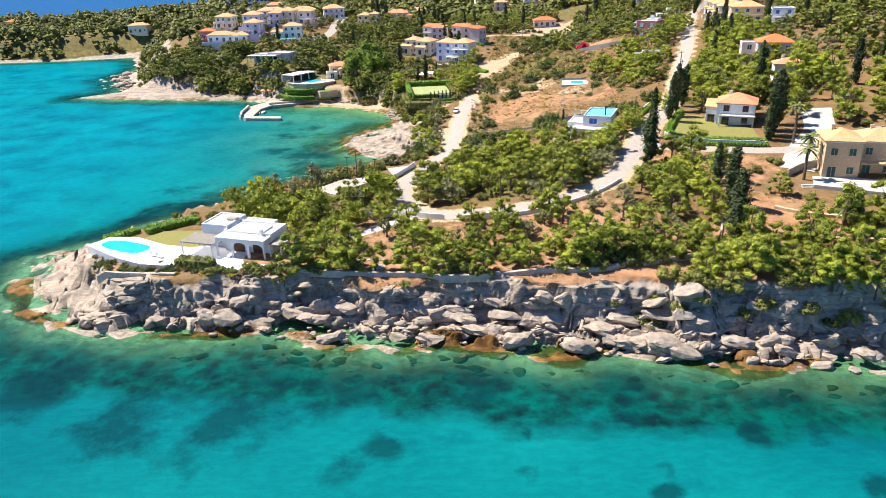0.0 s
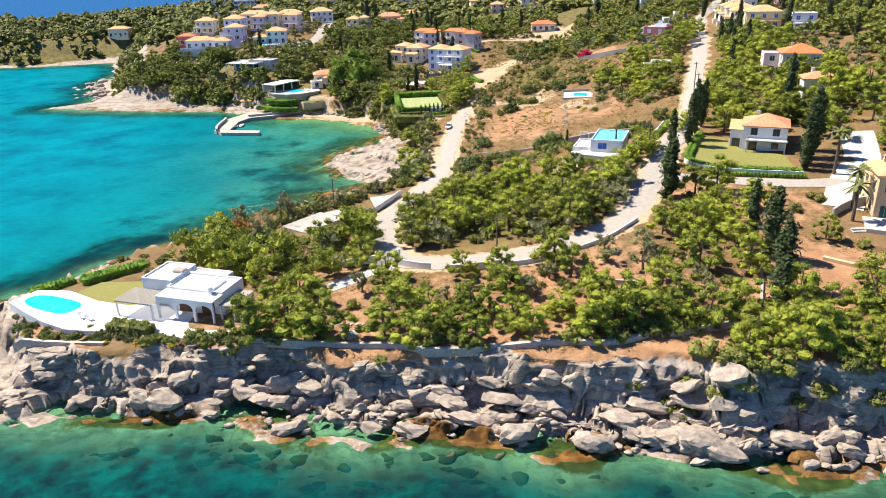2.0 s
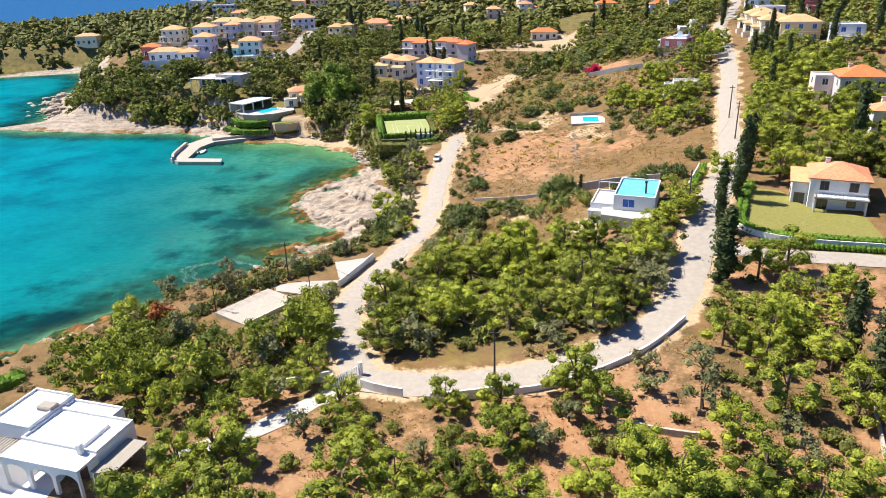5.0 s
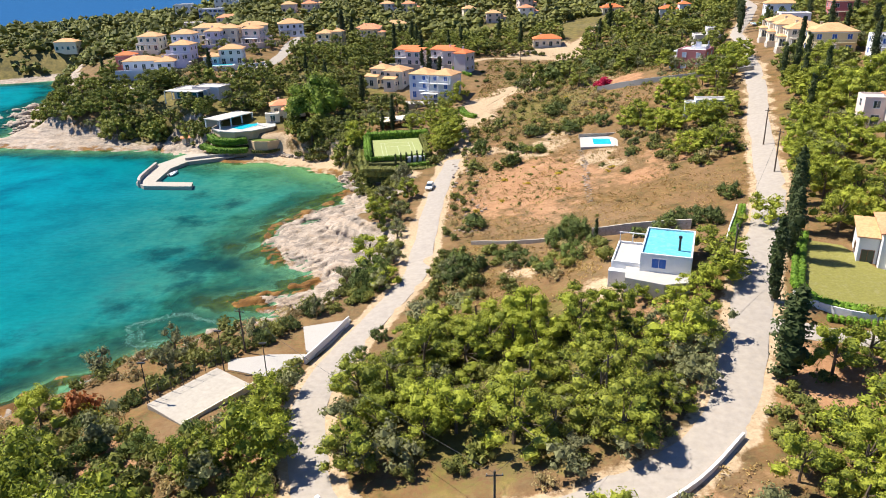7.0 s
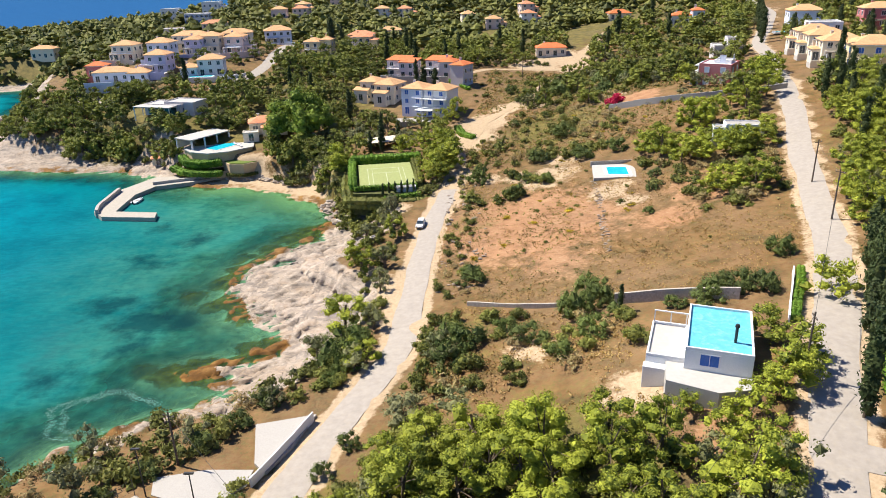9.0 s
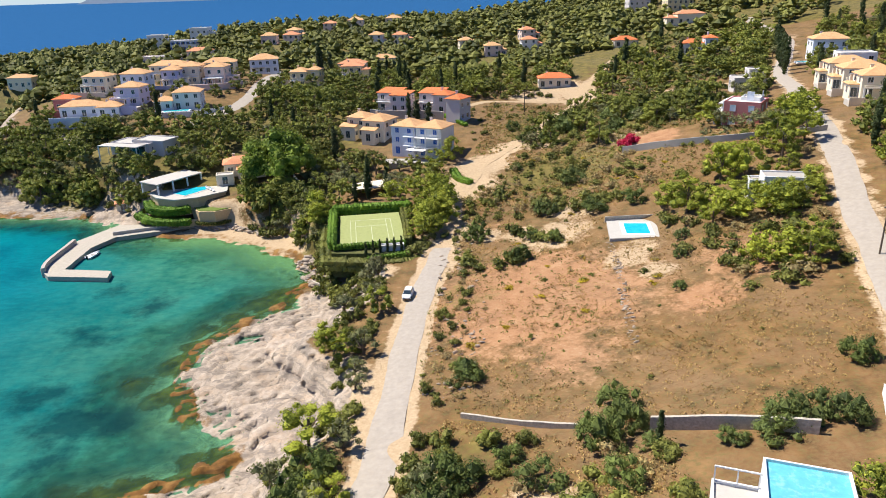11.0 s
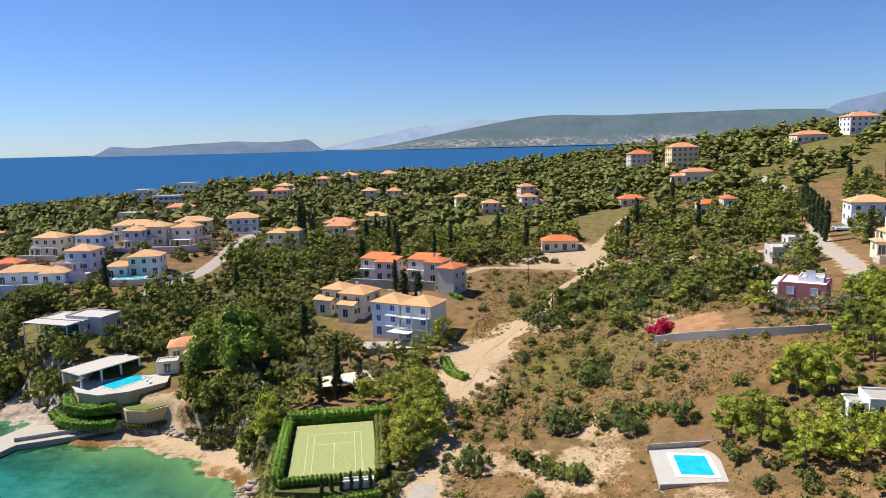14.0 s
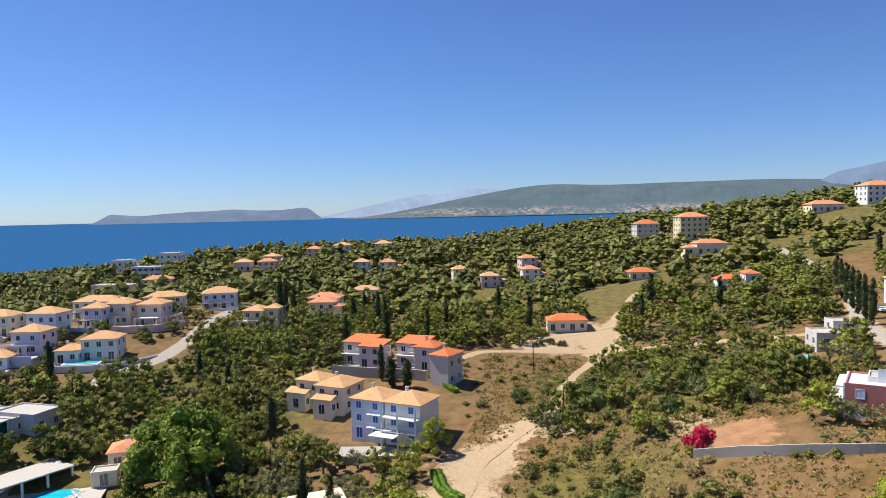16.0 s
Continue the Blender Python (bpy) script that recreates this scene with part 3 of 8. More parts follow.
def wall_along(name, points, height, thick, material, label, category="wall", level=None, base=0.6, kind="structure", step=2.0):
    q, n = along(points, step)
    h = land(q[:, 0], q[:, 1])
    rng = np.random.RandomState(int(abs(points[0][1])))
    if level is None:
        inner = np.maximum(h, np.maximum(land(*(q + n * 2.2).T), land(*(q - n * 2.2).T)))
        for _ in range(4):
            inner[1:-1] = (inner[:-2] + inner[1:-1] + inner[2:]) / 3
    top = (np.minimum(inner, h + 0.6) if level is None else np.full(len(q), level)) + height + rng.uniform(-0.05, 0.05, len(q)) * (level is None)
    v = np.stack([np.c_[q + n * thick / 2, np.minimum(h, top) - base], np.c_[q + n * thick * 0.46, top], np.c_[q - n * thick * 0.46, top], np.c_[q - n * thick / 2, np.minimum(h, top) - base]], 1)
    r = len(q)
    faces = [(i * 4 + j, i * 4 + (j + 1) % 4, (i + 1) * 4 + (j + 1) % 4, (i + 1) * 4 + j) for i in range(r - 1) for j in range(4)] + [(0, 1, 2, 3), (r * 4 - 4, r * 4 - 3, r * 4 - 2, r * 4 - 1)]
    bm = bmesh.new()
    bv = [bm.verts.new(p) for p in v.reshape(-1, 3)]
    for f in faces:
        bm.faces.new([bv[i] for i in f])
    bmesh.ops.recalc_face_normals(bm, faces=bm.faces[:])
    m = bpy.data.meshes.new(name)
    bm.to_mesh(m)
    bm.free()
    m.materials.append(material)
    return tagged(new(name, m), label, category, kind=kind)


# ---- ground and sea ----
def steps(*runs):
    """Coordinates at changing steps: (from, to, step), ..."""
    return np.unique(np.concatenate([np.arange(a, b + 1e-6, s) for a, b, s in runs]).round(3))


SOILS = [((52, 152), 12, 0.9), ((62, 246), 14, 0.75), ((50, 236), 10, 0.7), ((62, 122), 16, 1.0), ((20, 122), 34, 0.75), ((-12, 122), 20, 0.8), ((26, 250), 30, 0.85), ((28, 228), 16, 0.6), ((-20, 140), 16, 0.6), ((60, 150), 18, 0.7), ((62, 432), 16, 0.9), ((80, 200), 14, 0.5), ((36, 112), 20, 1.0), ((4, 113), 20, 0.9), ((-26, 119), 16, 0.9), ((50, 110), 20, 1.0), ((-58, 123), 12, 0.8), ((62, 430), 10, 1.0), ((20, 285), 14, 0.5), ((66, 318), 8, 1.0), ((36, 172), 8, 0.7), ((-36, 152), 10, 0.9), ((-18, 152), 6, 0.8)]
SCRUBS = [((12, 165), 26, 1.0), ((-40, 385), 45, 1.0), ((-150, 480), 70, 1.0), ((66, 365), 44, 1.0), ((42, 318), 24, 0.8), ((14, 256), 14, 0.5), ((-100, 365), 30, 1.0), ((-60, 358), 30, 1.0), ((-16, 300), 16, 1.0), ((-28, 330), 14, 1.0), ((0, 640), 160, 1.0), ((-160, 640), 160, 1.0), ((200, 650), 140, 0.8), ((10, 205), 14, 0.6),
          ((100, 210), 30, 0.6), ((120, 430), 40, 0.7), ((60, 480), 60, 0.8), ((-35, 290), 18, 0.3), ((40, 300), 16, 0.4), ((100, 250), 20, 0.7), ((-330, 620), 160, 1.0)]
SANDS = [((-44, 316), 12, 1.0), ((-57, 320), 10, 1.0), ((-33, 306), 8, 1.0), ((36, 279), 8, 0.9), ((27, 282), 6, 0.8), ((44, 258), 6, 0.9), ((47, 250), 5, 0.8), ((20, 284), 6, 0.8), ((60, 330), 9, 0.7), ((30, 180), 7, 0.7), ((20, 196), 6, 0.7), ((-30, 312), 13, 0.9), ((22, 333), 12, 0.9), ((40, 290), 10, 0.7), ((64, 415), 8, 0.8), ((50, 427), 16, 1.0), ((68, 424), 12, 1.0), ((61, 436), 14, 1.0), ((66, 548), 14, 0.8), ((-4, 560), 12, 0.7), ((-52, 325), 10, 1.0), ((16, 318), 13, 1.0), ((12, 296), 6, 0.8), ((-3, 271), 6, 0.8), ((-5, 228), 6, 1.0), ((-6, 236), 5, 0.9), ((30, 345), 8, 0.7), ((48, 262), 7, 0.6), ((-5, 229), 8, 1.0), ((-3, 219), 6, 1.0), ((12, 288), 9, 0.9), ((10, 276), 6, 0.9), ((40, 345), 9, 0.8), ((74, 520), 16, 0.8), ((33, 276), 9, 0.8)]


WEEDS = [((-38, 214), 5, 1.0), ((-33, 216), 5, 1.0), ((-28, 214), 5, 1.0), ((-43, 216), 4, 0.9), ((-44, 244), 5, 1.0), ((-38, 239), 4, 1.0), ((-50, 246), 4, 0.7), ((-39, 251), 5, 1.0), ((-38, 258), 4, 0.9), ((-38, 265), 5, 0.9), ((-33, 270), 5, 0.9), ((-36, 284), 4, 0.7), ((-29, 277), 7, 1.0), ((-26, 282), 6, 0.8), ((-27, 222), 4, 0.8), ((-18, 103), 5, 0.55), ((18, 99), 5, 0.7), ((44, 94), 6, 0.5), ((-60, 176), 9, 0.5)]


def spots(x, y, places):
    out = np.zeros(x.shape)
    for (px, py), r, v in places:
        out = np.maximum(out, v * np.exp(-((x - px) ** 2 + (y - py) ** 2) / (2 * (0.62 * r) ** 2)))
    return out


def blocks_of(x, y, size, seed, long=1.6):
    """Broken rock: for each place a chance value of its block and the distance to the block's edge."""
    u, v = x / (size * long), y / size
    iu, iv = np.floor(u).astype(int), np.floor(v).astype(int)
    best, second, value = np.full(x.shape, 9.0), np.full(x.shape, 9.0), np.zeros(x.shape)
    for a in (-1, 0, 1):
        for b in (-1, 0, 1):
            k = ((iu + a) * 73856093 ^ (iv + b) * 19349663 ^ seed * 83492791) & 0xFFFFF
            r1, r2, r3 = (np.modf(np.sin(k * s) * 43758.5453)[0] % 1 for s in (0.0129898, 0.078233, 0.037719))
            d = np.hypot(u - iu - a - r1, v - iv - b - r2)
            closer = d < best
            second = np.where(closer, best, np.minimum(second, d))
            value = np.where(closer, r3, value)
            best = np.where(closer, d, best)
    return value, (second - best) * size


def verge(x, y, line, half):
    """1 beside that road, fading to 0 about two metres from its edge."""
    q, _ = along(line, 1.5)
    out = np.zeros(x.shape)
    box = np.flatnonzero((x > q[:, 0].min() - 9) & (x < q[:, 0].max() + 9) & (y > q[:, 1].min() - 9) & (y < q[:, 1].max() + 9))
    near = np.full(len(box), 99.0)
    for px, py in q:
        near = np.minimum(near, np.hypot(x[box] - px, y[box] - py))
    out[box] = 1 - smooth((near - half - 0.2) / 2.6)
    return out


LANE = [(-7, 143), (-10, 154), (-11.4, 163), (-10.8, 172), (-7.5, 182), (-3.2, 193), (1.5, 205), (2.6, 222), (3.6, 236), (4.8, 249), (6.4, 262), (8.8, 271), (10, 280)]
HILL_ROAD = [(-8, 143), (0, 140), (7, 139), (17, 139), (25, 142), (32, 145), (38, 152), (43, 162), (47, 170), (52, 181), (57.5, 191), (62.5, 201)]
HILL_UP = [(62.5, 201), (68.5, 214.5), (74, 231), (79.2, 245), (83.2, 257), (88.6, 270), (94, 285.5), (98.5, 299)]
RIDGE_ROAD = [(98.5, 299), (104, 318), (110, 335), (116, 350), (124.5, 377), (131, 392), (146, 420), (160, 449), (164, 472), (168, 500), (173, 525)]
TRACK_UP = [(12, 296), (14, 310), (22, 331), (29, 341), (40, 356), (53, 389), (64, 414), (75, 440), (86, 462), (93, 479), (103, 487)]


def build_ground():
    xs = steps((-900, -200, 25), (-200, -100, 4), (-100, 75, 0.5), (75, 140, 2.5), (140, 300, 8), (300, 900, 30))
    ys = steps((40, 88, 4), (88, 92, 1), (92, 98, 0.4), (98, 118, 0.17), (118, 126, 1), (126, 200, 1.6), (200, 282, 0.6), (282, 300, 1.1), (300, 345, 1.6), (345, 480, 3), (480, 1250, 10))
    x, y = (g.ravel() for g in np.meshgrid(xs, ys))
    z, d, rise, reach = land(x, y, True)
    rocky = smooth((np.where(x < -190, np.minimum(reach, 7), reach) + 1.5 - d) / 3) * smooth((d + 30) / 4)
    rocky = np.where((x < -60) & (y < 160), np.maximum(rocky, smooth((-66 - x) / 6)), rocky)
    # the sandy beach has no ledges
    rocky = rocky * (1 - spots(x, y, [((-44, 317), 18, 1.0), ((-57, 322), 14, 1.0), ((-32, 308), 11, 1.0), ((-50, 326), 12, 1.0)]))
    # ledges and cracks in the shore rock
    lump = waves(x, y, 5, 1) * 0.55 + waves(x, y, 2.2, 2) * 0.35 + waves(x, y, 14, 5) * 0.5
    cliff = (y < 200) | (x < -95)
    big, rim = blocks_of(x + 1.5 * waves(x, y, 6, 21), y + 1.2 * waves(y, x, 6, 22), 3.4, 5, 1.7)
    small, edge = blocks_of(x + 0.6 * waves(x, y, 3, 23), y, 1.5, 6, 1.9)
    broken = (big - 0.5) * 2.1 + (small - 0.5) * 0.8 - 0.75 * np.exp(-(rim / 0.3) ** 2) - 0.3 * np.exp(-(edge / 0.2) ** 2)
    plates, joint = blocks_of(x * 0.8 + y * 0.6 + 1.2 * waves(x, y, 7, 24), y * 0.8 - x * 0.6 + 0.8 * waves(y, x, 5, 25), 2.6, 9, 3.2)
    slabs = (plates - 0.5) * 1.2 - 0.9 * np.exp(-(joint / 0.28) ** 2)
    flat = (big - 0.5) * 1.25 + (small - 0.5) * 0.7 - 0.7 * np.exp(-(rim / 0.35) ** 2) - 0.3 * np.exp(-(edge / 0.25) ** 2)
    lump = np.where(cliff, 0.5 * lump + broken, 0.16 * lump + 0.4 * flat + 0.55 * slabs)
    bench = (z + 0.6 * lump + 0.5 * waves(x * 0.4, y * 0.4, 5, 33)) / 1.55
    bed = (np.floor(bench) + smooth((bench - np.floor(bench) - 0.62) / 0.3)) * 1.55
    near = (np.abs(x) < 130) & (y < 345)
    z = z + near * rocky * (smooth(d / 2 + 0.3) * np.where(cliff, 0.9 * (bed - z) + 0.46 * lump, lump))
    z = z + near * (1 - rocky) * 0.12 * waves(x, y, 6, 9)
    z = z + (d < 0) * near * np.clip(waves(x, y, 4, 11) + 0.5 * waves(x, y, 2, 12), 0, 2) * 0.5 * np.exp(d / 16)
    z = np.where(d < 0, np.maximum(z, -0.26 - 4 * (1 - spots(x, y, WEEDS)) - 0.16 * waves(x, y, 3, 31)), z)
    push = near * rocky * smooth(d / 3)
    x2, y2 = x + push * 0.4 * waves(z * 3 + y, x, 3, 6), y + push * 0.9 * waves(x * 0.3, z * 2.6, 3.0, 8)
    face, crack = blocks_of(x + 0.5 * waves(x, z * 2, 3, 41), z + 0.25 * waves(x, y, 4, 42), 1.15, 14, 2.6)
    y2 = y2 + push * cliff * ((face - 0.5) * 1.5 + 0.55 * np.exp(-(crack / 0.14) ** 2))
    m = bpy.data.meshes.new("ground")
    c, r = len(xs), len(ys)
    m.vertices.add(len(x))
    m.vertices.foreach_set("co", np.c_[x2, y2, z].astype(np.float32).ravel())
    i = (np.arange(r - 1)[:, None] * c + np.arange(c - 1)[None, :]).ravel()
    f = np.c_[i, i + 1, i + 1 + c, i + c].astype(np.int32)
    m.loops.add(f.size)
    m.loops.foreach_set("vertex_index", f.ravel())
    m.polygons.add(len(f))
    m.polygons.foreach_set("loop_start", np.arange(0, f.size, 4, dtype=np.int32))
    m.update(calc_edges=True)
    masks = {"soil": spots(x, y, SOILS), "scrub": spots(x, y, SCRUBS) + 0.55 * (y > 480), "sand": spots(x, y, SANDS) + 0.8 * verge(x, y, LANE, 2.3) + 0.7 * verge(x, y, HILL_ROAD, 2.6) + 0.6 * verge(x, y, HILL_UP, 2.6) + 0.6 * verge(x, y, RIDGE_ROAD, 2.3) + 0.4 * verge(x, y, TRACK_UP, 1.2) + (d < 0) * spots(x, y, [((-38, 303), 26, 1.0), ((-56, 318), 14, 0.8)]) + 0.6 * (d < -1.5) * (waves(x, y, 20, 4) > 0.3) * (y > 200),
             "rock": rocky * (1 - spots(x, y, [((-44, 317), 14, 1.0), ((-57, 321), 11, 1.0), ((-33, 308), 9, 1.0), ((-50, 326), 10, 1.0), ((-28, 312), 10, 1.0), ((-14, 297), 15, 1.0), ((-20, 283), 7, 0.8), ((-60, 335), 14, 1.0), ((-100, 362), 20, 1.0), ((-130, 372), 18, 0.8), ((-38, 328), 14, 1.0), ((-24, 314), 12, 1.0), ((-70, 330), 10, 1.0)])), "weed": (smooth((d + 3) / 2.5) - smooth((d - np.where(y > 200, 2.6, 1.2)) / 2.4)) * (0.5 + 0.42 * waves(x, y, 11, 13)) * (y < 360) + (d < 2.5) * spots(x, y, WEEDS)}
    for name, values in masks.items():
        m.attributes.new(name, "FLOAT", "POINT").data.foreach_set("value", np.clip(values, 0, 1).astype(np.float32))
    m.materials.append(GROUND)
    return tagged(new("ground", m), "dry Mediterranean coastal hillside with red soil, scrub and limestone shore", "ground", kind="structure")


DARK_BEDS = [((8.5, 81.7), 1.8, 0.8), ((9.3, 79.4), 1.6, 0.8), ((25, 82), 3.2, 0.7), ((31.6, 80.4), 3, 0.45), ((39.5, 77.9), 2.6, 1.0), ((46.8, 75.4), 1.6, 0.6), ((26.6, 71.6), 2, 0.7), ((9.1, 71.4), 2, 0.6), ((25.2, 67.2), 2.6, 0.9), ((49.6, 67.6), 3, 0.9), ((16, 70.1), 1.8, 0.4),
             ((48, 80), 6, 0.5), ((-64.5, 91), 9, 0.9), ((-47, 83), 10, 0.8), ((-31, 83.5), 9, 0.8), ((-27, 93.5), 8, 0.6), ((-17, 91), 9, 0.7), ((-9.5, 77), 4, 0.8), ((-14, 73), 4, 0.7), ((-36, 75), 7, 0.5), ((-62, 98.5), 8, 0.6), ((4, 92), 9, 0.6), ((24, 90), 9, 0.6), ((46, 87), 8, 0.6),
             ((-50, 232), 8, 0.9), ((-42, 232), 6, 0.9), ((-58, 240), 9, 0.7), ((-48, 222), 7, 0.6), ((-60, 262), 9, 0.6), ((-52, 276), 8, 0.7), ((-44, 290), 6, 0.5), ((-64, 286), 8, 0.5), ((-56, 212), 8, 0.7), ((-50, 192), 8, 0.8), ((-68, 180), 9, 0.8), ((-78, 168), 9, 0.8), ((-76, 196), 12, 0.5)]


def build_sea():
    xs = steps((-4600, -800, 200), (-800, -200, 20), (-200, -70, 4), (-70, 80, 1.4), (80, 300, 10), (300, 900, 50), (900, 4600, 200))
    ys = steps((-4600, -200, 200), (-200, 60, 10), (60, 112, 1.2), (112, 360, 2.6), (360, 600, 10), (600, 1200, 30), (1200, 4800, 100))
    x, y = (g.ravel() for g in np.meshgrid(xs, ys))
    z, d, _, _ = land(x, y, True)
    out = np.clip(-d, 0, 1000)
    away = np.hypot(x, y)
    level = 36 * smooth((away - 2200) / 2600) ** 1.5  # the far sheet climbs to where the eye meets the true horizon
    m = mesh_of("sea", np.c_[x, y, level], [], WATER)
    c, r = len(xs), len(ys)
    i = (np.arange(r - 1)[:, None] * c + np.arange(c - 1)[None, :]).ravel()
    f = np.c_[i, i + 1, i + 1 + c, i + c].astype(np.int32)
    keep = (d.ravel()[f] < 12).any(1)
    f = f[keep]
    m.loops.add(f.size)
    m.loops.foreach_set("vertex_index", f.ravel())
    m.polygons.add(len(f))
    m.polygons.foreach_set("loop_start", np.arange(0, f.size, 4, dtype=np.int32))
    m.update(calc_edges=True)
    m.polygons.foreach_set("use_smooth", np.ones(len(f), bool))
    front = (y < 120) & (x > -95)
    bay = (y >= 120) & (x > -130)
    shore = np.where(front, 0.95 * smooth((out - 7) / 22), smooth((out - 1) / 26)) * 0.95
    open_sea = np.where(front, 0.3 * smooth((-x - 20) / 160), smooth((-x - 45) / 90)) * smooth(out / 30)
    far = np.maximum(smooth((y - 620) / 250) * (d < 0), smooth((away - 700) / 900))
    dark = spots(x + 0.8 * waves(x, y, 3, 51), y + 0.8 * waves(y, x, 3, 52), DARK_BEDS)
    for name, values in {"weed": dark, "depth": smooth(out / 22) * (1 - 0.98 * spots(x, y, WEEDS)) * (1 - 0.7 * spots(x, y, [((-38, 303), 22, 1.0), ((-56, 318), 12, 0.8)])), "bay": spots(x, y, [((-46, 300), 34, 0.9), ((-60, 308), 24, 0.8), ((-48, 262), 40, 0.6), ((-44, 225), 26, 0.55), ((-52, 200), 20, 0.4)]), "shore": shore, "open": open_sea * 0.75, "far": far}.items():
        m.attributes.new(name, "FLOAT", "POINT").data.foreach_set("value", np.clip(values, 0, 1).astype(np.float32))
    ob = tagged(new("water", m), "clear turquoise sea, deep blue towards the horizon", "sea", kind="structure")
    return ob


build_ground()
build_sea()


def ridge(name, start, end, height, depth, seed, colour, label, edge=0.25, town=False):
    """A far range of hills across the water, distance haze painted into its glowing colour."""
    n, rng = 160, np.random.RandomState(seed)
    u = np.linspace(0, 1, n)
    crest = sum(rng.uniform(0.4, 1) * np.sin(u * f + rng.uniform(0, 6)) / f for f in (4, 7, 13, 23, 41)) * 1.3
    shape = smooth(u / edge) * smooth((1 - u) / edge) * (0.75 + 0.5 * crest)
    a, b = np.array(start, float), np.array(end, float)
    line = a + (b - a) * u[:, None]
    back = np.array([-(b - a)[1], (b - a)[0]])
    back = back / np.hypot(*back)
    back = back if back[1] > 0 else -back
    rows = []
    for k, (off, up) in enumerate(((0, 0), (0.15, 0.22), (0.45, 0.6), (1.0, 1.0), (1.3, 0.8))):
        wob = 1 + 0.16 * np.sin(u * 60 + k) * (0 < k < 3) + rng.uniform(-0.05, 0.05, n) * (0 < k < 3)
        rows.append(np.c_[line + back * off * depth, np.maximum(height * shape * up * wob, 0) + start_level])
    v = np.stack(rows, 0).reshape(-1, 3)
    faces = [(k * n + i, k * n + i + 1, (k + 1) * n + i + 1, (k + 1) * n + i) for k in range(4) for i in range(n - 1)]
    # haze and daylight are put into this colour; the surface gives it off itself
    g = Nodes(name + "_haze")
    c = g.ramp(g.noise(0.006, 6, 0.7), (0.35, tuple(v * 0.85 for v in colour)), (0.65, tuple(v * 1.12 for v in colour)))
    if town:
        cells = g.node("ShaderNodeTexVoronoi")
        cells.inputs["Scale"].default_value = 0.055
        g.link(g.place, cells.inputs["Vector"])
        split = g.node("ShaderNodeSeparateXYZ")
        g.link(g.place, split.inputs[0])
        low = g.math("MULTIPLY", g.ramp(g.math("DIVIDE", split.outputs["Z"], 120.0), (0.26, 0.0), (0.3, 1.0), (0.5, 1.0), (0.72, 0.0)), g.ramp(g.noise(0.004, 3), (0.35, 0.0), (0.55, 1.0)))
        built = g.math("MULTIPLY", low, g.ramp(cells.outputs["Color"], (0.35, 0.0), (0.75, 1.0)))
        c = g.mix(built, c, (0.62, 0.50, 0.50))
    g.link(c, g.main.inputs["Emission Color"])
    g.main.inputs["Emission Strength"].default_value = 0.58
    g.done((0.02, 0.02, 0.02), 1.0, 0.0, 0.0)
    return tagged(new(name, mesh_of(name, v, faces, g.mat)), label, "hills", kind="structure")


start_level = 30.0
ridge("backdrop_island", (-1900, 4050), (-590, 4300), 90, 200, 4, (0.225, 0.31, 0.47), "low wooded island, distance haze painted blue", 0.1)
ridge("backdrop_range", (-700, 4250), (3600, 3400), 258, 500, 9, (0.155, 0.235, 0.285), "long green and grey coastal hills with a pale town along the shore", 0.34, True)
ridge("backdrop_mountains", (-900, 4600), (1500, 4650), 215, 150, 26, (0.46, 0.59, 0.83), "faint mountains far across the water, haze painted blue", 0.4)
ridge("backdrop_mountains", (1700, 4180), (3200, 3650), 330, 120, 12, (0.30, 0.41, 0.62), "mountain behind the coastal hills, haze painted blue", 0.45)

# ---- roads and paths ----
ribbon("road", LANE, 4.5, ROADDUST, "dusty pale concrete lane beside the bay", "road")
ribbon("road", HILL_ROAD, 5.2, ROADDUST, "pale concrete road climbing the hill", "road")
ribbon("road", HILL_UP, 4.6, ROADDUST, "pale concrete road climbing the hill", "road")
ribbon("road", RIDGE_ROAD, 4.6, ROADDUST, "pale concrete road climbing towards the ridge", "road")
ribbon("road", [(-78, 388), (-72, 398), (-66, 409), (-64, 426), (-65, 445), (-64, 472), (-60, 500)], 5.5, ROADDUST, "pale concrete village street", "road")
ribbon("track", TRACK_UP, 2.8, TRACK, "rutted dirt track through dry grass", "track", lift=0.08, ragged=0.6)
ribbon("track", [(18, 400), (28, 415), (46, 418), (64, 416), (83, 409), (97, 400), (112, 386), (124, 385)], 3.5, TRACK, "dirt track crossing the hillside", "track", lift=0.08, ragged=0.5)
ribbon("drive", [(-27, 129), (-20, 132), (-13, 137), (-8.5, 141)], 3.0, PAVING, "white paved drive to the gate", "drive", lift=0.1, ragged=0.1)
ribbon("drive", [(84, 156), (76, 156.5), (68, 158), (60, 160.5), (54, 163), (47, 166)], 3.6, ROADDUST, "pale drive past the garden hedge", "drive")
ribbon("drive", [(74, 146), (80, 156), (88, 166), (92, 178)], 7.0, PAVING, "pale paved yard drive", "drive")

# ---- walls and terraces along the shore ----
wall_along("sea_wall", [(-66, 121.5), (-58, 119.2), (-50, 118)], 0.4, 0.6, STONEWALL, "low dry-stone wall on the cliff edge")
wall_along("sea_wall", [(-31, 117.6), (-22, 116.3), (-12, 115.2), (-4, 114.4), (-2, 113)], 0.55, 0.6, STONEWALL, "low dry-stone wall on the cliff edge")
wall_along("sea_wall", [(-2, 112.8), (4, 112), (9, 112.2), (15, 112.2), (20, 112.5), (21, 111), (27, 111.2), (30, 112.6)], 0.5, 0.7, STONEWALL, "low dry-stone wall on the cliff edge")
wall_along("sea_wall", [(33, 112), (38, 112.4), (44, 113.5)], 0.5, 0.6, STONEWALL, "low dry-stone wall on the cliff edge")
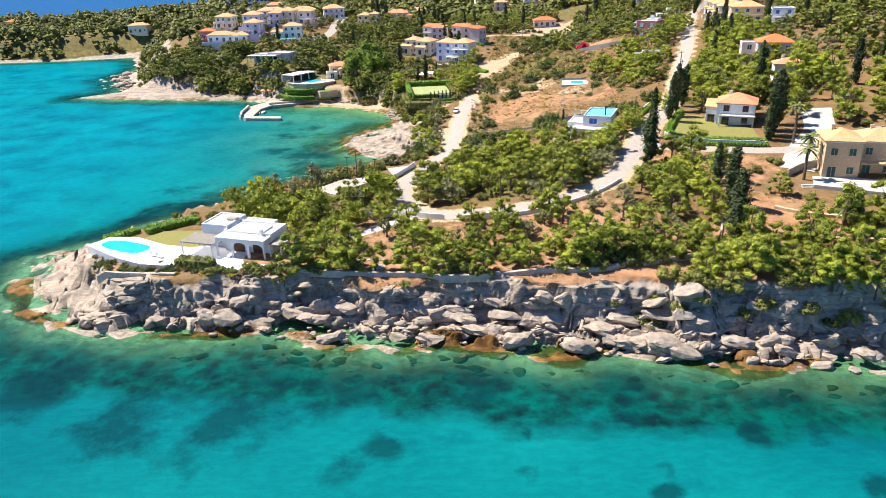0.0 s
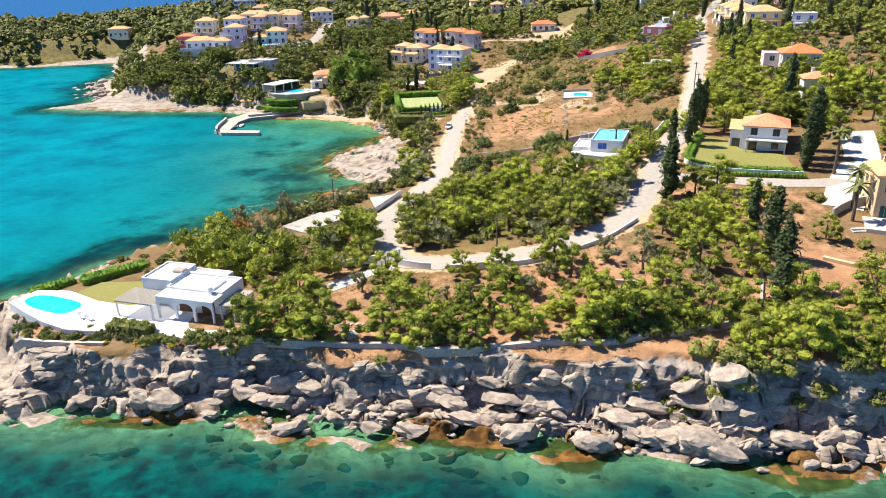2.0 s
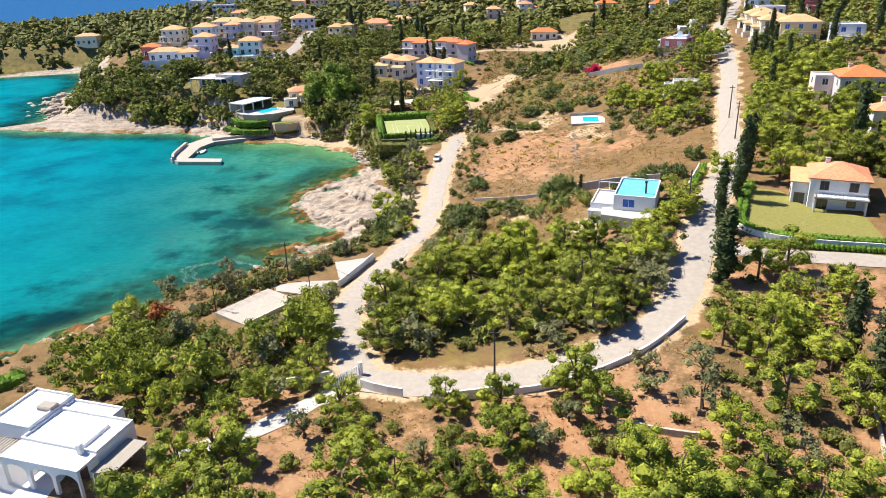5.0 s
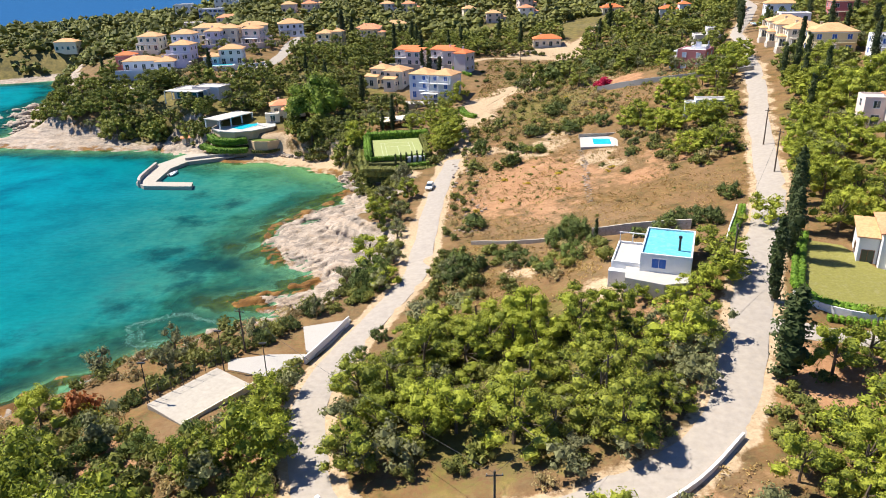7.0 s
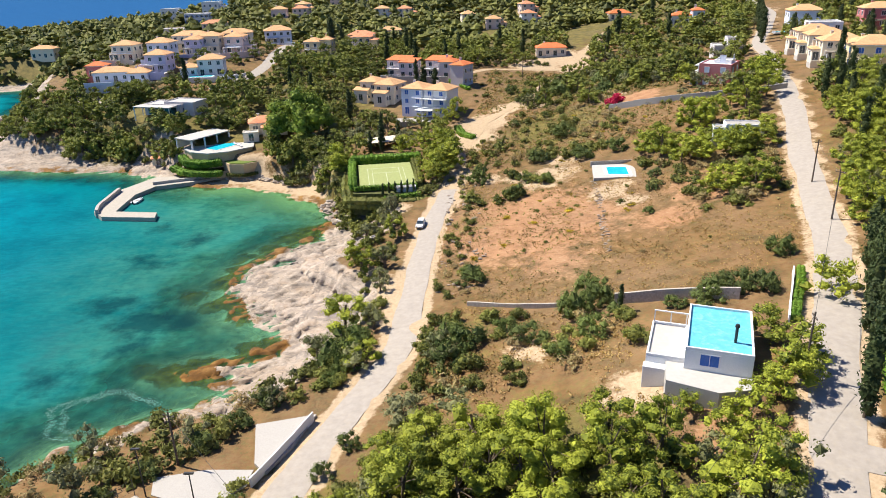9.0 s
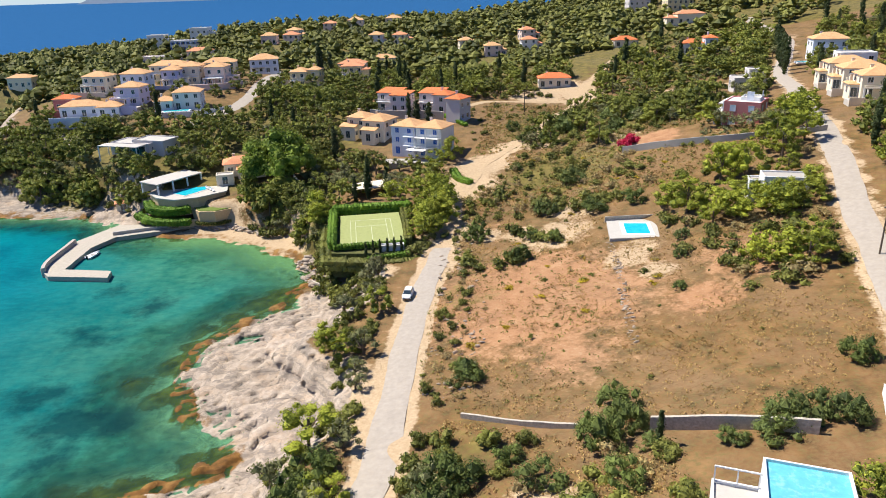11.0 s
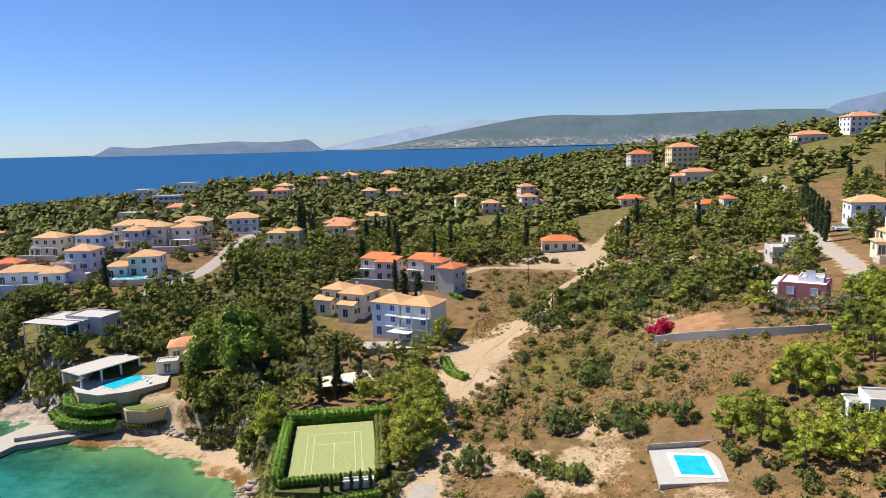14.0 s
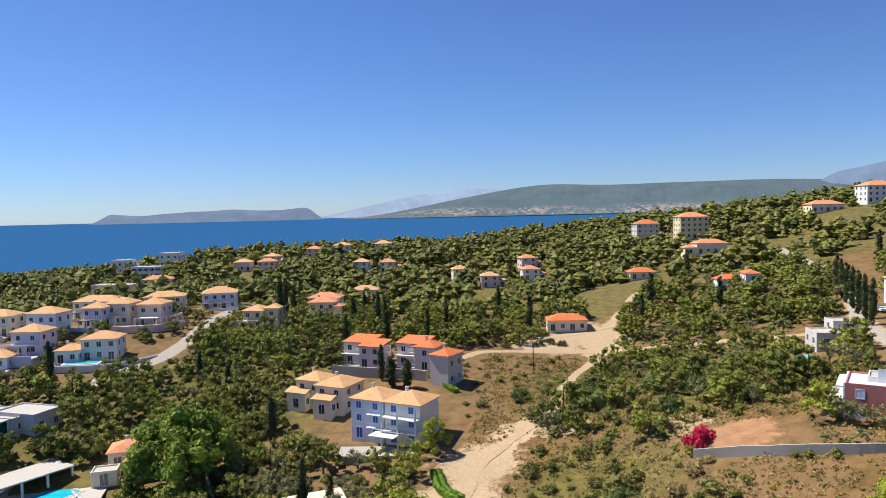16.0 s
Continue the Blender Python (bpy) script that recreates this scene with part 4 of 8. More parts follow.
for pts in ([(3, 118.6), (5, 117.6), (7, 117.8)], [(9, 119.5), (12, 119), (14, 119)], [(25, 128), (29, 126), (33, 125)], [(-4, 117), (-3, 116), (-1, 117)], [(52, 128), (49, 120), (46.5, 115)]):
    wall_along("garden_wall", pts, 0.45, 0.35, STONEWALL, "low curved garden wall of pale stone")
wall_along("garden_wall", [(2.5, 136), (7, 135.6), (11, 136)], 1.3, 0.3, WHITE, "white rendered retaining wall by the road")
wall_along("garden_wall", [(11, 136), (17, 135.8), (25, 138.5), (31, 141.5), (37, 147)], 0.7, 0.3, WHITE, "low white road wall")
wall_along("garden_wall", [(12, 216), (19, 211.5), (27, 207.5)], 0.6, 0.35, STONEWALL, "long low concrete field wall")
wall_along("garden_wall", [(33, 204.5), (41, 201), (48, 197.5)], 1.7, 0.4, STONEWALL, "rubble stone field wall")
wall_along("garden_wall", [(57, 315.5), (62, 312), (67, 307.5), (77, 301), (88, 296), (97, 294)], 1.1, 0.4, CONCRETE, "grey concrete retaining wall under the pink house")
wall_along("garden_wall", [(44.2, 277.2), (49, 277.6), (54.4, 277.8)], 0.8, 0.2, STONEWALL, "low wall behind the small pool", level=15.65)
wall_along("garden_wall", [(50.6, 189), (53, 194), (56, 199.5), (57.6, 203)], 1.0, 0.2, WHITE, "white post wall beside the road")
wall_along("garden_wall", [(-33.5, 344), (-26, 326), (-22, 317)], 1.8, 0.4, STONEWALL, "stone bank wall above the beach")
wall_along("garden_wall", [(-70, 327.5), (-62, 326), (-56, 328), (-46, 330), (-38, 326), (-34, 322)], 1.3, 0.7, SANDSTONE, "sandstone retaining wall behind the beach", level=2.0)
wall_along("garden_wall", [(-40, 452), (-50, 447), (-58, 441), (-60, 430)], 2.2, 0.4, CONCRETE, "long grey retaining wall along the street")
wall_along("garden_wall", [(-19, 283), (-16, 279), (-12, 277), (-7, 282)], 0.8, 0.4, STONEWALL, "low stone terrace wall under the court")

# white jetty
sheet("jetty", [(-87.9, 318), (-87, 297), (-83, 292.5), (-68, 290.5), (-68.9, 294.8), (-81, 296.8), (-81.6, 312), (-78.6, 320), (-60, 327), (-61, 330.5), (-82, 331)], JETTY, "cream concrete L-shaped jetty", "jetty", z=1.15, thick=3.2, kind="structure")
wall_along("parapet", [(-87.6, 316), (-86.8, 298), (-85.2, 295)], 1.2, 0.9, CONCRETE, "low white parapet along the jetty", level=1.1, base=0.2)
wall_along("parapet", [(-80, 322), (-70, 326), (-60, 328.5), (-50, 328)], 0.9, 0.8, CONCRETE, "concrete sea wall along the beach", level=1.1, base=0.6)


def build_boat():
    boat = thing("boat", -79.6, 308.5, 0.05, -12, "small white moored dinghy", "boat")
    bm = bmesh.new()
    rings = []
    for u in np.linspace(0, 1, 7):
        w, y = 0.95 * (1 - u ** 3) + 0.03, -2.2 + 4.8 * u
        rings.append([bm.verts.new(p) for p in ((-w, y, 0.55 + 0.15 * u), (-w * 0.8, y, 0.1), (0, y, -0.15 + 0.25 * u ** 3), (w * 0.8, y, 0.1), (w, y, 0.55 + 0.15 * u), (w * 0.82, y, 0.5 + 0.15 * u), (0, y, 0.25), (-w * 0.82, y, 0.5 + 0.15 * u))])
    for a, b in zip(rings, rings[1:]):
        for i in range(8):
            bm.faces.new((a[i], a[(i + 1) % 8], b[(i + 1) % 8], b[i]))
    bm.faces.new(rings[0])
    bm.faces.new(rings[-1][::-1])
    part("hull", bm, WHITE, boat)
    part("thwart", block(-0.75, -0.3, 0.42, 0.75, 0.1, 0.48, 0.01), GREY_WOOD, boat)
    part("outboard", block(-0.2, -2.6, 0.1, 0.2, -2.2, 0.95, 0.06), DARK_METAL, boat)


build_boat()


# ---- houses ----
def opening_meshes(w, h, shutter):
    key = (round(w, 2), round(h, 2), shutter)
    if key not in OPENINGS:
        t = 0.09
        bm = block(-w / 2 - t, -0.05, -t, w / 2 + t, 0.03, 0, 0)
        block(-w / 2 - t, -0.05, h, w / 2 + t, 0.03, h + t, 0, bm)
        block(-w / 2 - t, -0.05, 0, -w / 2, 0.03, h, 0, bm)
        block(w / 2, -0.05, 0, w / 2 + t, 0.03, h, 0, bm)
        block(-0.03, -0.035, 0, 0.03, 0.02, h, 0, bm)
        sides = bpy.data.meshes.new("window_frame")
        bm.to_mesh(sides)
        bm.free()
        bm = block(-w / 2, -0.012, 0, w / 2, 0.02, h, 0)
        pane = bpy.data.meshes.new("pane")
        bm.to_mesh(pane)
        bm.free()
        leaf = None
        if shutter:
            bm = block(-w / 2 - 0.1 - w * 0.46, -0.07, 0, -w / 2 - 0.1, -0.02, h, 0.01)
            leaf = bpy.data.meshes.new("shutter")
            bm.to_mesh(leaf)
            bm.free()
        OPENINGS[key] = (sides, pane, leaf)
    return OPENINGS[key]


OPENINGS, COLOURED = {}, {}


def tinted(mesh, material):
    """The mesh with that material, made once for each pair."""
    key = (mesh.name, material.name)
    if key not in COLOURED:
        m = mesh.copy()
        m.materials.clear()
        m.materials.append(material)
        COLOURED[key] = m
    return COLOURED[key]


def window(parent, x, y, z, face, w=1.1, h=1.3, rim=None, shut=None, pane=None):
    turn = {"f": 0, "r": 90, "b": 180, "l": -90}[face]
    sides, glass, leaf = opening_meshes(w, h, bool(shut))
    ob = part("window", tinted(sides, rim or WHITE), None, parent, at=pose(x, y, z, 0, 0, turn))
    part("pane", tinted(glass, pane or GLASS), None, ob)
    if leaf:
        for px in (0, w * 1.46 + 0.2):
            part("shutter", tinted(leaf, shut), None, ob, at=pose(px, 0, 0))
    return ob


def hip_roof(x0, y0, x1, y1, z, pitch=0.42, over=0.45, thick=0.16):
    bm = bmesh.new()
    x0, y0, x1, y1 = x0 - over, y0 - over, x1 + over, y1 + over
    w, d = x1 - x0, y1 - y0
    half = min(w, d) / 2
    up = half * pitch
    a, b = ((x0 + half, (y0 + y1) / 2), (x1 - half, (y0 + y1) / 2)) if w >= d else (((x0 + x1) / 2, y0 + half), ((x0 + x1) / 2, y1 - half))
    if abs(w - d) < 0.2:
        a, b = (a[0] - 0.1, a[1]), (b[0] + 0.1, b[1])
    low = [bm.verts.new(p) for p in ((x0, y0, z), (x1, y0, z), (x1, y1, z), (x0, y1, z))]
    top = [bm.verts.new((p[0], p[1], p[2] + 0)) for p in ((x0, y0, z + thick), (x1, y0, z + thick), (x1, y1, z + thick), (x0, y1, z + thick))]
    ra, rb = bm.verts.new((*a, z + thick + up)), bm.verts.new((*b, z + thick + up))
    for i in range(4):
        bm.faces.new((low[i], low[(i + 1) % 4], top[(i + 1) % 4], top[i]))
    if w >= d:
        for f in ((top[0], top[1], rb, ra), (top[1], top[2], rb), (top[2], top[3], ra, rb), (top[3], top[0], ra)):
            bm.faces.new(f)
    else:
        for f in ((top[0], top[1], ra), (top[1], top[2], rb, ra), (top[2], top[3], rb), (top[3], top[0], ra, rb)):
            bm.faces.new(f)
    bm.faces.new(low[::-1])
    return bm


def shed_roof(x0, y0, x1, y1, z, drop=0.9, over=0.4, thick=0.18):
    bm = bmesh.new()
    x0, y0, x1, y1 = x0 - over, y0 - over, x1 + over, y1 + over
    low = [bm.verts.new(p) for p in ((x0, y0, z), (x1, y0, z), (x1, y1, z + drop), (x0, y1, z + drop))]
    top = [bm.verts.new(v.co + Vector((0, 0, thick))) for v in low]
    for i in range(4):
        bm.faces.new((low[i], low[(i + 1) % 4], top[(i + 1) % 4], top[i]))
    bm.faces.new(top)
    bm.faces.new(low[::-1])
    return bm


FOOTPRINTS = []


def house(x, y, yaw, blocks, label, wall=WHITE, roof=TILE_PALE, rim=WHITE, shut=None, z=None, name="house", pane=None, skip="", foot=2.5, group=""):
    """A house of box-like wings. Each wing: x0, y0, x1, y1, base, height, roof kind, with windows in rows on every storey; the front looks to -y."""
    h = thing(name, x, y, z, yaw, label, name.replace("_", " "), group)
    FOOTPRINTS.append((x, y, yaw, min(b[0] for b in blocks) - 1, min(b[1] for b in blocks) - 1, max(b[2] for b in blocks) + 1, max(b[3] for b in blocks) + 1))
    if group and y < 500:
        tx0, ty0, tx1 = min(b[0] for b in blocks), min(b[1] for b in blocks), max(b[2] for b in blocks)
        deck = part("terrace", block(tx0 - 1.5, ty0 - 4.2, -3.5, tx1 + 1.5, ty0 - 0.01, 0.04, 0.03), PAVING, h)
        part("parapet", block(tx0 - 1.5, ty0 - 4.4, -3.5, tx1 + 1.5, ty0 - 4.2, 0.75, 0.03), wall, deck)
        FOOTPRINTS.append((x, y, yaw, tx0 - 2, ty0 - 5, tx1 + 2, ty0))
    for k, (x0, y0, x1, y1, base, high, kind, *rest) in enumerate(blocks):
        colour = rest[0] if rest else wall
        cover = rest[1] if len(rest) > 1 else roof
        part("wall", block(x0, y0, base - (foot if base == 0 else 0), x1, y1, base + high, 0.04), colour, h)
        top = base + high
        if kind == "hip":
            part("roof", hip_roof(x0, y0, x1, y1, top), cover, h)
            part("cornice", block(x0 - 0.18, y0 - 0.18, top - 0.22, x1 + 0.18, y1 + 0.18, top - 0.01, 0.03), WHITE, h)
            ch = part("chimney", block(x0 + (x1 - x0) * 0.25, y0 + (y1 - y0) * 0.6, top, x0 + (x1 - x0) * 0.25 + 0.7, y0 + (y1 - y0) * 0.6 + 0.6, top + 2.2, 0.04), colour, h)
            part("chimney_cap", block(x0 + (x1 - x0) * 0.25 - 0.1, y0 + (y1 - y0) * 0.6 - 0.1, top + 2.2, x0 + (x1 - x0) * 0.25 + 0.8, y0 + (y1 - y0) * 0.6 + 0.7, top + 2.35, 0.03), CONCRETE, ch)
        elif kind == "shed":
            part("roof", shed_roof(x0, y0, x1, y1, top), cover, h)
        else:
            t, bm = 0.22, bmesh.new()
            for p in ((x0, y0, x1, y0 + t), (x0, y1 - t, x1, y1), (x0, y0 + t, x0 + t, y1 - t), (x1 - t, y0 + t, x1, y1 - t)):
                block(p[0], p[1], top, p[2], p[3], top + 0.35, 0.03, bm)
            part("parapet", bm, colour, h)
            part("roof", block(x0 + t, y0 + t, top - 0.05, x1 - t, y1 - t, top + 0.06, 0), cover if cover not in (TILE_PALE, TILE_RED, TILE_OLD) else PAVING, h)
        floors = max(1, int(high / 2.7))
        for s in range(floors):
            zz = base + s * high / floors + 0.95
            for face, length in (("f", x1 - x0), ("l", y1 - y0), ("r", y1 - y0)):
                if face in skip:
                    continue
                count = max(1, int(length / 3.2))
                for i in range(count):
                    u = (i + 0.5) / count
                    tall = face == "f" and s == 0 and i % 2 == 0
                    px, py = {"f": (x0 + length * u, y0 - 0.004), "l": (x0 - 0.004, y0 + length * u), "r": (x1 + 0.004, y0 + length * u)}[face]
                    window(h, px, py, zz - 0.85 if tall else zz, face, 1.5 if tall else 1.2, 2.2 if tall else 1.4, rim, shut, pane)
    x0, y0, x1, y1, base, high, *_ = blocks[0]
    if group and y < 500 and high > 5:
        balcony(h, x0 + 0.6, x1 - 0.6, y0, base + 3.1, 1.3, wall if x > 0 else WHITE)
        canopy(h, x0 + 0.5, y0 - 3.2, (x0 + x1) / 2, y0 - 0.1, 2.6, GREY_WOOD)
    return h


BALUSTER = bpy.data.meshes.new("baluster")
bar = block(-0.035, -0.025, 0, 0.035, 0.025, 0.9, 0)
bar.to_mesh(BALUSTER)
bar.free()


def balcony(h, x0, x1, y, z, deep=1.4, material=WHITE):
    b = part("balcony", block(x0, y - deep, z - 0.16, x1, y, z, 0.02), material, h)
    part("handrail", block(x0, y - deep + 0.02, z + 0.9, x1, y - deep + 0.1, z + 0.98, 0), material, b)
    for px in np.arange(x0 + 0.08, x1, 0.6):
        part("baluster", tinted(BALUSTER, material), None, b, at=pose(px, y - deep + 0.06, z))
    return b


def canopy(h, x0, y0, x1, y1, z, material=GREY_WOOD, posts=WHITE, slats=True, thick=0.16):
    """A pergola or porch roof on posts, as parts of its house."""
    for px in (x0 + 0.2, x1 - 0.2):
        for py in (y0 + 0.2, y1 - 0.2):
            part("post", block(px - 0.14, py - 0.14, -1.5, px + 0.14, py + 0.14, z, 0.02), posts, h)
    if slats:
        p = part("pergola", block(x0, y0, z, x1, y0 + 0.16, z + 0.16, 0), material, h)
        for k, px in enumerate(np.arange(x0, x1, 0.42)):
            part("slat", block(px, y0, z + 0.16, px + 0.26, y1, z + 0.24, 0), material, p)
    else:
        part("canopy", block(x0, y0, z, x1, y1, z + thick, 0.03), material, h)


# the white villa on the headland
villa = house(-34.5, 122.3, -17, [(-10.3, 3, 0, 9, 0, 3.95, "flat"), (-16, 4.2, -10.3, 11.2, 0, 4.4, "flat"), (-10.3, 9, -3, 11, 0, 3.9, "flat")], "white flat-roofed villa with arched porch and dark shutters", WHITE, WHITE, BROWN_WOOD, None, z=8.0, name="villa", skip="f", pane=BROWN_WOOD)


def arcade(h, x0, x1, y0, y1, high, count, material):
    """A porch front with round arches, an arch a part."""
    w = (x1 - x0) / count
    for i in range(count):
        bm = bmesh.new()
        a, b = x0 + i * w + 0.25, x0 + (i + 1) * w - 0.25
        rise = [(a - 0.25, -1.0), (a, -1.0)] + [((a + b) / 2 - math.cos(math.pi * k / 12) * (b - a) / 2, 2.3 + math.sin(math.pi * k / 12) * 0.9) for k in range(13)] + [(b, -1.0), (b + 0.25, -1.0), (b + 0.25, high), (a - 0.25, high)]
        bm.faces.new([bm.verts.new((px, y0, pz)) for px, pz in rise])
        out = bmesh.ops.extrude_face_region(bm, geom=bm.faces[:])
        for v in out["geom"]:
            if isinstance(v, bmesh.types.BMVert):
                v.co.y += 0.35
        part("arch", bm, material, h)
    part("porch_roof", block(x0, y0 + 0.35, high - 0.25, x1, y1, high, 0), material, h)


arcade(villa, -10.3, 0, 0, 3, 3.95, 3, WHITE)
for px in (-7.2, -3.0):
    window(villa, px, 2.99, 0.1, "f", 2.2, 2.3, BROWN_WOOD, None, BROWN_WOOD)
window(villa, -12.5, 4.19, 1.2, "f", 1.2, 1.5, BROWN_WOOD, None, BROWN_WOOD)
canopy(villa, -17.5, -1.0, -10.5, 4.1, 2.6, GREY_WOOD)
canopy(villa, 0.1, 1.5, 2.8, 7.5, 2.7, GREY_WOOD, slats=False)
part("roof_vault", block(-12.5, 7.5, 4.4, -10.3, 9.0, 5.0, 0.15), GREY_WOOD, villa)
part("roof_hatch", block(-2.2, 2.4, 3.9, -1.5, 3.0, 5.2, 0.1), WHITE, villa)
part("roof_bench", block(-2.4, 3.2, 3.9, -2.0, 7.5, 4.4, 0.1), WHITE, villa)

sheet("terrace", [(-72.5, 132.5), (-70, 137), (-64, 136.5), (-57, 132), (-51, 130), (-47, 131), (-45, 130.5), (-34.5, 127.5), (-30.5, 129), (-28.5, 128.4), (-30, 122.5), (-32.5, 118.6), (-37, 117.8), (-41, 119.4), (-45, 121.4), (-48, 122.2), (-53, 121.2), (-58, 122.2), (-63, 125), (-67, 128)], WHITE, "white paved pool terrace", "terrace", z=8.12, thick=1.8)


def pool(x, y, z, yaw, w, d, label, water=POOL, rim=PAVING, rounded=False, border=0.6):
    p = thing("swimming_pool", x, y, z, yaw, label, "pool")
    part("coping", block(-w / 2 - border, -d / 2 - border, -0.6, w / 2 + border, d / 2 + border, 0.05, 0.03), rim, p)
    if rounded:
        bm = bmesh.new()
        vs = []
        for k in range(36):
            u = 2 * math.pi * k / 36
            vs.append(bm.verts.new((w / 2 * math.copysign(abs(math.cos(u)) ** 0.7, math.cos(u)), d / 2 * math.copysign(abs(math.sin(u)) ** 0.7, math.sin(u)) * (1 + 0.15 * math.cos(u)), 0.058)))
        bm.faces.new(vs)
        part("water", bm, water, p)
    else:
        part("water", block(-w / 2, -d / 2, -0.3, w / 2, d / 2, 0.058, 0), water, p)
    FOOTPRINTS.append((x, y, yaw, -w / 2 - 1, -d / 2 - 1, w / 2 + 1, d / 2 + 1))
    return p


pool(-64.6, 131.4, 8.1, -26, 11.5, 4.6, "free-form blue swimming pool set in white paving", rounded=True, border=0.1)
sheet("lawn", [(-63, 135.5), (-53, 129.5), (-49, 129.5), (-47.5, 138), (-52, 140), (-60, 140)], DRYLAWN, "yellowish mown lawn beside the white villa", "lawn", z=8.0, thick=1.4)

# the house with the blue roof
bh = house(39.6, 182.9, -21, [(-3.5, -5.5, 3.5, 5.5, 0, 3.2, "flat", WHITE, BLUE_ROOF), (-7.6, -4.4, -3.5, 3.9, 0, 1.1, "flat", WHITE, PAVING)], "white house with a bright blue coated flat roof", WHITE, BLUE_ROOF, WHITE, None, z=18.6, pane=BLUE_PAINT, skip="flr")
window(bh, -0.9, -5.51, 1.5, "f", 1.9, 1.35, WHITE, None, BLUE_PAINT)
for px in (-7.4, -5.5, -3.7):
    part("post", block(px - 0.06, 3.6, 0.9, px + 0.06, 3.72, 3.0, 0), WHITE, bh)
part("pergola_beam", block(-7.5, 3.58, 2.9, -3.5, 3.74, 3.02, 0), WHITE, bh)
part("terrace_wall", block(-7.8, -5.6, -2.4, -3.4, -4.42, 0.35, 0.04), WHITE, bh)
part("chimney", tube(1.6, -2.5, 3.2, 5.2, 0.16, 0.16), DARK_METAL, bh)
part("chimney_cap", tube(1.6, -2.5, 5.2, 5.5, 0.28, 0.2), DARK_METAL, bh)
sheet("terrace", [(31.8, 176.8), (36.5, 174), (40.2, 174.4), (41.4, 177.6), (37, 179.5), (33, 181)], PAVING, "small paved terrace below the blue-roofed house", "terrace", z=19.4, thick=4.2)

# villa with the tiled roof and hedged lawn
v2 = house(72.8, 178.9, -24, [(-4.4, -4.2, 4.4, 4.6, 0, 5.5, "hip", WHITE, TILE_OLD), (-7.0, -2.6, -4.4, 3.4, 0, 4.2, "shed", WHITE, TILE_PALE)], "white two-storey villa with a terracotta hip roof", WHITE, TILE_OLD, BROWN_WOOD, None, z=19.2)
canopy(v2, -3.6, -6.2, 4.4, -4.2, 2.6, GREY_WOOD)
balcony(v2, -3.0, 4.4, -4.2, 2.95, 1.8)
sheet("lawn", [(55, 173), (58.5, 181), (61.8, 187.5), (66, 184.5), (67, 177), (74, 171), (73, 162.5), (65.6, 164.6), (57, 168.2)], DRYLAWN, "green mown lawn inside a clipped hedge", "lawn", lift=0.2)

# the big sandstone house
v3 = house(77.0, 142.0, -15, [(0, 0, 6.8, 9, 0, 7.6, "hip"), (6.8, 2.5, 18, 11, 0, 7.2, "hip")], "two-storey sandstone house with dark green shutters", SANDSTONE, TILE_PALE, SANDSTONE, None, z=15.6, pane=GREEN_PAINT)
balcony(v3, 7, 16, 2.5, 3.3, 2.6, SANDSTONE)
sheet("terrace", [(75.5, 142.5), (73, 136.5), (83.5, 130.5), (96, 126), (99, 137), (84, 142.5)], PAVING, "white stone pool terrace of the sandstone house", "terrace", z=15.75, thick=3.4)
pool(91, 133, 15.77, -20, 7, 3.2, "blue pool beside the sandstone house")
for k in range(9):
    part("step", block(71.0, 137.2 - 0.55 * k, 11.5, 73.6, 137.8 - 0.55 * k, 15.5 - 0.3 * k, 0.03), PAVING, thing("stair", 0, 0, 0.0, label="broad pale stone garden stair", category="stair") if k == 0 else bpy.data.objects["stair"])

# the house with the seaside pool and pavilion
sheet("terrace", [(-74, 336), (-70, 330.5), (-64, 328), (-58, 330), (-51.5, 336), (-53, 343), (-60, 350), (-72, 350)], PAVING, "pale stone pool terrace above the sea wall", "terrace", z=8.9, thick=0.35)
sheet("terrace_base", [(-73.6, 336), (-69.8, 330.9), (-64, 328.4), (-58.2, 330.4), (-52, 336), (-53.4, 342.6), (-60, 349.6), (-71.6, 349.6)], SANDSTONE, "sandstone base wall of the pool terrace", "wall", z=8.56, thick=4.5)
pv = thing("pavilion", -69.0, 341.5, 8.9, 57, "open white pool pavilion with flat roof", "pavilion")
part("roof", block(-8, -4, 3.0, 8, 4, 3.3, 0.04), PAVING, pv)
for px in np.linspace(-7.6, 7.6, 4):
    for py in (-3.6, 3.6):
        part("post", block(px - 0.2, py - 0.2, 0, px + 0.2, py + 0.2, 3.0, 0.02), WHITE, pv)
part("wall", block(-7.7, 3.6, 0, 7.7, 3.75, 3.0, 0), GREY, pv)
FOOTPRINTS.append((-69, 341.5, 57, -9, -5, 9, 5))
pool(-62.2, 337.5, 8.92, 57, 9.5, 6, "bright turquoise seaside pool")
sheet("terrace_base", [(-60.2, 330), (-57.2, 326.2), (-52.6, 325.6), (-49, 328.4), (-46.8, 333.1), (-47.2, 338), (-56, 340), (-59, 336)], SANDSTONE, "curved sandstone wall under the lawn terrace", "wall", z=5.75, thick=4.2)
sheet("lawn", [(-59.8, 330), (-57, 326.6), (-52.6, 326), (-49.3, 328.7), (-47.2, 333.2), (-47.6, 337.6), (-56, 339.6), (-58.6, 336)], LAWN, "green terrace lawn above the beach", "lawn", z=5.95, thick=0.3)
house(-50, 352, 14, [(-6, -3, 5, 4, 0, 3.2, "hip"), (-2, -7, 6, -3, -0.6, 2.8, "hip")], "terracotta-roofed stone house behind the pool", CREAM, TILE_OLD, WHITE, None)
house(-54, 344, 14, [(-2.5, -2, 2.5, 2, 0, 2.6, "flat")], "small cream garden pavilion", CREAM, PAVING, WHITE, None, name="garden_house")
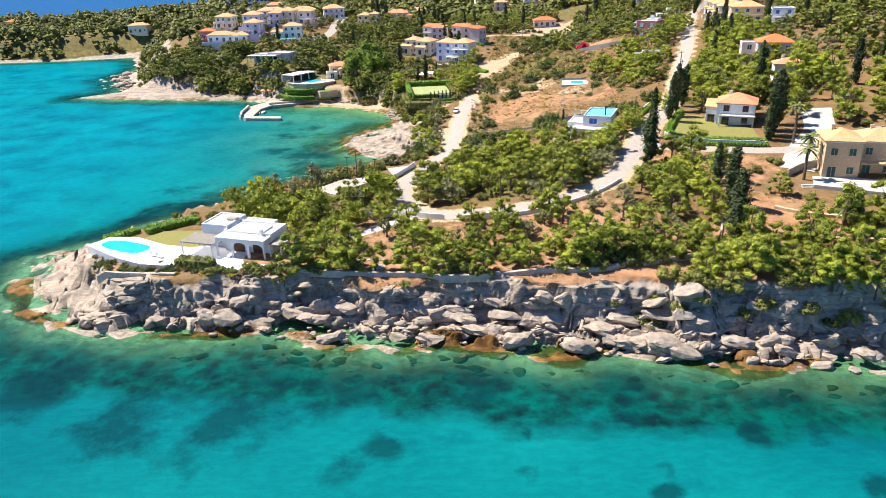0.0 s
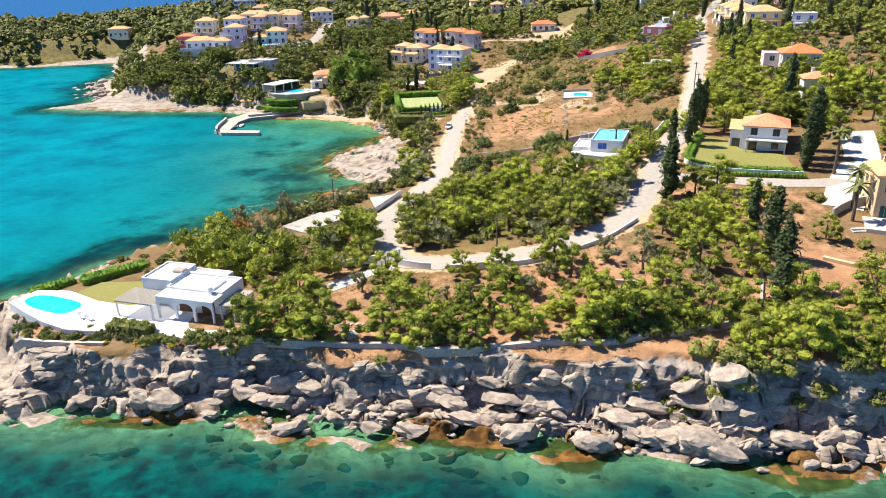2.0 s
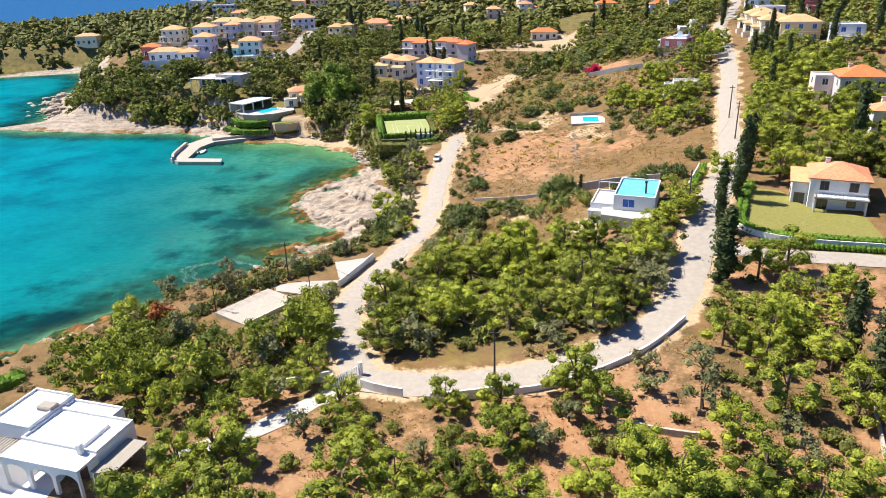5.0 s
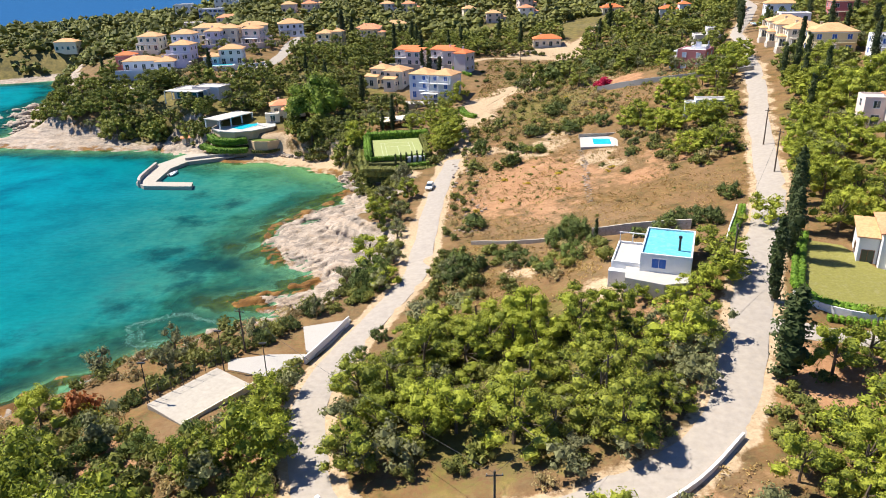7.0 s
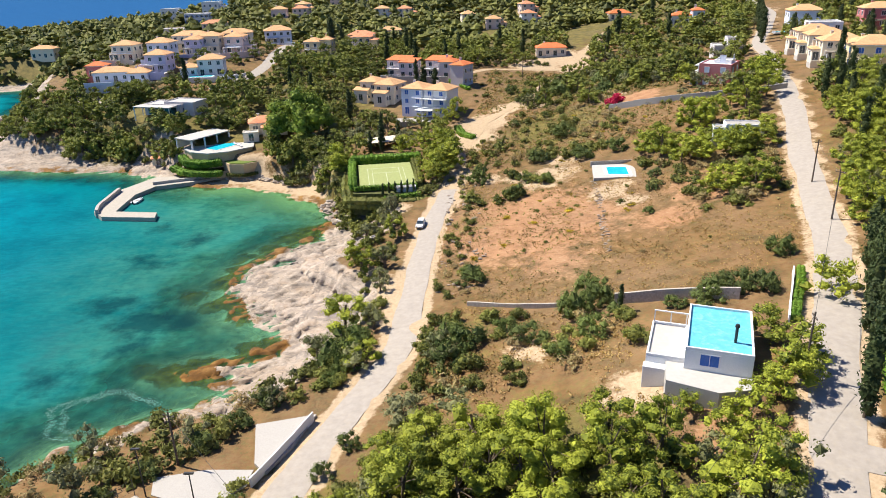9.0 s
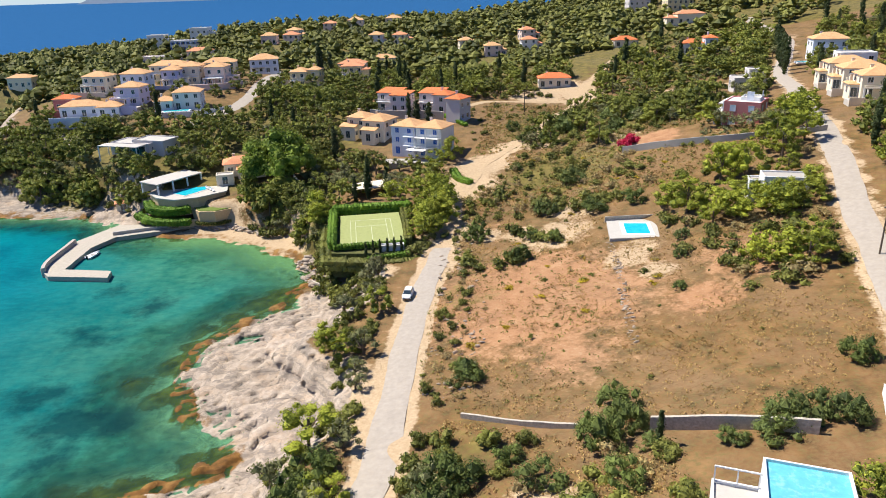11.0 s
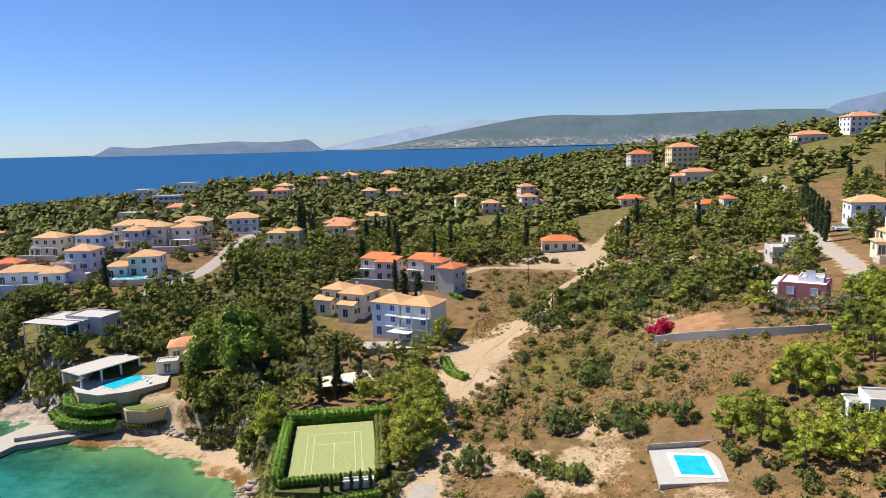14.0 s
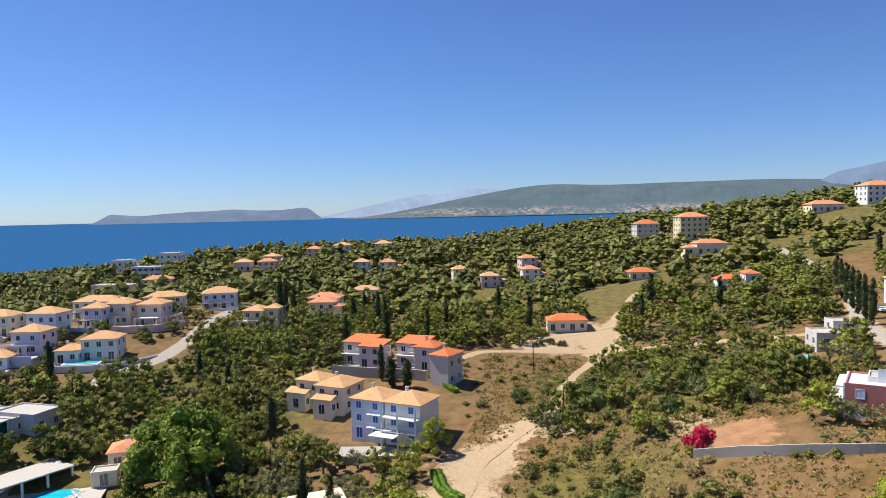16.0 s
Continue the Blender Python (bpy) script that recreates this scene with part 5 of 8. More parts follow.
house(-86.5, 345.5, 20, [(-2, -1.5, 2, 1.5, 0, 2.2, "hip")], "small boathouse with a clay-tiled roof", CREAM, TILE_OLD, WHITE, None, name="boathouse", skip="lr")
sheet("lawn", [(-74, 331), (-73, 336.5), (-68, 334), (-61, 330), (-60, 327), (-68, 327)], LAWN, "sloping green lawn above the sea wall", "lawn", lift=0.35)
sheet("lawn", [(-40, 336), (-30, 340), (-24, 336), (-30, 331)], LAWN, "shaded lawn under the great tree", "lawn", lift=0.25)

# long flat-roofed villa
fv = house(-86, 362, -19, [(-9, -2, 6, 6, 0, 3.4, "flat"), (-2, 0, 10, 8, 0, 4.0, "flat")], "long low villa with white flat roofs", GREY, PAVING, WHITE, None, z=15.2, skip="f")
canopy(fv, -10, -6.5, 5, -2, 3.2, PAVING, WHITE, slats=False, thick=0.3)
window(fv, -5, -2.01, 0.1, "f", 5, 2.6, WHITE)
window(fv, 2, -2.01, 0.1, "f", 5, 2.6, WHITE)

FOOTPRINTS.append((-86, 362, -19, -11, -7, 11, -2))
sheet("yard", [(-138, 400), (-118, 390), (-108, 386), (-112, 379), (-124, 381), (-140, 390)], ROADDUST, "pale gravel yard above the western gardens", "yard", lift=0.25)

# tennis court
court = thing("tennis_court", -6.1, 293, 10.35, 7, "grass-green artificial turf tennis court with pale lines", "court")
part("surface", block(-7.2, -11.2, -1.2, 7.2, 11.2, 0, 0.05), TURF, court)
for x0, y0, x1, y1 in ((-4.8, -11.1, -4.7, 6.5), (4.7, -11.1, 4.8, 6.5), (-3.65, -11.1, -3.55, 6.5), (3.55, -11.1, 3.65, 6.5), (-4.8, 6.4, 4.8, 6.55), (-3.6, 1.8, 3.6, 1.95), (-0.06, -8.0, 0.06, 1.85)):
    part("line", block(x0, y0, 0.0, x1, y1, 0.012, 0), LINE, court)
FOOTPRINTS.append((-6.1, 293, 7, -8, -12, 8, 12))
sheet("bank", [(-13.5, 279), (-16.5, 305), (-15, 310), (5, 310), (8, 300), (7, 280), (0, 277.5)], BANK, "planted bank that carries the court", "bank", z=9.6, thick=5.5)
house(-0.6, 280.0, 6, [(-2.6, -0.7, 2.6, 0.7, 0, 1.3, "flat")], "small white flat shed beside the court", WHITE, PAVING, name="shed", skip="flr", z=9.3)

# little pools and slabs
sheet("terrace", [(44.6, 277.6), (54.9, 277.9), (52.4, 266.2), (42.7, 266.0)], PAVING, "pale paved square round a small pool", "terrace", z=15.6, thick=2.4)
pool(49.3, 271.5, 15.62, -8, 4.6, 6.3, "small blue pool in a pale paved square", rim=WHITE, border=0.8)
wl = thing("slab", -26.3, 167.2, 8.6, 52, "bare pale concrete sports slab above the sea", "slab")
part("surface", block(-5.5, -4.0, -2.6, 5.5, 4.0, 0, 0.05), JETTY, wl)
part("kerb", block(-5.5, -4.2, -2.6, 5.5, -4.01, 0.5, 0.02), CREAM, wl)
FOOTPRINTS.append((-26.3, 167.2, 52, -7, -5.5, 7, 5.5))
sheet("terrace", [(-25, 175.2), (-18.5, 172), (-14.6, 176), (-14.5, 179), (-20, 179.5), (-26, 178.5)], CONCRETE, "pale dusty parking yard beside the slab", "yard", lift=0.12)
wall_along("garden_wall", [(-14, 175.8), (-11.5, 182), (-9, 188.5)], 1.2, 0.2, WHITE, "white boundary wall by the lane")
sheet("terrace", [(-16.5, 188.5), (-8.8, 189.6), (-10.4, 183.5), (-12.8, 178), (-14.6, 180)], CONCRETE, "pale grey flat roof deck behind a white wall", "terrace", lift=0.3, thick=0.8)

# ---- village houses ----
TWO = 6.2
V = "villas of the village"
house(-126, 431, -8, [(-5, -4, 5, 4, 0, TWO, "hip"), (-7, -3, -5, 1, 0, 2.8, "flat")], "two-storey pinkish villa with pale clay roof", CREAM, group=V)
house(-106, 412, -6, [(-4, -4, 5, 4, 0, 6.6, "hip"), (-6, -6, 2, -4, 0, 2.7, "flat")], "lilac plastered villa with pale clay roof", LILAC, group=V)
house(-109, 428, -6, [(-5.5, -4, 4.5, 4, 0, 7.0, "hip")], "pale blue villa with pale clay roof", BLUISH, group=V)
house(-98, 437, -6, [(-4, -3, 3, 4, 0, 6.4, "hip")], "small lilac tower house with clay roof", LILAC, group=V)
house(-104, 452, -4, [(-8, -4, 8, 4, 0, 6.0, "hip")], "long cream house with pale clay roof", CREAM, group=V)
a5 = house(-92.5, 443, -4, [(-4, -4, 4.5, 4, 0, 7.0, "hip"), (-5, -7, 1, -4, 0, 2.8, "flat")], "cream villa with arched upper windows", CREAM, group=V)
a6 = house(-82, 444, -4, [(-4.2, -4, 4.2, 4.5, 0, 7.0, "hip"), (4.2, -2, 8, 4, 0, 2.8, "flat")], "pink and cream villa above a tall retaining wall", PINK, group=V)
canopy(a6, -4, -7.5, 4, -4, 2.8, WHITE, WHITE, slats=False)
wall_along("garden_wall", [(-92, 429.5), (-84, 430.5), (-75, 434), (-71, 440)], 4.2, 0.5, PINK, "tall pink retaining wall of the villa terrace", level=24.0)
house(-84, 408, 6, [(-4.5, -3, 5.5, 5, 0, 6.0, "hip"), (-11, -5, -4.5, 2, 0, 3.4, "hip")], "white villa with pale clay roofs and curved glazing", WHITE)
pool(-86, 400.5, 22.6, 6, 9, 3.4, "teal pool on a white terrace", POOL_TEAL, WHITE)
wall_along("garden_wall", [(-93, 397), (-84, 396.5), (-78, 398), (-71, 405), (-68.5, 410)], 2.4, 0.4, WHITE, "white stepped boundary wall above the street", level=20.2)
house(-118, 405, 4, [(-11, -4, 3, 4, 0, 3.6, "hip"), (3, -6, 11, 2, 0, 3.2, "hip")], "low long white house with pale clay roofs", BLUISH, group=V)
house(-132, 414, 0, [(-4, -3, 4, 3, 0, 4.2, "hip")], "red house with clay roof", ROSE, TILE_RED, group=V)
house(-88, 470, 8, [(-7, -4, 7, 4, 0, 5.6, "hip")], "cream house with pale clay roof among trees", CREAM, group=V)
house(-72, 484, 12, [(-6, -5, 7, 5, 0, 6.2, "hip")], "bluish white house with a pale clay roof at the street end", BLUISH, group=V)
a14 = house(-46, 446, -10, [(-5, -4, 2, 4, 0, 6.2, "hip"), (2, -2, 7, 5, 0, 6.8, "hip")], "yellow villa with blue shutters and clay roof", YELLOW, shut=None, group=V)
balcony(a14, 2, 7, -2, 3.2)
house(-28, 470, -5, [(-5, -4, 5, 4, 0, 6.4, "hip"), (5, -5, 8, 0, 0, 5.0, "hip")], "ochre villa with pale clay roof", YELLOW, TILE_OLD, group=V)
house(-30, 492, -5, [(-7, -4, 6, 4, 0, 5.6, "hip")], "red-roofed house among pines", CREAM, TILE_OLD, group=V)
house(-18, 530, 0, [(-6, -4, 6, 4, 0, 5.0, "hip")], "cream house with pale clay roof among pines", CREAM, group=V)
house(-50, 700, 0, [(-6, -5, 6, 5, 0, 6.5, "hip")], "pink house on the far ridge", PINK, group=V)
house(-22, 710, 0, [(-6, -5, 6, 5, 0, 6.5, "hip")], "pink house on the far ridge", PINK, group=V)
house(-82, 612, 0, [(-5, -4, 5, 4, 0, 6, "hip")], "pink house with red roof", PINK, TILE_OLD, group=V)
house(-97, 616, 0, [(-5, -4, 5, 4, 0, 5, "hip")], "pink house with pale roof", PINK, group=V)
house(-180, 655, 0, [(-9, -6, 2, 6, 0, 8, "flat"), (2, -4, 8, 6, 0, 5, "flat")], "white cubic apartment house", WHITE, PAVING, name="apartment_house")
house(-150, 655, 0, [(-9, -6, 3, 6, 0, 8, "flat"), (3, -4, 10, 6, 0, 5, "flat")], "white cubic apartment house", WHITE, PAVING, name="apartment_house")
house(-148, 610, 5, [(-10, -5, 6, 5, 0, 6, "flat")], "white terraced apartment house with blue balconies", WHITE, PAVING, name="apartment_house", shut=BLUE_PAINT)
house(-125, 560, 5, [(-7, -4, 7, 4, 0, 6, "hip")], "pale pink apartment house", PINK, TILE_OLD)
house(-150, 570, 0, [(-12, -5, 9, 5, 0, 4, "flat")], "long low pink building", PINK, PAVING)
for k, (px, py) in enumerate(((-84, 636), (-66, 683), (-27.8, 618), (-12.7, 618), (43, 562), (65, 571), (29, 588), (68, 606))):
    house(px, py, 4 * k - 16, [(-5, -4, 4, 4, 0, 5.6, "hip"), (4, -2.5, 7.5, 3, 0, 3.2, "hip")], "cream house with clay roof in the far woods", (CREAM, PINK, WHITE)[k % 3], (TILE_PALE, TILE_OLD)[k % 2])
house(-230, 560, 0, [(-7, -4, 7, 4, 0, 5, "hip")], "house with orange roof in the far woods", CREAM)
house(-370, 640, 0, [(-5, -4, 5, 4, 0, 5, "hip")], "small pink house on the far point", PINK, TILE_RED)

# the houses in the middle of the slope
d1 = house(-2, 401, -22, [(-9, -4, -1, 4, 0, 6.2, "shed", PALE_ROSE, TILE_RED), (-2.5, -7, 4, 0, 0, 5.8, "shed", PALE_ROSE, TILE_RED)], "grey terraced house with red tiled mono-pitch roofs", GREY, TILE_RED, name="terraced_house")
d2 = house(11.5, 397.5, -22, [(-7, -4, 1, 4, 0, 6.2, "shed", PALE_ROSE, TILE_RED), (0, -8, 6, -1, 0, 6.2, "hip", PALE_ROSE, TILE_RED)], "grey terraced house with red tiled roofs", GREY, TILE_RED, name="terraced_house")
for h0, lo, hi in ((d1, -9, -2.5), (d2, -7, 0)):
    balcony(h0, lo, hi, -4, 0.1, 2.2)
    balcony(h0, lo, hi, -4, 3.2, 1.6)
house(17, 378.5, -33, [(-2.7, -3.5, 2.7, 3.5, 0, 7.4, "hip")], "slim grey tower house with a red tiled roof", GREY, TILE_RED, name="tower_house", skip="f")
wall_along("garden_wall", [(-14, 392), (-6, 388), (4, 384), (12, 380)], 2.5, 0.5, CONCRETE, "concrete terraces below the red-roofed houses")
yh = house(-12, 371, -26, [(-8, -2, -1, 5, 0, 6.4, "hip"), (-1, -4, 7, 5, 0, 6.0, "hip"), (0, -6.5, 5, -4, 0, 3.4, "shed"), (-9.5, -4, -4, -2, 0, 3.6, "shed")], "cream and yellow villa with stepped clay roofs and arches", CREAM, name="villa")
bl = house(4.5, 351, -27, [(-8, -3.5, 0.2, 5, 0, 8.4, "hip"), (0.6, -3.6, 9, 5, 0, 8.4, "hip", WHITE)], "three-storey pale blue apartment house with blue shutters", BLUISH, pane=BLUE_PAINT, name="apartment_house", skip="r")
for s in (2.9, 5.7):
    balcony(bl, 0.6, 9, -3.6, s, 2.0)
    balcony(bl, -3.5, 0.3, -3.5, s, 1.3, BLUISH)
for px in (0.75, 4.6, 8.85):
    part("pier", block(px - 0.15, -5.6, -1.5, px + 0.15, -5.3, 8.3, 0.02), WHITE, bl)
part("awning", block(-1, -8, 2.3, 5, -4.5, 2.45, 0.03), WHITE, bl)
sheet("terrace", [(-6, 341), (13, 340), (13, 346), (-6, 347)], CONCRETE, "paved front terrace of the blue house", "terrace", z=14.2, thick=2.5)
house(58.5, 440, -4, [(-6, -4, 7, 4, 0, 3.4, "hip")], "small unfinished house with a bright red roof", CREAM, TILE_RED)
tent = thing("sun_canopy", -8, 322, 10.6, 20, "cream fabric sun canopy on poles", "canopy")
bm = bmesh.new()
vs = [bm.verts.new(p) for p in ((-6, -3.5, 2.6), (6, -3.5, 2.4), (6, 3.5, 2.6), (-6, 3.5, 2.4), (0, 0, 3.4))]
for i in range(4):
    bm.faces.new((vs[i], vs[(i + 1) % 4], vs[4]))
bm.faces.new(vs[3::-1])
part("cloth", bm, CREAM, tent)
for px in (-5.8, 5.8):
    for py in (-3.3, 3.3):
        part("pole", tube(px, py, -0.5, 2.5, 0.05, 0.05), WHITE, tent)

# houses along the hill road
ph = house(86.6, 314.2, -34, [(-4, -4.5, 4.5, 5, 0, 5.9, "flat", ROSE, WHITE), (-6.4, -3.6, -4.3, 4.2, 0, 3.1, "flat", WHITE, PAVING), (-1.0, -1.0, 3.6, 4.0, 5.9, 0.7, "flat", WHITE, PAVING)], "rose house with white side terraces and flat white roof", WHITE, PAVING, skip="l", z=27.6, pane=BLUISH)
part("side_wall", block(-4.28, -4.5, -2.5, -4.01, 5, 6.2, 0.03), WHITE, ph)
for zz in (3.1, 5.4):
    part("ledge", block(-5.4, -4.2, zz, -4.3, 4.6, zz + 0.25, 0.03), WHITE, ph)
house(110, 366, -10, [(-6, -4, 3, 4, 0, 3.4, "flat", GREY, PAVING), (-1, 0, 5, 6, 0, 5.6, "flat", GREY, PAVING)], "grey and white flat-roofed house", GREY, PAVING)
pool(101, 360, 27.8, -10, 6, 3, "small teal pool in a paved yard", POOL_TEAL, PAVING)
house(124, 453, -10, [(-8, -3, 1, 4, 0, 4.2, "hip", WHITE, TILE_RED), (1, -5, 6, 3, 0, 6.4, "hip", BLUISH, TILE_RED)], "white and blue house with red tiled roof", WHITE, TILE_RED)
house(162, 606, 0, [(-8, -6, 8, 6, 0, 12, "hip")], "three-storey yellow block of flats with arcades", YELLOW, TILE_OLD, name="apartment_house")
house(146, 640, 0, [(-7, -6, 7, 6, 0, 9, "hip")], "grey glazed house with red roof", GREY, TILE_RED, name="apartment_house")
house(150, 552, 0, [(-6, -4, 9, 4, 0, 5, "hip"), (-12, -4, -6, 2, 0, 3, "hip")], "cream villa with several clay roofs", CREAM, TILE_OLD)
house(262, 594, 0, [(-9, -6, 9, 6, 0, 9, "hip")], "white two-storey villa on the hilltop", WHITE, TILE_OLD, name="villa")
house(233, 596, 0, [(-9, -5, 9, 5, 0, 4, "hip")], "house with clay roof on the hilltop", CREAM, TILE_OLD)
house(108, 520, 0, [(-6, -4, 6, 4, 0, 3, "hip")], "low house with red roof among trees", CREAM, TILE_RED)
h1 = house(122, 300, -14, [(-7, -4, 5, 5, 0, 6.0, "hip")], "yellow villa with blue windows", YELLOW, pane=BLUE_PAINT, group=V)
h2 = house(127, 282, -14, [(-4, -4, 4, 4, 0, 5.8, "flat")], "white cubic house with blue windows", WHITE, PAVING, pane=BLUE_PAINT, group=V)
for k, (px, py) in enumerate(((119, 317), (122, 331), (125, 344))):
    house(px + 3, py, -14, [(-6, -4, 5, 4, 0, 5.4, "hip"), (-8, -2, -6, 3, 0, 3, "hip")], "cream row villa with pale clay roof", CREAM, group=V)
house(150, 398, -14, [(-6, -4, 6, 5, 0, 6.6, "hip", BLUISH)], "pale blue villa with clay roof", BLUISH, group=V)
pool(141, 393, 33.6, -14, 7, 4, "pale pool beside blue villas", POOL_TEAL, WHITE)
house(160, 366, -14, [(-6, -4, 6, 4, 0, 6.4, "hip", ROSE)], "magenta house with clay roof", ROSE, group=V)
house(136, 356, -14, [(-5, -4, 5, 4, 0, 6.2, "flat", WHITE)], "white and blue cubic house", WHITE, PAVING, group=V)
house(101, 226, -16, [(-5, -4, 5, 5, 0, 6.4, "hip", GREY, TILE_RED), (-9, 2, 0, 8, 0, 5.6, "flat", PINK, PAVING)], "lilac-grey house with red roof among pines", GREY, TILE_RED)
house(97, 206, -16, [(-4, -3, 4, 3, 0, 4.2, "hip", WHITE, TILE_OLD)], "small white cottage with an orange tiled roof", WHITE, TILE_OLD)
house(76.5, 268, -14, [(-4.5, -2.5, 3.5, 2.5, 0, 3.0, "flat", WHITE, CONCRETE), (-7, -2, -4.5, 1.5, 0, 2.2, "flat", WHITE, CONCRETE)], "low white house half hidden by pines", WHITE, PAVING)

# gate, paths and small built things
wall_along("garden_wall", [(-17, 141.5), (-13, 142.5), (-10.6, 143)], 1.4, 0.25, WHITE, "white gate wall at the end of the drive")
wall_along("garden_wall", [(-6.6, 140.6), (-4, 138.6), (-1, 137.6)], 1.2, 0.25, WHITE, "white wall beside the gate")
gate = thing("gate", -8.6, 142.2, None, 40, "white double gate between two pillars", "gate")
for px in (-2.2, 2.2):
    part("pillar", block(px - 0.25, -0.25, -0.5, px + 0.25, 0.25, 2.1, 0.03), WHITE, gate)
for k, (x0, x1) in enumerate(((-1.9, -0.05), (0.05, 1.9))):
    leaf = part("gate_leaf", block(x0, -0.04, 0.15, x1, 0.04, 0.3, 0.01), WHITE, gate)
    for px in np.arange(x0, x1, 0.3):
        part("bar", block(px, -0.03, 0.3, px + 0.12, 0.03, 1.6, 0), WHITE, leaf)
wall_along("path_edge", [(50, 116), (56, 116.6), (62, 116.2), (70, 114), (80, 112), (90, 111)], 0.28, 0.7, SANDSTONE, "pale stone edging of the lower garden path")
wall_along("path_edge", [(62, 128.5), (66, 125), (71, 123), (78, 121)], 0.25, 0.9, SANDSTONE, "pale stone garden path")
wall_along("garden_wall", [(70.5, 143), (76, 147.5), (80, 147)], 1.3, 0.4, STONEWALL, "stone wall beside the yard")
wall_along("garden_wall", [(86, 158), (92, 160), (99, 160)], 1.0, 0.4, STONEWALL, "stone wall beside the yard")
for k in range(11):
    ob = part("stepping_stone", block(-0.3, -0.25, -0.1, 0.3, 0.25, 0.08, 0.05), PAVING, None)
    ob.matrix_world = pose(-17 + 0.95 * k, 121.6 - 0.08 * k, ground_at(-17 + 0.95 * k, 121.6) + 0.05, 0, 0, 11 * k)
    tagged(ob, "pale flat stepping stone in the red soil", "stone", "stepping stones")
ring = thing("fire_pit", -13.2, 118.5, None, 0, "round grey ash pit in the clearing", "fire pit")
bm = tube(0, 0, -0.1, 0.14, 1.5, 1.35, sides=18)
part("ash_bed", bm, CONCRETE, ring)
for k in range(3):
    lamp = thing("court_lamp", *((-33, 166.5), (-25.5, 175), (-18, 170))[k], None, 0, "slim dark floodlight pole beside the slab", "lamp", "court lamps")
    part("pole", tube(0, 0, -0.5, 6.5, 0.09, 0.06), DARK_METAL, lamp)
    part("lamp_head", block(-0.5, -0.15, 6.4, 0.5, 0.15, 6.6, 0.03), DARK_METAL, lamp)
fence = thing("fence", -26.3, 167.2, 8.6, 52, "grey wire fence along the slab", "fence")
for px in np.linspace(-5.4, 5.4, 7):
    part("post", tube(px, 3.9, 0, 2.2, 0.04, 0.04, sides=6), DARK_METAL, fence)
for zz in (0.7, 1.4, 2.1):
    part("wire", block(-5.4, 3.89, zz, 5.4, 3.91, zz + 0.03, 0), DARK_METAL, fence)


def lounger(x, y, z, yaw):
    l = thing("sun_lounger", x, y, z, yaw, "white sun lounger on the pool terrace", "lounger", "loungers")
    part("bed", block(-0.32, -0.95, 0.28, 0.32, 0.35, 0.36, 0.02), WHITE, l)
    part("backrest", block(-0.32, 0.0, 0.0, 0.32, 0.7, 0.07, 0.02), WHITE, l, at=pose(0, 0.35, 0.3, 40))
    for px in (-0.27, 0.27):
        for py in (-0.85, 0.3):
            part("leg", block(px - 0.03, py - 0.03, 0, px + 0.03, py + 0.03, 0.28, 0), WHITE, l)


for k, (x, y) in enumerate(((-55.5, 336), (-56.8, 337.4), (-58, 338.8), (-57, 126), (-55.4, 125.2))):
    lounger(x, y, 8.9 if y > 300 else 8.12, 30 + 7 * k)

# ---- plants ----
TREES = ("pine", "forest", "broad", "olive", "cypress")


def leaf_flakes(centres, radii, per, size, rng, squash=1.0, outward=0.62):
    """Small leaf clumps on the skin of round tufts."""
    out = []
    for c, r in zip(centres, radii):
        v = rng.normal(size=(per, 3))
        v /= np.linalg.norm(v, axis=1)[:, None]
        v[:, 2] = np.where(v[:, 2] < -0.35, -v[:, 2], v[:, 2])
        p = c + v * r * rng.uniform(0.66, 1.2, (per, 1)) * (1, 1, squash)
        n = v * outward + rng.normal(size=(per, 3)) * (1 - outward) * 0.9
        n /= np.linalg.norm(n, axis=1)[:, None]
        a = np.cross(n, rng.normal(size=(per, 3)))
        a /= np.linalg.norm(a, axis=1)[:, None]
        b = np.cross(n, a)
        s, t = size * rng.uniform(0.6, 1.3, (per, 1)), size * rng.uniform(0.45, 0.9, (per, 1))
        out.append(np.stack([p - a * s, p + a * s - b * t * 0.4, p + b * t * 1.3 + n * size * 0.2], 1))
    return np.concatenate(out)


def ball(level):
    """Corners and faces of a round lump: 8, 20 or 80 triangles."""
    bm = bmesh.new()
    if level == 0:
        vs = [bm.verts.new(p) for p in ((1, 0, 0), (0, 1, 0), (-1, 0, 0), (0, -1, 0), (0, 0, 1), (0, 0, -1))]
        for i in range(4):
            bm.faces.new((vs[i], vs[(i + 1) % 4], vs[4]))
            bm.faces.new((vs[(i + 1) % 4], vs[i], vs[5]))
    else:
        bmesh.ops.create_icosphere(bm, subdivisions=level, radius=1)
    bm.verts.index_update()
    v, f = np.array([v.co[:] for v in bm.verts]), np.array([[c.index for c in face.verts] for face in bm.faces])
    bm.free()
    return v, f


BALLS = [ball(k) for k in range(3)]


def leaf_lumps(centres, radii, rng, squash, level, share=0.8):
    """The close inner foliage of each tuft, an uneven lump."""
    out = []
    for c, r in zip(centres, radii):
        v, f = BALLS[max(level - 1, 0) if r < 0.72 and level == 2 else level]
        p = v * r * share * (1 + 0.17 * rng.normal(size=(len(v), 1))) * (1, 1, squash) + c
        out.append(p[f])
    return np.concatenate(out)


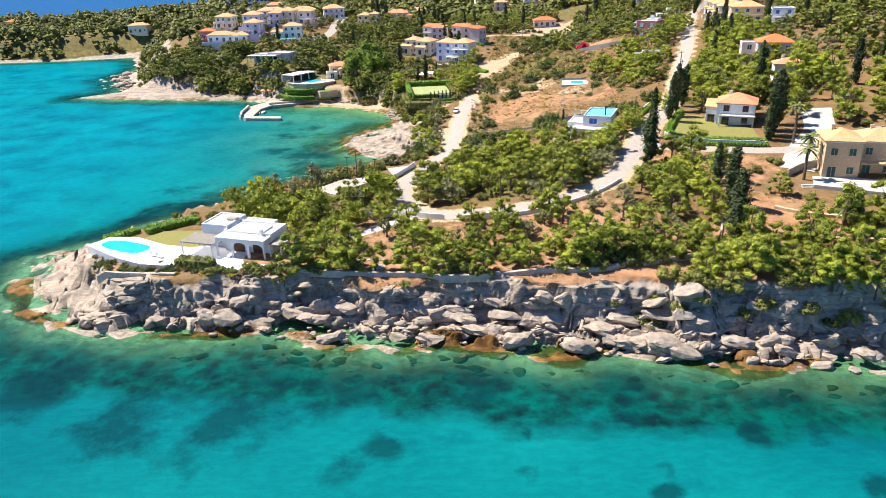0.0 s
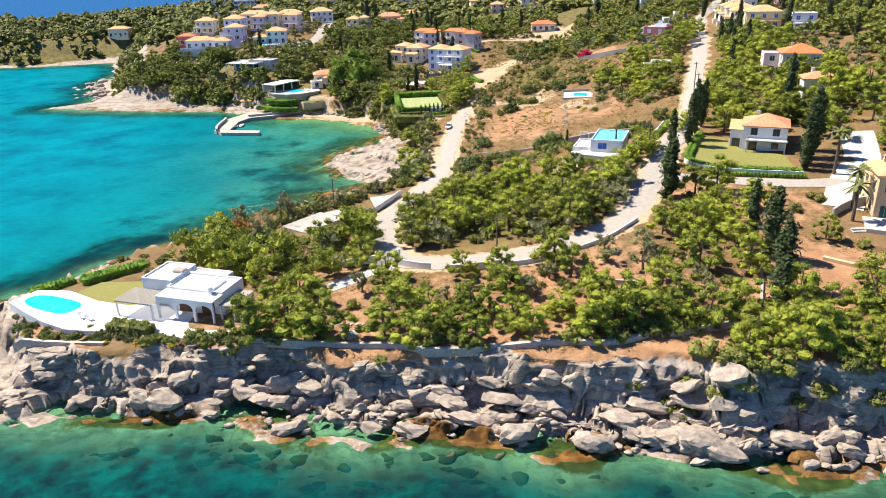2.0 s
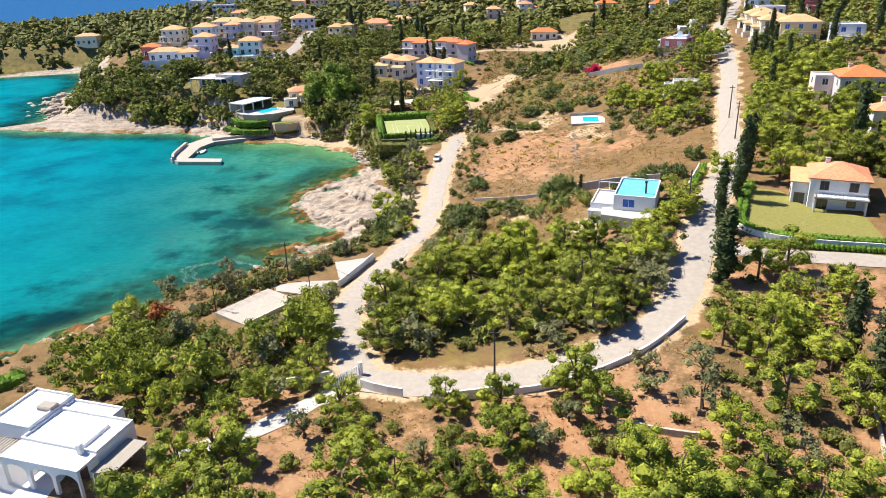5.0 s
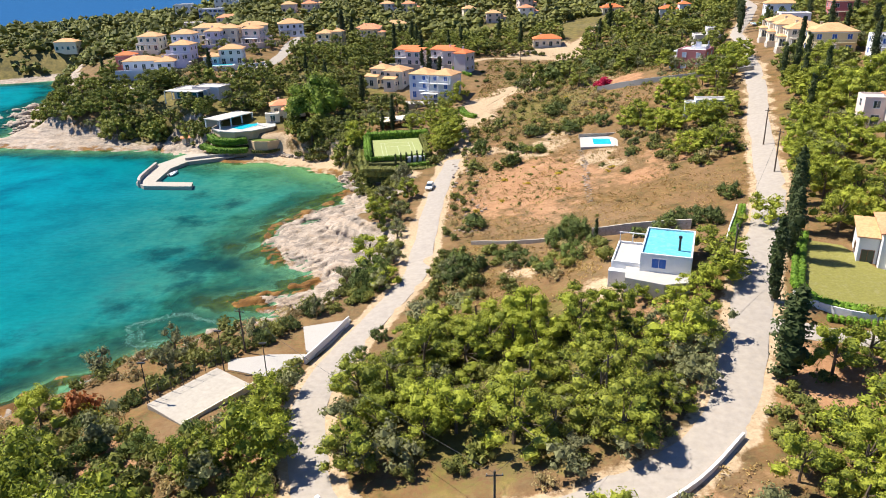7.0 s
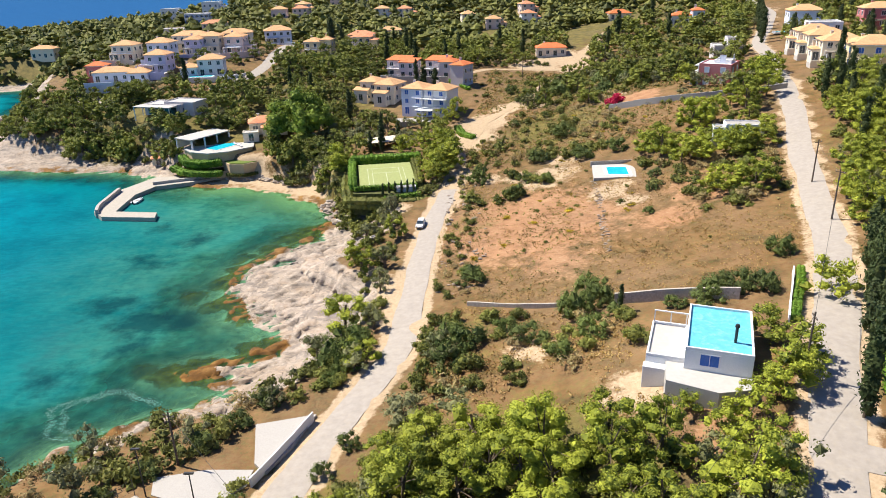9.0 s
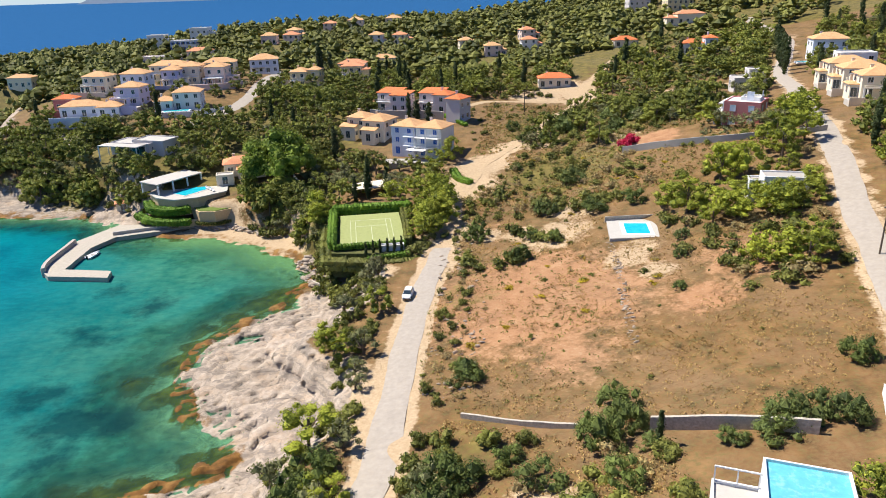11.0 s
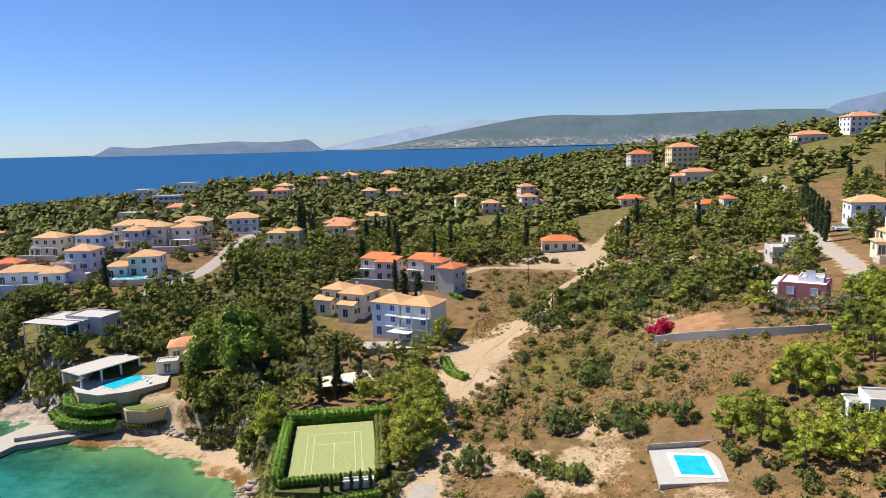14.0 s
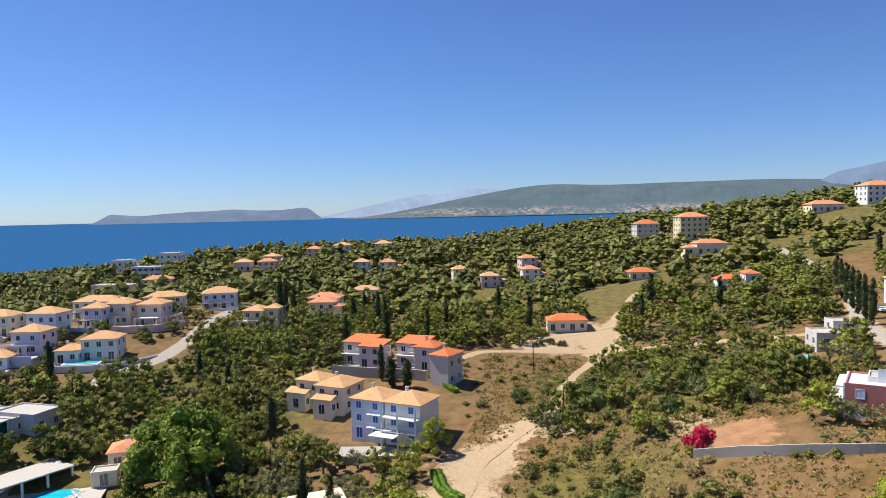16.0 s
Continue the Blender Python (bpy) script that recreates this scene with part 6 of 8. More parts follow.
def tufts(kind, rng):
    """Places and radii of the leaf tufts of one plant."""
    if kind in ("pine", "forest"):
        n, high, wide = rng.randint(25, 33), rng.uniform(4.3, 6.2), rng.uniform(2.3, 3.2)
        u, a = rng.uniform(0, 1, n), rng.uniform(0, 6.283, n)
        r = wide * np.sqrt(rng.uniform(0.04, 1, n)) * (1 - 0.75 * np.abs(u - 0.28) ** 1.5)
        c = np.c_[r * np.cos(a), r * np.sin(a), high * (0.13 + 0.76 * u) + 0.5 * (1 - r / wide)]
        return c, rng.uniform(0.5, 1.05, n) * (1.1 - 0.25 * u)
    if kind == "broad":
        n = 70
        v = rng.normal(size=(n, 3))
        v /= np.linalg.norm(v, axis=1)[:, None]
        v[:, 2] = np.abs(v[:, 2]) * 1.1 - 0.15
        return v * rng.uniform(0.6, 1, (n, 1)) * (5.5, 5.5, 5.0) + (0, 0, 3.6), rng.uniform(0.9, 1.6, n)
    if kind == "olive":
        n = rng.randint(10, 15)
        a, r = rng.uniform(0, 6.283, n), rng.uniform(0.2, 1.8, n)
        return np.c_[r * np.cos(a), r * np.sin(a), rng.uniform(0.8, 2.9, n)], rng.uniform(0.5, 0.9, n)
    if kind == "cypress":
        z = np.linspace(0.6, 8.6, 15)
        r = 0.95 * np.sin(np.clip((z + 1.2) / 10.4, 0, 1) * 3.05) ** 0.8
        return np.c_[rng.normal(0, 0.16, 15), rng.normal(0, 0.16, 15), z], np.maximum(r, 0.25)
    if kind == "lentisk":
        n = rng.randint(24, 32)
        a, r, u = rng.uniform(0, 6.283, n), np.sqrt(rng.uniform(0.0, 1, n)), rng.uniform(0, 1, n)
        return np.c_[0.8 * r * np.cos(a), 0.8 * r * np.sin(a), 0.12 + 0.75 * u * np.sqrt(1.02 - r * r)], rng.uniform(0.17, 0.34, n)
    n = rng.randint(8, 13)
    a, r = rng.uniform(0, 6.283, n), rng.uniform(0, 1.3, n)
    return np.c_[r * np.cos(a), r * np.sin(a), rng.uniform(0.2, 0.85, n) * (1.3 - 0.5 * r)], rng.uniform(0.4, 0.78, n)


# leaves: material, flakes on a tuft, their size, how flat the tufts are
LEAVES = {"forest": (FOREST_LEAF, 26, 0.2, 0.8), "pine": (PINE_LEAF, 78, 0.118, 0.74), "broad": (BROAD_LEAF, 90, 0.28, 0.9), "olive": (OLIVE_LEAF, 38, 0.15, 0.85), "cypress": (CYPRESS_LEAF, 60, 0.2, 1.35),
          "shrub": (SHRUB_LEAF, 52, 0.125, 0.85), "lentisk": (LENTISK_LEAF, 58, 0.04, 0.85), "dry": (DRY_LEAF, 26, 0.13, 0.8), "bloom": (BLOOM, 60, 0.2, 0.9), "gorse": (GORSE, 30, 0.16, 0.7), "reed": (REED, 60, 0.18, 1.0)}


def crown(kind, seed, share=1.0, grow=1.0, few=1):
    rng = np.random.RandomState(seed)
    c, r = tufts(kind if kind in TREES or kind == "lentisk" else "shrub", rng)
    c, r = c[::few], r[::few] * (1.0 + 0.22 * (few - 1))
    _, per, size, squash = LEAVES[kind]
    per = max(4, int(per * share))
    q = leaf_flakes(c, r, per, size * grow, rng, squash, 0.72)
    level = 2 if kind == "broad" else 1 if kind in ("pine", "shrub", "cypress") and share == 1 else 0
    return np.concatenate([q, leaf_lumps(c, r, rng, squash, level, 0.5 if kind in ("dry", "gorse") else 0.98 if few > 1 else 0.85 if kind == "forest" else 0.7)]), c


def trunk_mesh(kind, seed, centres):
    rng = np.random.RandomState(seed)
    bm = bmesh.new()
    top = {"pine": 3.6, "forest": 3.6, "broad": 4.0, "olive": 1.6, "cypress": 2.0}[kind]
    lean = rng.uniform(-0.35, 0.35, 2)
    width = {"pine": 0.2, "forest": 0.2, "broad": 0.5, "olive": 0.22, "cypress": 0.16}[kind]

    def limb(points, r0, r1):
        last = None
        for k, p in enumerate(points):
            r = r0 + (r1 - r0) * k / (len(points) - 1)
            ring = [bm.verts.new((p[0] + r * math.cos(a), p[1] + r * math.sin(a), p[2])) for a in (0, 1.257, 2.513, 3.77, 5.027)]
            if last:
                for i in range(5):
                    bm.faces.new((last[i], last[(i + 1) % 5], ring[(i + 1) % 5], ring[i]))
            last = ring

    stem = [(lean[0] * u * u, lean[1] * u * u, -0.5 + (top + 0.5) * u) for u in (0, 0.3, 0.65, 1)]
    limb(stem, width, width * 0.5)
    for c in centres[:: max(1, len(centres) // 6)]:
        if kind != "cypress":
            s = stem[2]
            limb([s, ((s[0] + c[0]) / 2, (s[1] + c[1]) / 2, s[2] * 0.45 + c[2] * 0.55), tuple(c)], width * 0.45, width * 0.15)
    m = bpy.data.meshes.new("trunk")
    bm.to_mesh(m)
    bm.free()
    m.materials.append(BARK)
    return m


PLANTS = {}
for kind, count in (("forest", 6), ("pine", 7), ("broad", 2), ("olive", 4), ("cypress", 4), ("shrub", 6), ("lentisk", 4), ("dry", 4), ("bloom", 2), ("gorse", 2), ("reed", 1)):
    PLANTS[kind] = []
    for k in range(count):
        q, centres = crown(kind, 100 + k)
        crown_mesh = quads("crown" if kind in TREES else "shrub", q, LEAVES[kind][0])
        PLANTS[kind].append((crown_mesh, trunk_mesh(kind, k, centres) if kind in TREES else None))

KINDS = {"forest": ("forest_pine", "dark green pine of the village wood", "tree", "pines of the wood"), "pine": ("pine_tree", "yellow-green pine with a broad uneven crown", "tree", "pines on the slope"), "broad": ("broadleaf_tree", "large dense dark green broadleaf tree", "tree", "great trees"),
         "olive": ("olive_tree", "silvery green olive tree", "tree", "olive trees"), "cypress": ("cypress", "slender dark green cypress", "tree", "cypresses"),
         "shrub": ("shrub", "rounded dark green evergreen shrub", "shrub", "shrubs"), "lentisk": ("lentisk_bush", "large rounded dark green lentisk bush in dry grass", "shrub", "lentisk bushes"), "dry": ("dry_shrub", "sparse brownish dry shrub", "shrub", "dry shrubs"),
         "bloom": ("bougainvillea", "magenta flowering bougainvillea bush", "shrub", "bougainvillea"), "gorse": ("yellow_shrub", "low yellow-flowering dry shrub", "shrub", "yellow shrubs"), "reed": ("rust_shrub", "clipped rust-coloured garden shrub", "shrub", "rust shrubs")}
PLANTED, SPARE = {k: 0 for k in KINDS}, {k: [] for k in KINDS}


def plant(kind, x, y, size=1.0, tall=1.0, seed=0, z=None, label=""):
    """One plant as a thing of its own; past 300 of a kind it joins the mass."""
    rng = np.random.RandomState(seed + int(abs(x) * 37 + abs(y) * 11) % 9973)
    z = ground_at(x, y) if z is None else z
    if PLANTED[kind] >= 300:
        SPARE[kind].append((x, y, z, size, tall, rng.randint(1000)))
        return None
    PLANTED[kind] += 1
    name, words, category, group = KINDS[kind]
    crown_mesh, stem = PLANTS[kind][rng.randint(len(PLANTS[kind]))]
    m = Matrix.LocRotScale((x, y, z - 0.05), Euler((0, 0, rng.uniform(0, 6.283))), (size, size, size * tall))
    if stem is None:
        ob = new(name, crown_mesh)
        ob.matrix_world = m
        return tagged(ob, label or words, category, group)
    ob = new(name)
    ob.matrix_world = m
    tagged(ob, label or words, category, group)
    for n, mesh in (("trunk", stem), ("crown", crown_mesh)):
        new(n, mesh).parent = ob
    return ob


def inside(poly, x, y):
    hit = np.zeros(np.shape(x), bool)
    for (ax, ay), (bx, by) in zip(poly, poly[1:] + poly[:1]):
        if ay != by:
            hit ^= ((ay > y) != (by > y)) & (x < ax + (y - ay) * (bx - ax) / (by - ay))
    return hit


def free_of(x, y, road=1.2, houses=True, clear=True):
    ok = np.ones(x.shape, bool)
    for q, w in ROADS:
        for k in range(0, len(q), 1):
            ok &= (x - q[k, 0]) ** 2 + (y - q[k, 1]) ** 2 > (w / 2 + road) ** 2
    for fx, fy, yaw, x0, y0, x1, y1 in FOOTPRINTS if houses else ():
        c, s = math.cos(radians(-yaw)), math.sin(radians(-yaw))
        u, v = (x - fx) * c - (y - fy) * s, (x - fx) * s + (y - fy) * c
        ok &= ~((u > x0 - 0.8) & (u < x1 + 0.8) & (v > y0 - 0.8) & (v < y1 + 0.8))
    for poly in CLEAR if clear else ():
        ok &= ~inside(poly, x, y)
    return ok


CLEAR = [[(-71, 126), (-62, 142), (-52, 147), (-48, 134), (-30, 133), (-30, 122), (-38, 118), (-56, 124)], [(53, 170), (57, 183), (61, 189), (67, 186), (68, 177), (75, 172), (76, 160), (66, 162), (55, 166)],
         [(70, 126), (98, 126), (98, 140), (72, 141)], [(-80, 326), (-42, 330), (-48, 340), (-55, 348), (-78, 347)], [(-20, 276), (6, 276), (8, 316), (-20, 316)], [(10, 322), (18, 340), (30, 342), (28, 326), (20, 314)],
         [(52, 424), (70, 424), (72, 440), (50, 440)], [(58, 312), (74, 306), (77, 318), (62, 326)], [(-44, 334), (-30, 334), (-30, 348), (-44, 348)], [(-38, 160), (-22, 184), (-14, 178), (-28, 156)], [(-20, 186), (-13, 180), (-8, 190), (-15, 193)],
         [(31, 171), (45, 170), (46, 182), (30, 186)], [(-97, 394), (-74, 394), (-76, 404), (-96, 406)], [(-92, 428), (-72, 432), (-74, 440), (-92, 438)], [(-10, 339), (15, 338), (15, 350), (-10, 350)],
         [(-18, 114), (-8, 114), (-8, 124), (-17, 124)], [(54, 116), (68, 113), (70, 128), (56, 133)]]


def scatter(outline, mix, gap, seed, near=3.0, size=(0.9, 1.45), want=1.0, up=0.7, clear=True):
    """Plants strewn over a stretch of land: mix gives kinds and shares; gap is the least distance."""
    rng = np.random.RandomState(seed)
    xs, ys = [p[0] for p in outline], [p[1] for p in outline]
    area = (max(xs) - min(xs)) * (max(ys) - min(ys))
    n = int(area / (gap * gap) * 2.2)
    x, y = rng.uniform(min(xs), max(xs), n), rng.uniform(min(ys), max(ys), n)
    ok = inside(outline, x, y) & free_of(x, y, 1.2, True, clear)
    x, y = x[ok], y[ok]
    z, d, rise, reach = land(x, y, True)
    ok = (d > near) & (rise > up)
    x, y, z = x[ok], y[ok], z[ok]
    cells, kinds, shares = {}, list(mix), np.cumsum(list(mix.values())) / sum(mix.values())
    for px, py, pz in zip(x, y, z):
        key = (int(px // gap), int(py // gap))
        if any((px - qx) ** 2 + (py - qy) ** 2 < gap * gap for i in (-1, 0, 1) for j in (-1, 0, 1) for qx, qy in cells.get((key[0] + i, key[1] + j), ())):
            continue
        if rng.rand() > want:
            continue
        cells.setdefault(key, []).append((px, py))
        kind = kinds[int(np.searchsorted(shares, rng.rand()))]
        plant(kind, px, py, rng.uniform(*size), rng.uniform(0.85, 1.15), z=pz)


# shrubs and pines that hang over the sea cliff
for k, (x, y, kind, size) in enumerate(((39, 105, "shrub", 1.9), (37, 107, "shrub", 1.7), (41, 106.5, "shrub", 1.8), (44, 109, "pine", 1.15), (49, 109, "pine", 1.2), (52, 107.5, "pine", 1.15), (54, 104.5, "pine", 1.05), (57, 102, "pine", 1.0), (60, 101.5, "pine", 1.1), (63, 103.5, "pine", 1.1), (53, 102, "shrub", 1.6), (58, 105, "pine", 1.0), (37, 102.5, "shrub", 1.3), (40, 102, "shrub", 1.2), (34, 106, "shrub", 1.0), (31, 105.5, "shrub", 1.3), (34, 104, "shrub", 1.2), (47, 102.5, "shrub", 1.5), (44, 103.5, "shrub", 1.6), (50, 101.5, "shrub", 1.5), (56, 100, "shrub", 1.6), (61, 99.5, "shrub", 1.5), (48, 105, "pine", 1.0), (27, 106.4, "shrub", 0.9), (66, 100, "pine", 1.0), (-8, 111.5, "shrub", 0.8), (-30, 115.5, "shrub", 1.2), (-43, 117, "shrub", 1.1),
                                          (-28, 118, "shrub", 1.5), (-32, 118, "shrub", 1.4), (-36, 118.6, "shrub", 1.2), (-25, 117.6, "shrub", 1.3), (19, 112.6, "shrub", 1.5), (22.5, 112.8, "pine", 0.95), (26, 113.5, "shrub", 1.6), (30, 114, "shrub", 1.7), (34, 113.4, "shrub", 1.5), (14, 114.5, "pine", 0.9), (3, 114, "shrub", 1.6), (0, 114.2, "shrub", 1.5), (-3, 115.5, "shrub", 1.4), (6, 121, "pine", 1.1), (11, 125, "pine", 1.1), (22, 130, "pine", 1.1), (25, 121, "pine", 1.05), (-17, 117.5, "shrub", 1.4), (-13.5, 117.2, "pine", 0.9), (-19, 119, "pine", 1.0), (-22, 128, "pine", 1.15), (-25, 125, "pine", 1.1), (-21, 121, "shrub", 1.6))):
    plant(kind, x, y, size, 1.0, k)
scatter([(-30, 114), (-2, 113), (20, 111), (44, 114), (52, 128), (40, 142), (18, 134), (-5, 136), (-20, 138), (-30, 134)], {"pine": 5, "shrub": 4, "olive": 2}, 4.3, 2, near=7, size=(0.85, 1.3), want=0.85)
scatter([(-31, 118), (-22, 116.2), (-11, 115.5), (-11, 121), (-22, 124), (-30, 122)], {"shrub": 5, "pine": 3}, 2.5, 41, near=3, up=0.5)
scatter([(-3, 113.5), (6, 112.3), (8, 116), (0, 119)], {"shrub": 5, "pine": 1}, 2.2, 42, near=3, up=0.5)
scatter([(21, 112), (30, 112.5), (40, 111), (42, 116), (22, 118)], {"shrub": 5, "pine": 2}, 2.5, 43, near=3, up=0.5)
scatter([(-46, 119.5), (-34, 118.5), (-28, 120), (-30, 116), (-46, 117)], {"shrub": 5, "dry": 1}, 2.0, 44, near=2, up=0.4, size=(0.7, 1.1))
scatter([(-66, 122), (-50, 119), (-50, 121.5), (-64, 125.5)], {"shrub": 4, "dry": 2}, 1.9, 45, near=2, up=0.2, size=(0.5, 0.9))
scatter([(-62, 142), (-48, 141), (-42, 150), (-52, 158), (-64, 156)], {"shrub": 5, "dry": 2}, 2.8, 46, near=2, up=0.4, size=(0.6, 1.2))

scatter([(-6, 147), (24, 147), (36, 155), (39, 166), (31, 171), (20, 177), (2, 182), (-5, 170), (-7, 155)], {"pine": 7, "shrub": 4, "olive": 1}, 3.1, 1)
scatter([(-28, 140), (-12, 143), (-14, 156), (-28, 160), (-40, 168), (-48, 160), (-44, 148)], {"shrub": 7, "pine": 1, "dry": 3}, 2.1, 3, size=(0.8, 1.3))
scatter([(38, 107), (44, 101.5), (56, 100), (72, 97), (110, 95), (112, 122), (70, 124), (54, 128), (46, 114)], {"pine": 6, "shrub": 4}, 3.6, 4, near=4, up=0.15)
scatter([(44, 134), (56, 134), (58, 150), (68, 156), (52, 162), (40, 148)], {"pine": 6, "cypress": 0.4, "shrub": 5, "olive": 1}, 3.3, 5)
scatter([(56, 130), (72, 130), (72, 154), (58, 148)], {"pine": 2, "shrub": 2, "olive": 2}, 5.2, 57, size=(0.8, 1.2))
scatter([(98, 120), (190, 100), (190, 200), (84, 196), (80, 184), (98, 160)], {"pine": 5, "olive": 2, "shrub": 3, "cypress": 0.35}, 4.6, 6)
scatter([(3, 192), (22, 187), (33, 188), (34, 200), (10, 213), (4, 218)], {"shrub": 7, "pine": 1, "dry": 2}, 3.4, 7, want=0.75, size=(1.0, 1.8))
scatter([(-6, 196), (-2, 208), (-3, 240), (-1, 262), (-4, 278), (-16, 280), (-14, 268), (-8, 262), (-9, 240), (-10, 222), (-16, 205), (-10, 198)], {"shrub": 7, "olive": 2, "pine": 1}, 2.3, 8, near=0, up=0.4)
scatter([(6, 222), (14, 220), (38, 212), (70, 220), (72, 250), (46, 284), (12, 284), (7, 250)], {"dry": 4, "shrub": 2}, 4.2, 9, size=(0.2, 0.5), want=0.45)
scatter([(6, 222), (13, 218), (15, 250), (16, 286), (11, 290), (8, 262)], {"dry": 3, "shrub": 5}, 2.2, 10, size=(0.4, 1.0), want=0.85)
scatter([(55, 232), (72, 236), (84, 274), (92, 294), (62, 290), (55, 276), (57, 258)], {"pine": 3, "shrub": 6, "dry": 4}, 3.4, 11)
scatter([(66, 186), (84, 184), (106, 196), (112, 260), (116, 290), (104, 296), (84, 240), (72, 210)], {"pine": 5, "shrub": 5, "olive": 2, "cypress": 0.6}, 2.9, 12, size=(1.0, 1.5))
scatter([(16, 292), (44, 290), (58, 290), (62, 312), (50, 330), (34, 336), (22, 318), (14, 304)], {"shrub": 7, "dry": 4}, 2.8, 13, size=(0.5, 1.5))
scatter([(30, 344), (52, 330), (80, 322), (100, 330), (116, 372), (92, 398), (68, 408), (56, 386)], {"shrub": 7, "dry": 2, "olive": 1, "forest": 2}, 2.9, 14)
scatter([(20, 352), (36, 356), (50, 388), (58, 412), (30, 412), (22, 396)], {"shrub": 4, "dry": 4, "forest": 1}, 4.4, 15, size=(0.5, 1.15))
scatter([(-38, 318), (-20, 316), (8, 316), (12, 340), (-8, 346), (-20, 356), (-40, 352), (-44, 340)], {"olive": 4, "forest": 4, "cypress": 0.4, "shrub": 3}, 3.6, 16)
scatter([(-20, 278), (-10, 274), (0, 278), (9, 280), (12, 312), (5, 316), (4, 279), (-17, 279), (-20, 312), (-26, 316), (-26, 300), (-20, 290)], {"pine": 4, "shrub": 5, "olive": 1}, 2.6, 17, near=0, up=0.2)
scatter([(-74, 352), (-40, 352), (-18, 364), (-16, 392), (-40, 428), (-62, 410), (-66, 394), (-80, 384), (-76, 370)], {"forest": 8, "shrub": 3, "cypress": 0.4, "olive": 1}, 3.8, 18)
scatter([(-110, 344), (-80, 340), (-78, 352), (-100, 356), (-108, 372), (-100, 392), (-130, 398), (-170, 400), (-160, 376), (-120, 356)], {"shrub": 5, "forest": 5, "olive": 1}, 2.9, 19, near=6, up=0.0, clear=False)
scatter([(-140, 400), (-90, 396), (-70, 430), (-66, 470), (-140, 476)], {"forest": 5, "shrub": 5, "olive": 2, "cypress": 0.5}, 4.2, 20, size=(0.7, 1.2))
scatter([(-60, 412), (-20, 396), (20, 404), (24, 420), (60, 424), (70, 470), (-10, 480), (-58, 470)], {"shrub": 7, "forest": 4, "dry": 1, "cypress": 0.35}, 3.2, 21)
scatter([(66, 420), (84, 412), (122, 392), (150, 430), (158, 480), (100, 480), (84, 456)], {"forest": 5, "shrub": 7, "olive": 2, "cypress": 0.35}, 3.3, 22)
scatter([(100, 290), (108, 300), (130, 370), (190, 480), (230, 470), (220, 300), (190, 200), (120, 200)], {"forest": 5, "shrub": 6, "olive": 2, "cypress": 1.2}, 3.8, 23)

scatter([(-46, 172), (-30, 176), (-22, 184), (-16, 194), (-24, 202), (-38, 192), (-50, 180)], {"shrub": 7, "dry": 2, "olive": 2}, 2.5, 47, near=9, up=0.3, size=(0.8, 1.6))
scatter([(-30, 150), (-36, 162), (-44, 172), (-54, 170), (-50, 158)], {"shrub": 5, "dry": 3}, 2.6, 48, near=9, up=0.3, size=(0.7, 1.2))
scatter([(-20, 192), (-12, 192), (-7, 200), (-8, 210), (-16, 206)], {"shrub": 6, "olive": 2}, 2.2, 49, near=2, up=0.2)
scatter([(-80, 326), (-70, 332), (-74, 338), (-76, 350), (-90, 352), (-92, 344)], {"shrub": 5, "forest": 3}, 2.8, 50, near=3, up=0.05)
scatter([(-52, 331), (-44, 331), (-36, 325), (-32, 332), (-44, 342), (-52, 338)], {"shrub": 5, "forest": 3, "olive": 2}, 2.6, 51, near=3, up=0.0)
scatter([(-40, 322), (-33, 314), (-27, 303), (-19, 300), (-16, 314), (-30, 332), (-40, 330)], {"shrub": 6, "forest": 2, "olive": 1}, 2.4, 53, near=4, up=0.0)
scatter([(-26, 296), (-20, 284), (-15, 279), (-13, 284), (-15, 300), (-20, 304)], {"shrub": 7, "pine": 1}, 2.2, 54, near=3.5, up=0.0)

scatter([(-20, 158), (-13, 158), (-13, 176), (-17, 176)], {"shrub": 5, "dry": 1}, 2.2, 52, near=2, up=0.3)

scatter([(-5, 149), (24, 149), (35, 156), (40, 167), (33, 173), (22, 179), (3, 184), (-4, 170)], {"shrub": 6, "olive": 1}, 2.9, 55, size=(0.8, 1.5))
for k in range(7):
    plant("cypress", 127 + 6.0 * k * 0.5, 380 + 8.0 * k, 1.25, 1.1, k)
for k in range(6):
    plant("cypress", -6.0 + 1.5 * k, 278.4 + 0.16 * k, 0.4, 1.2, k)
scatter([(64, 306), (74, 302), (88, 300), (90, 303), (76, 306), (66, 312)], {"shrub": 5, "olive": 2}, 1.9, 56, size=(0.6, 1.0))

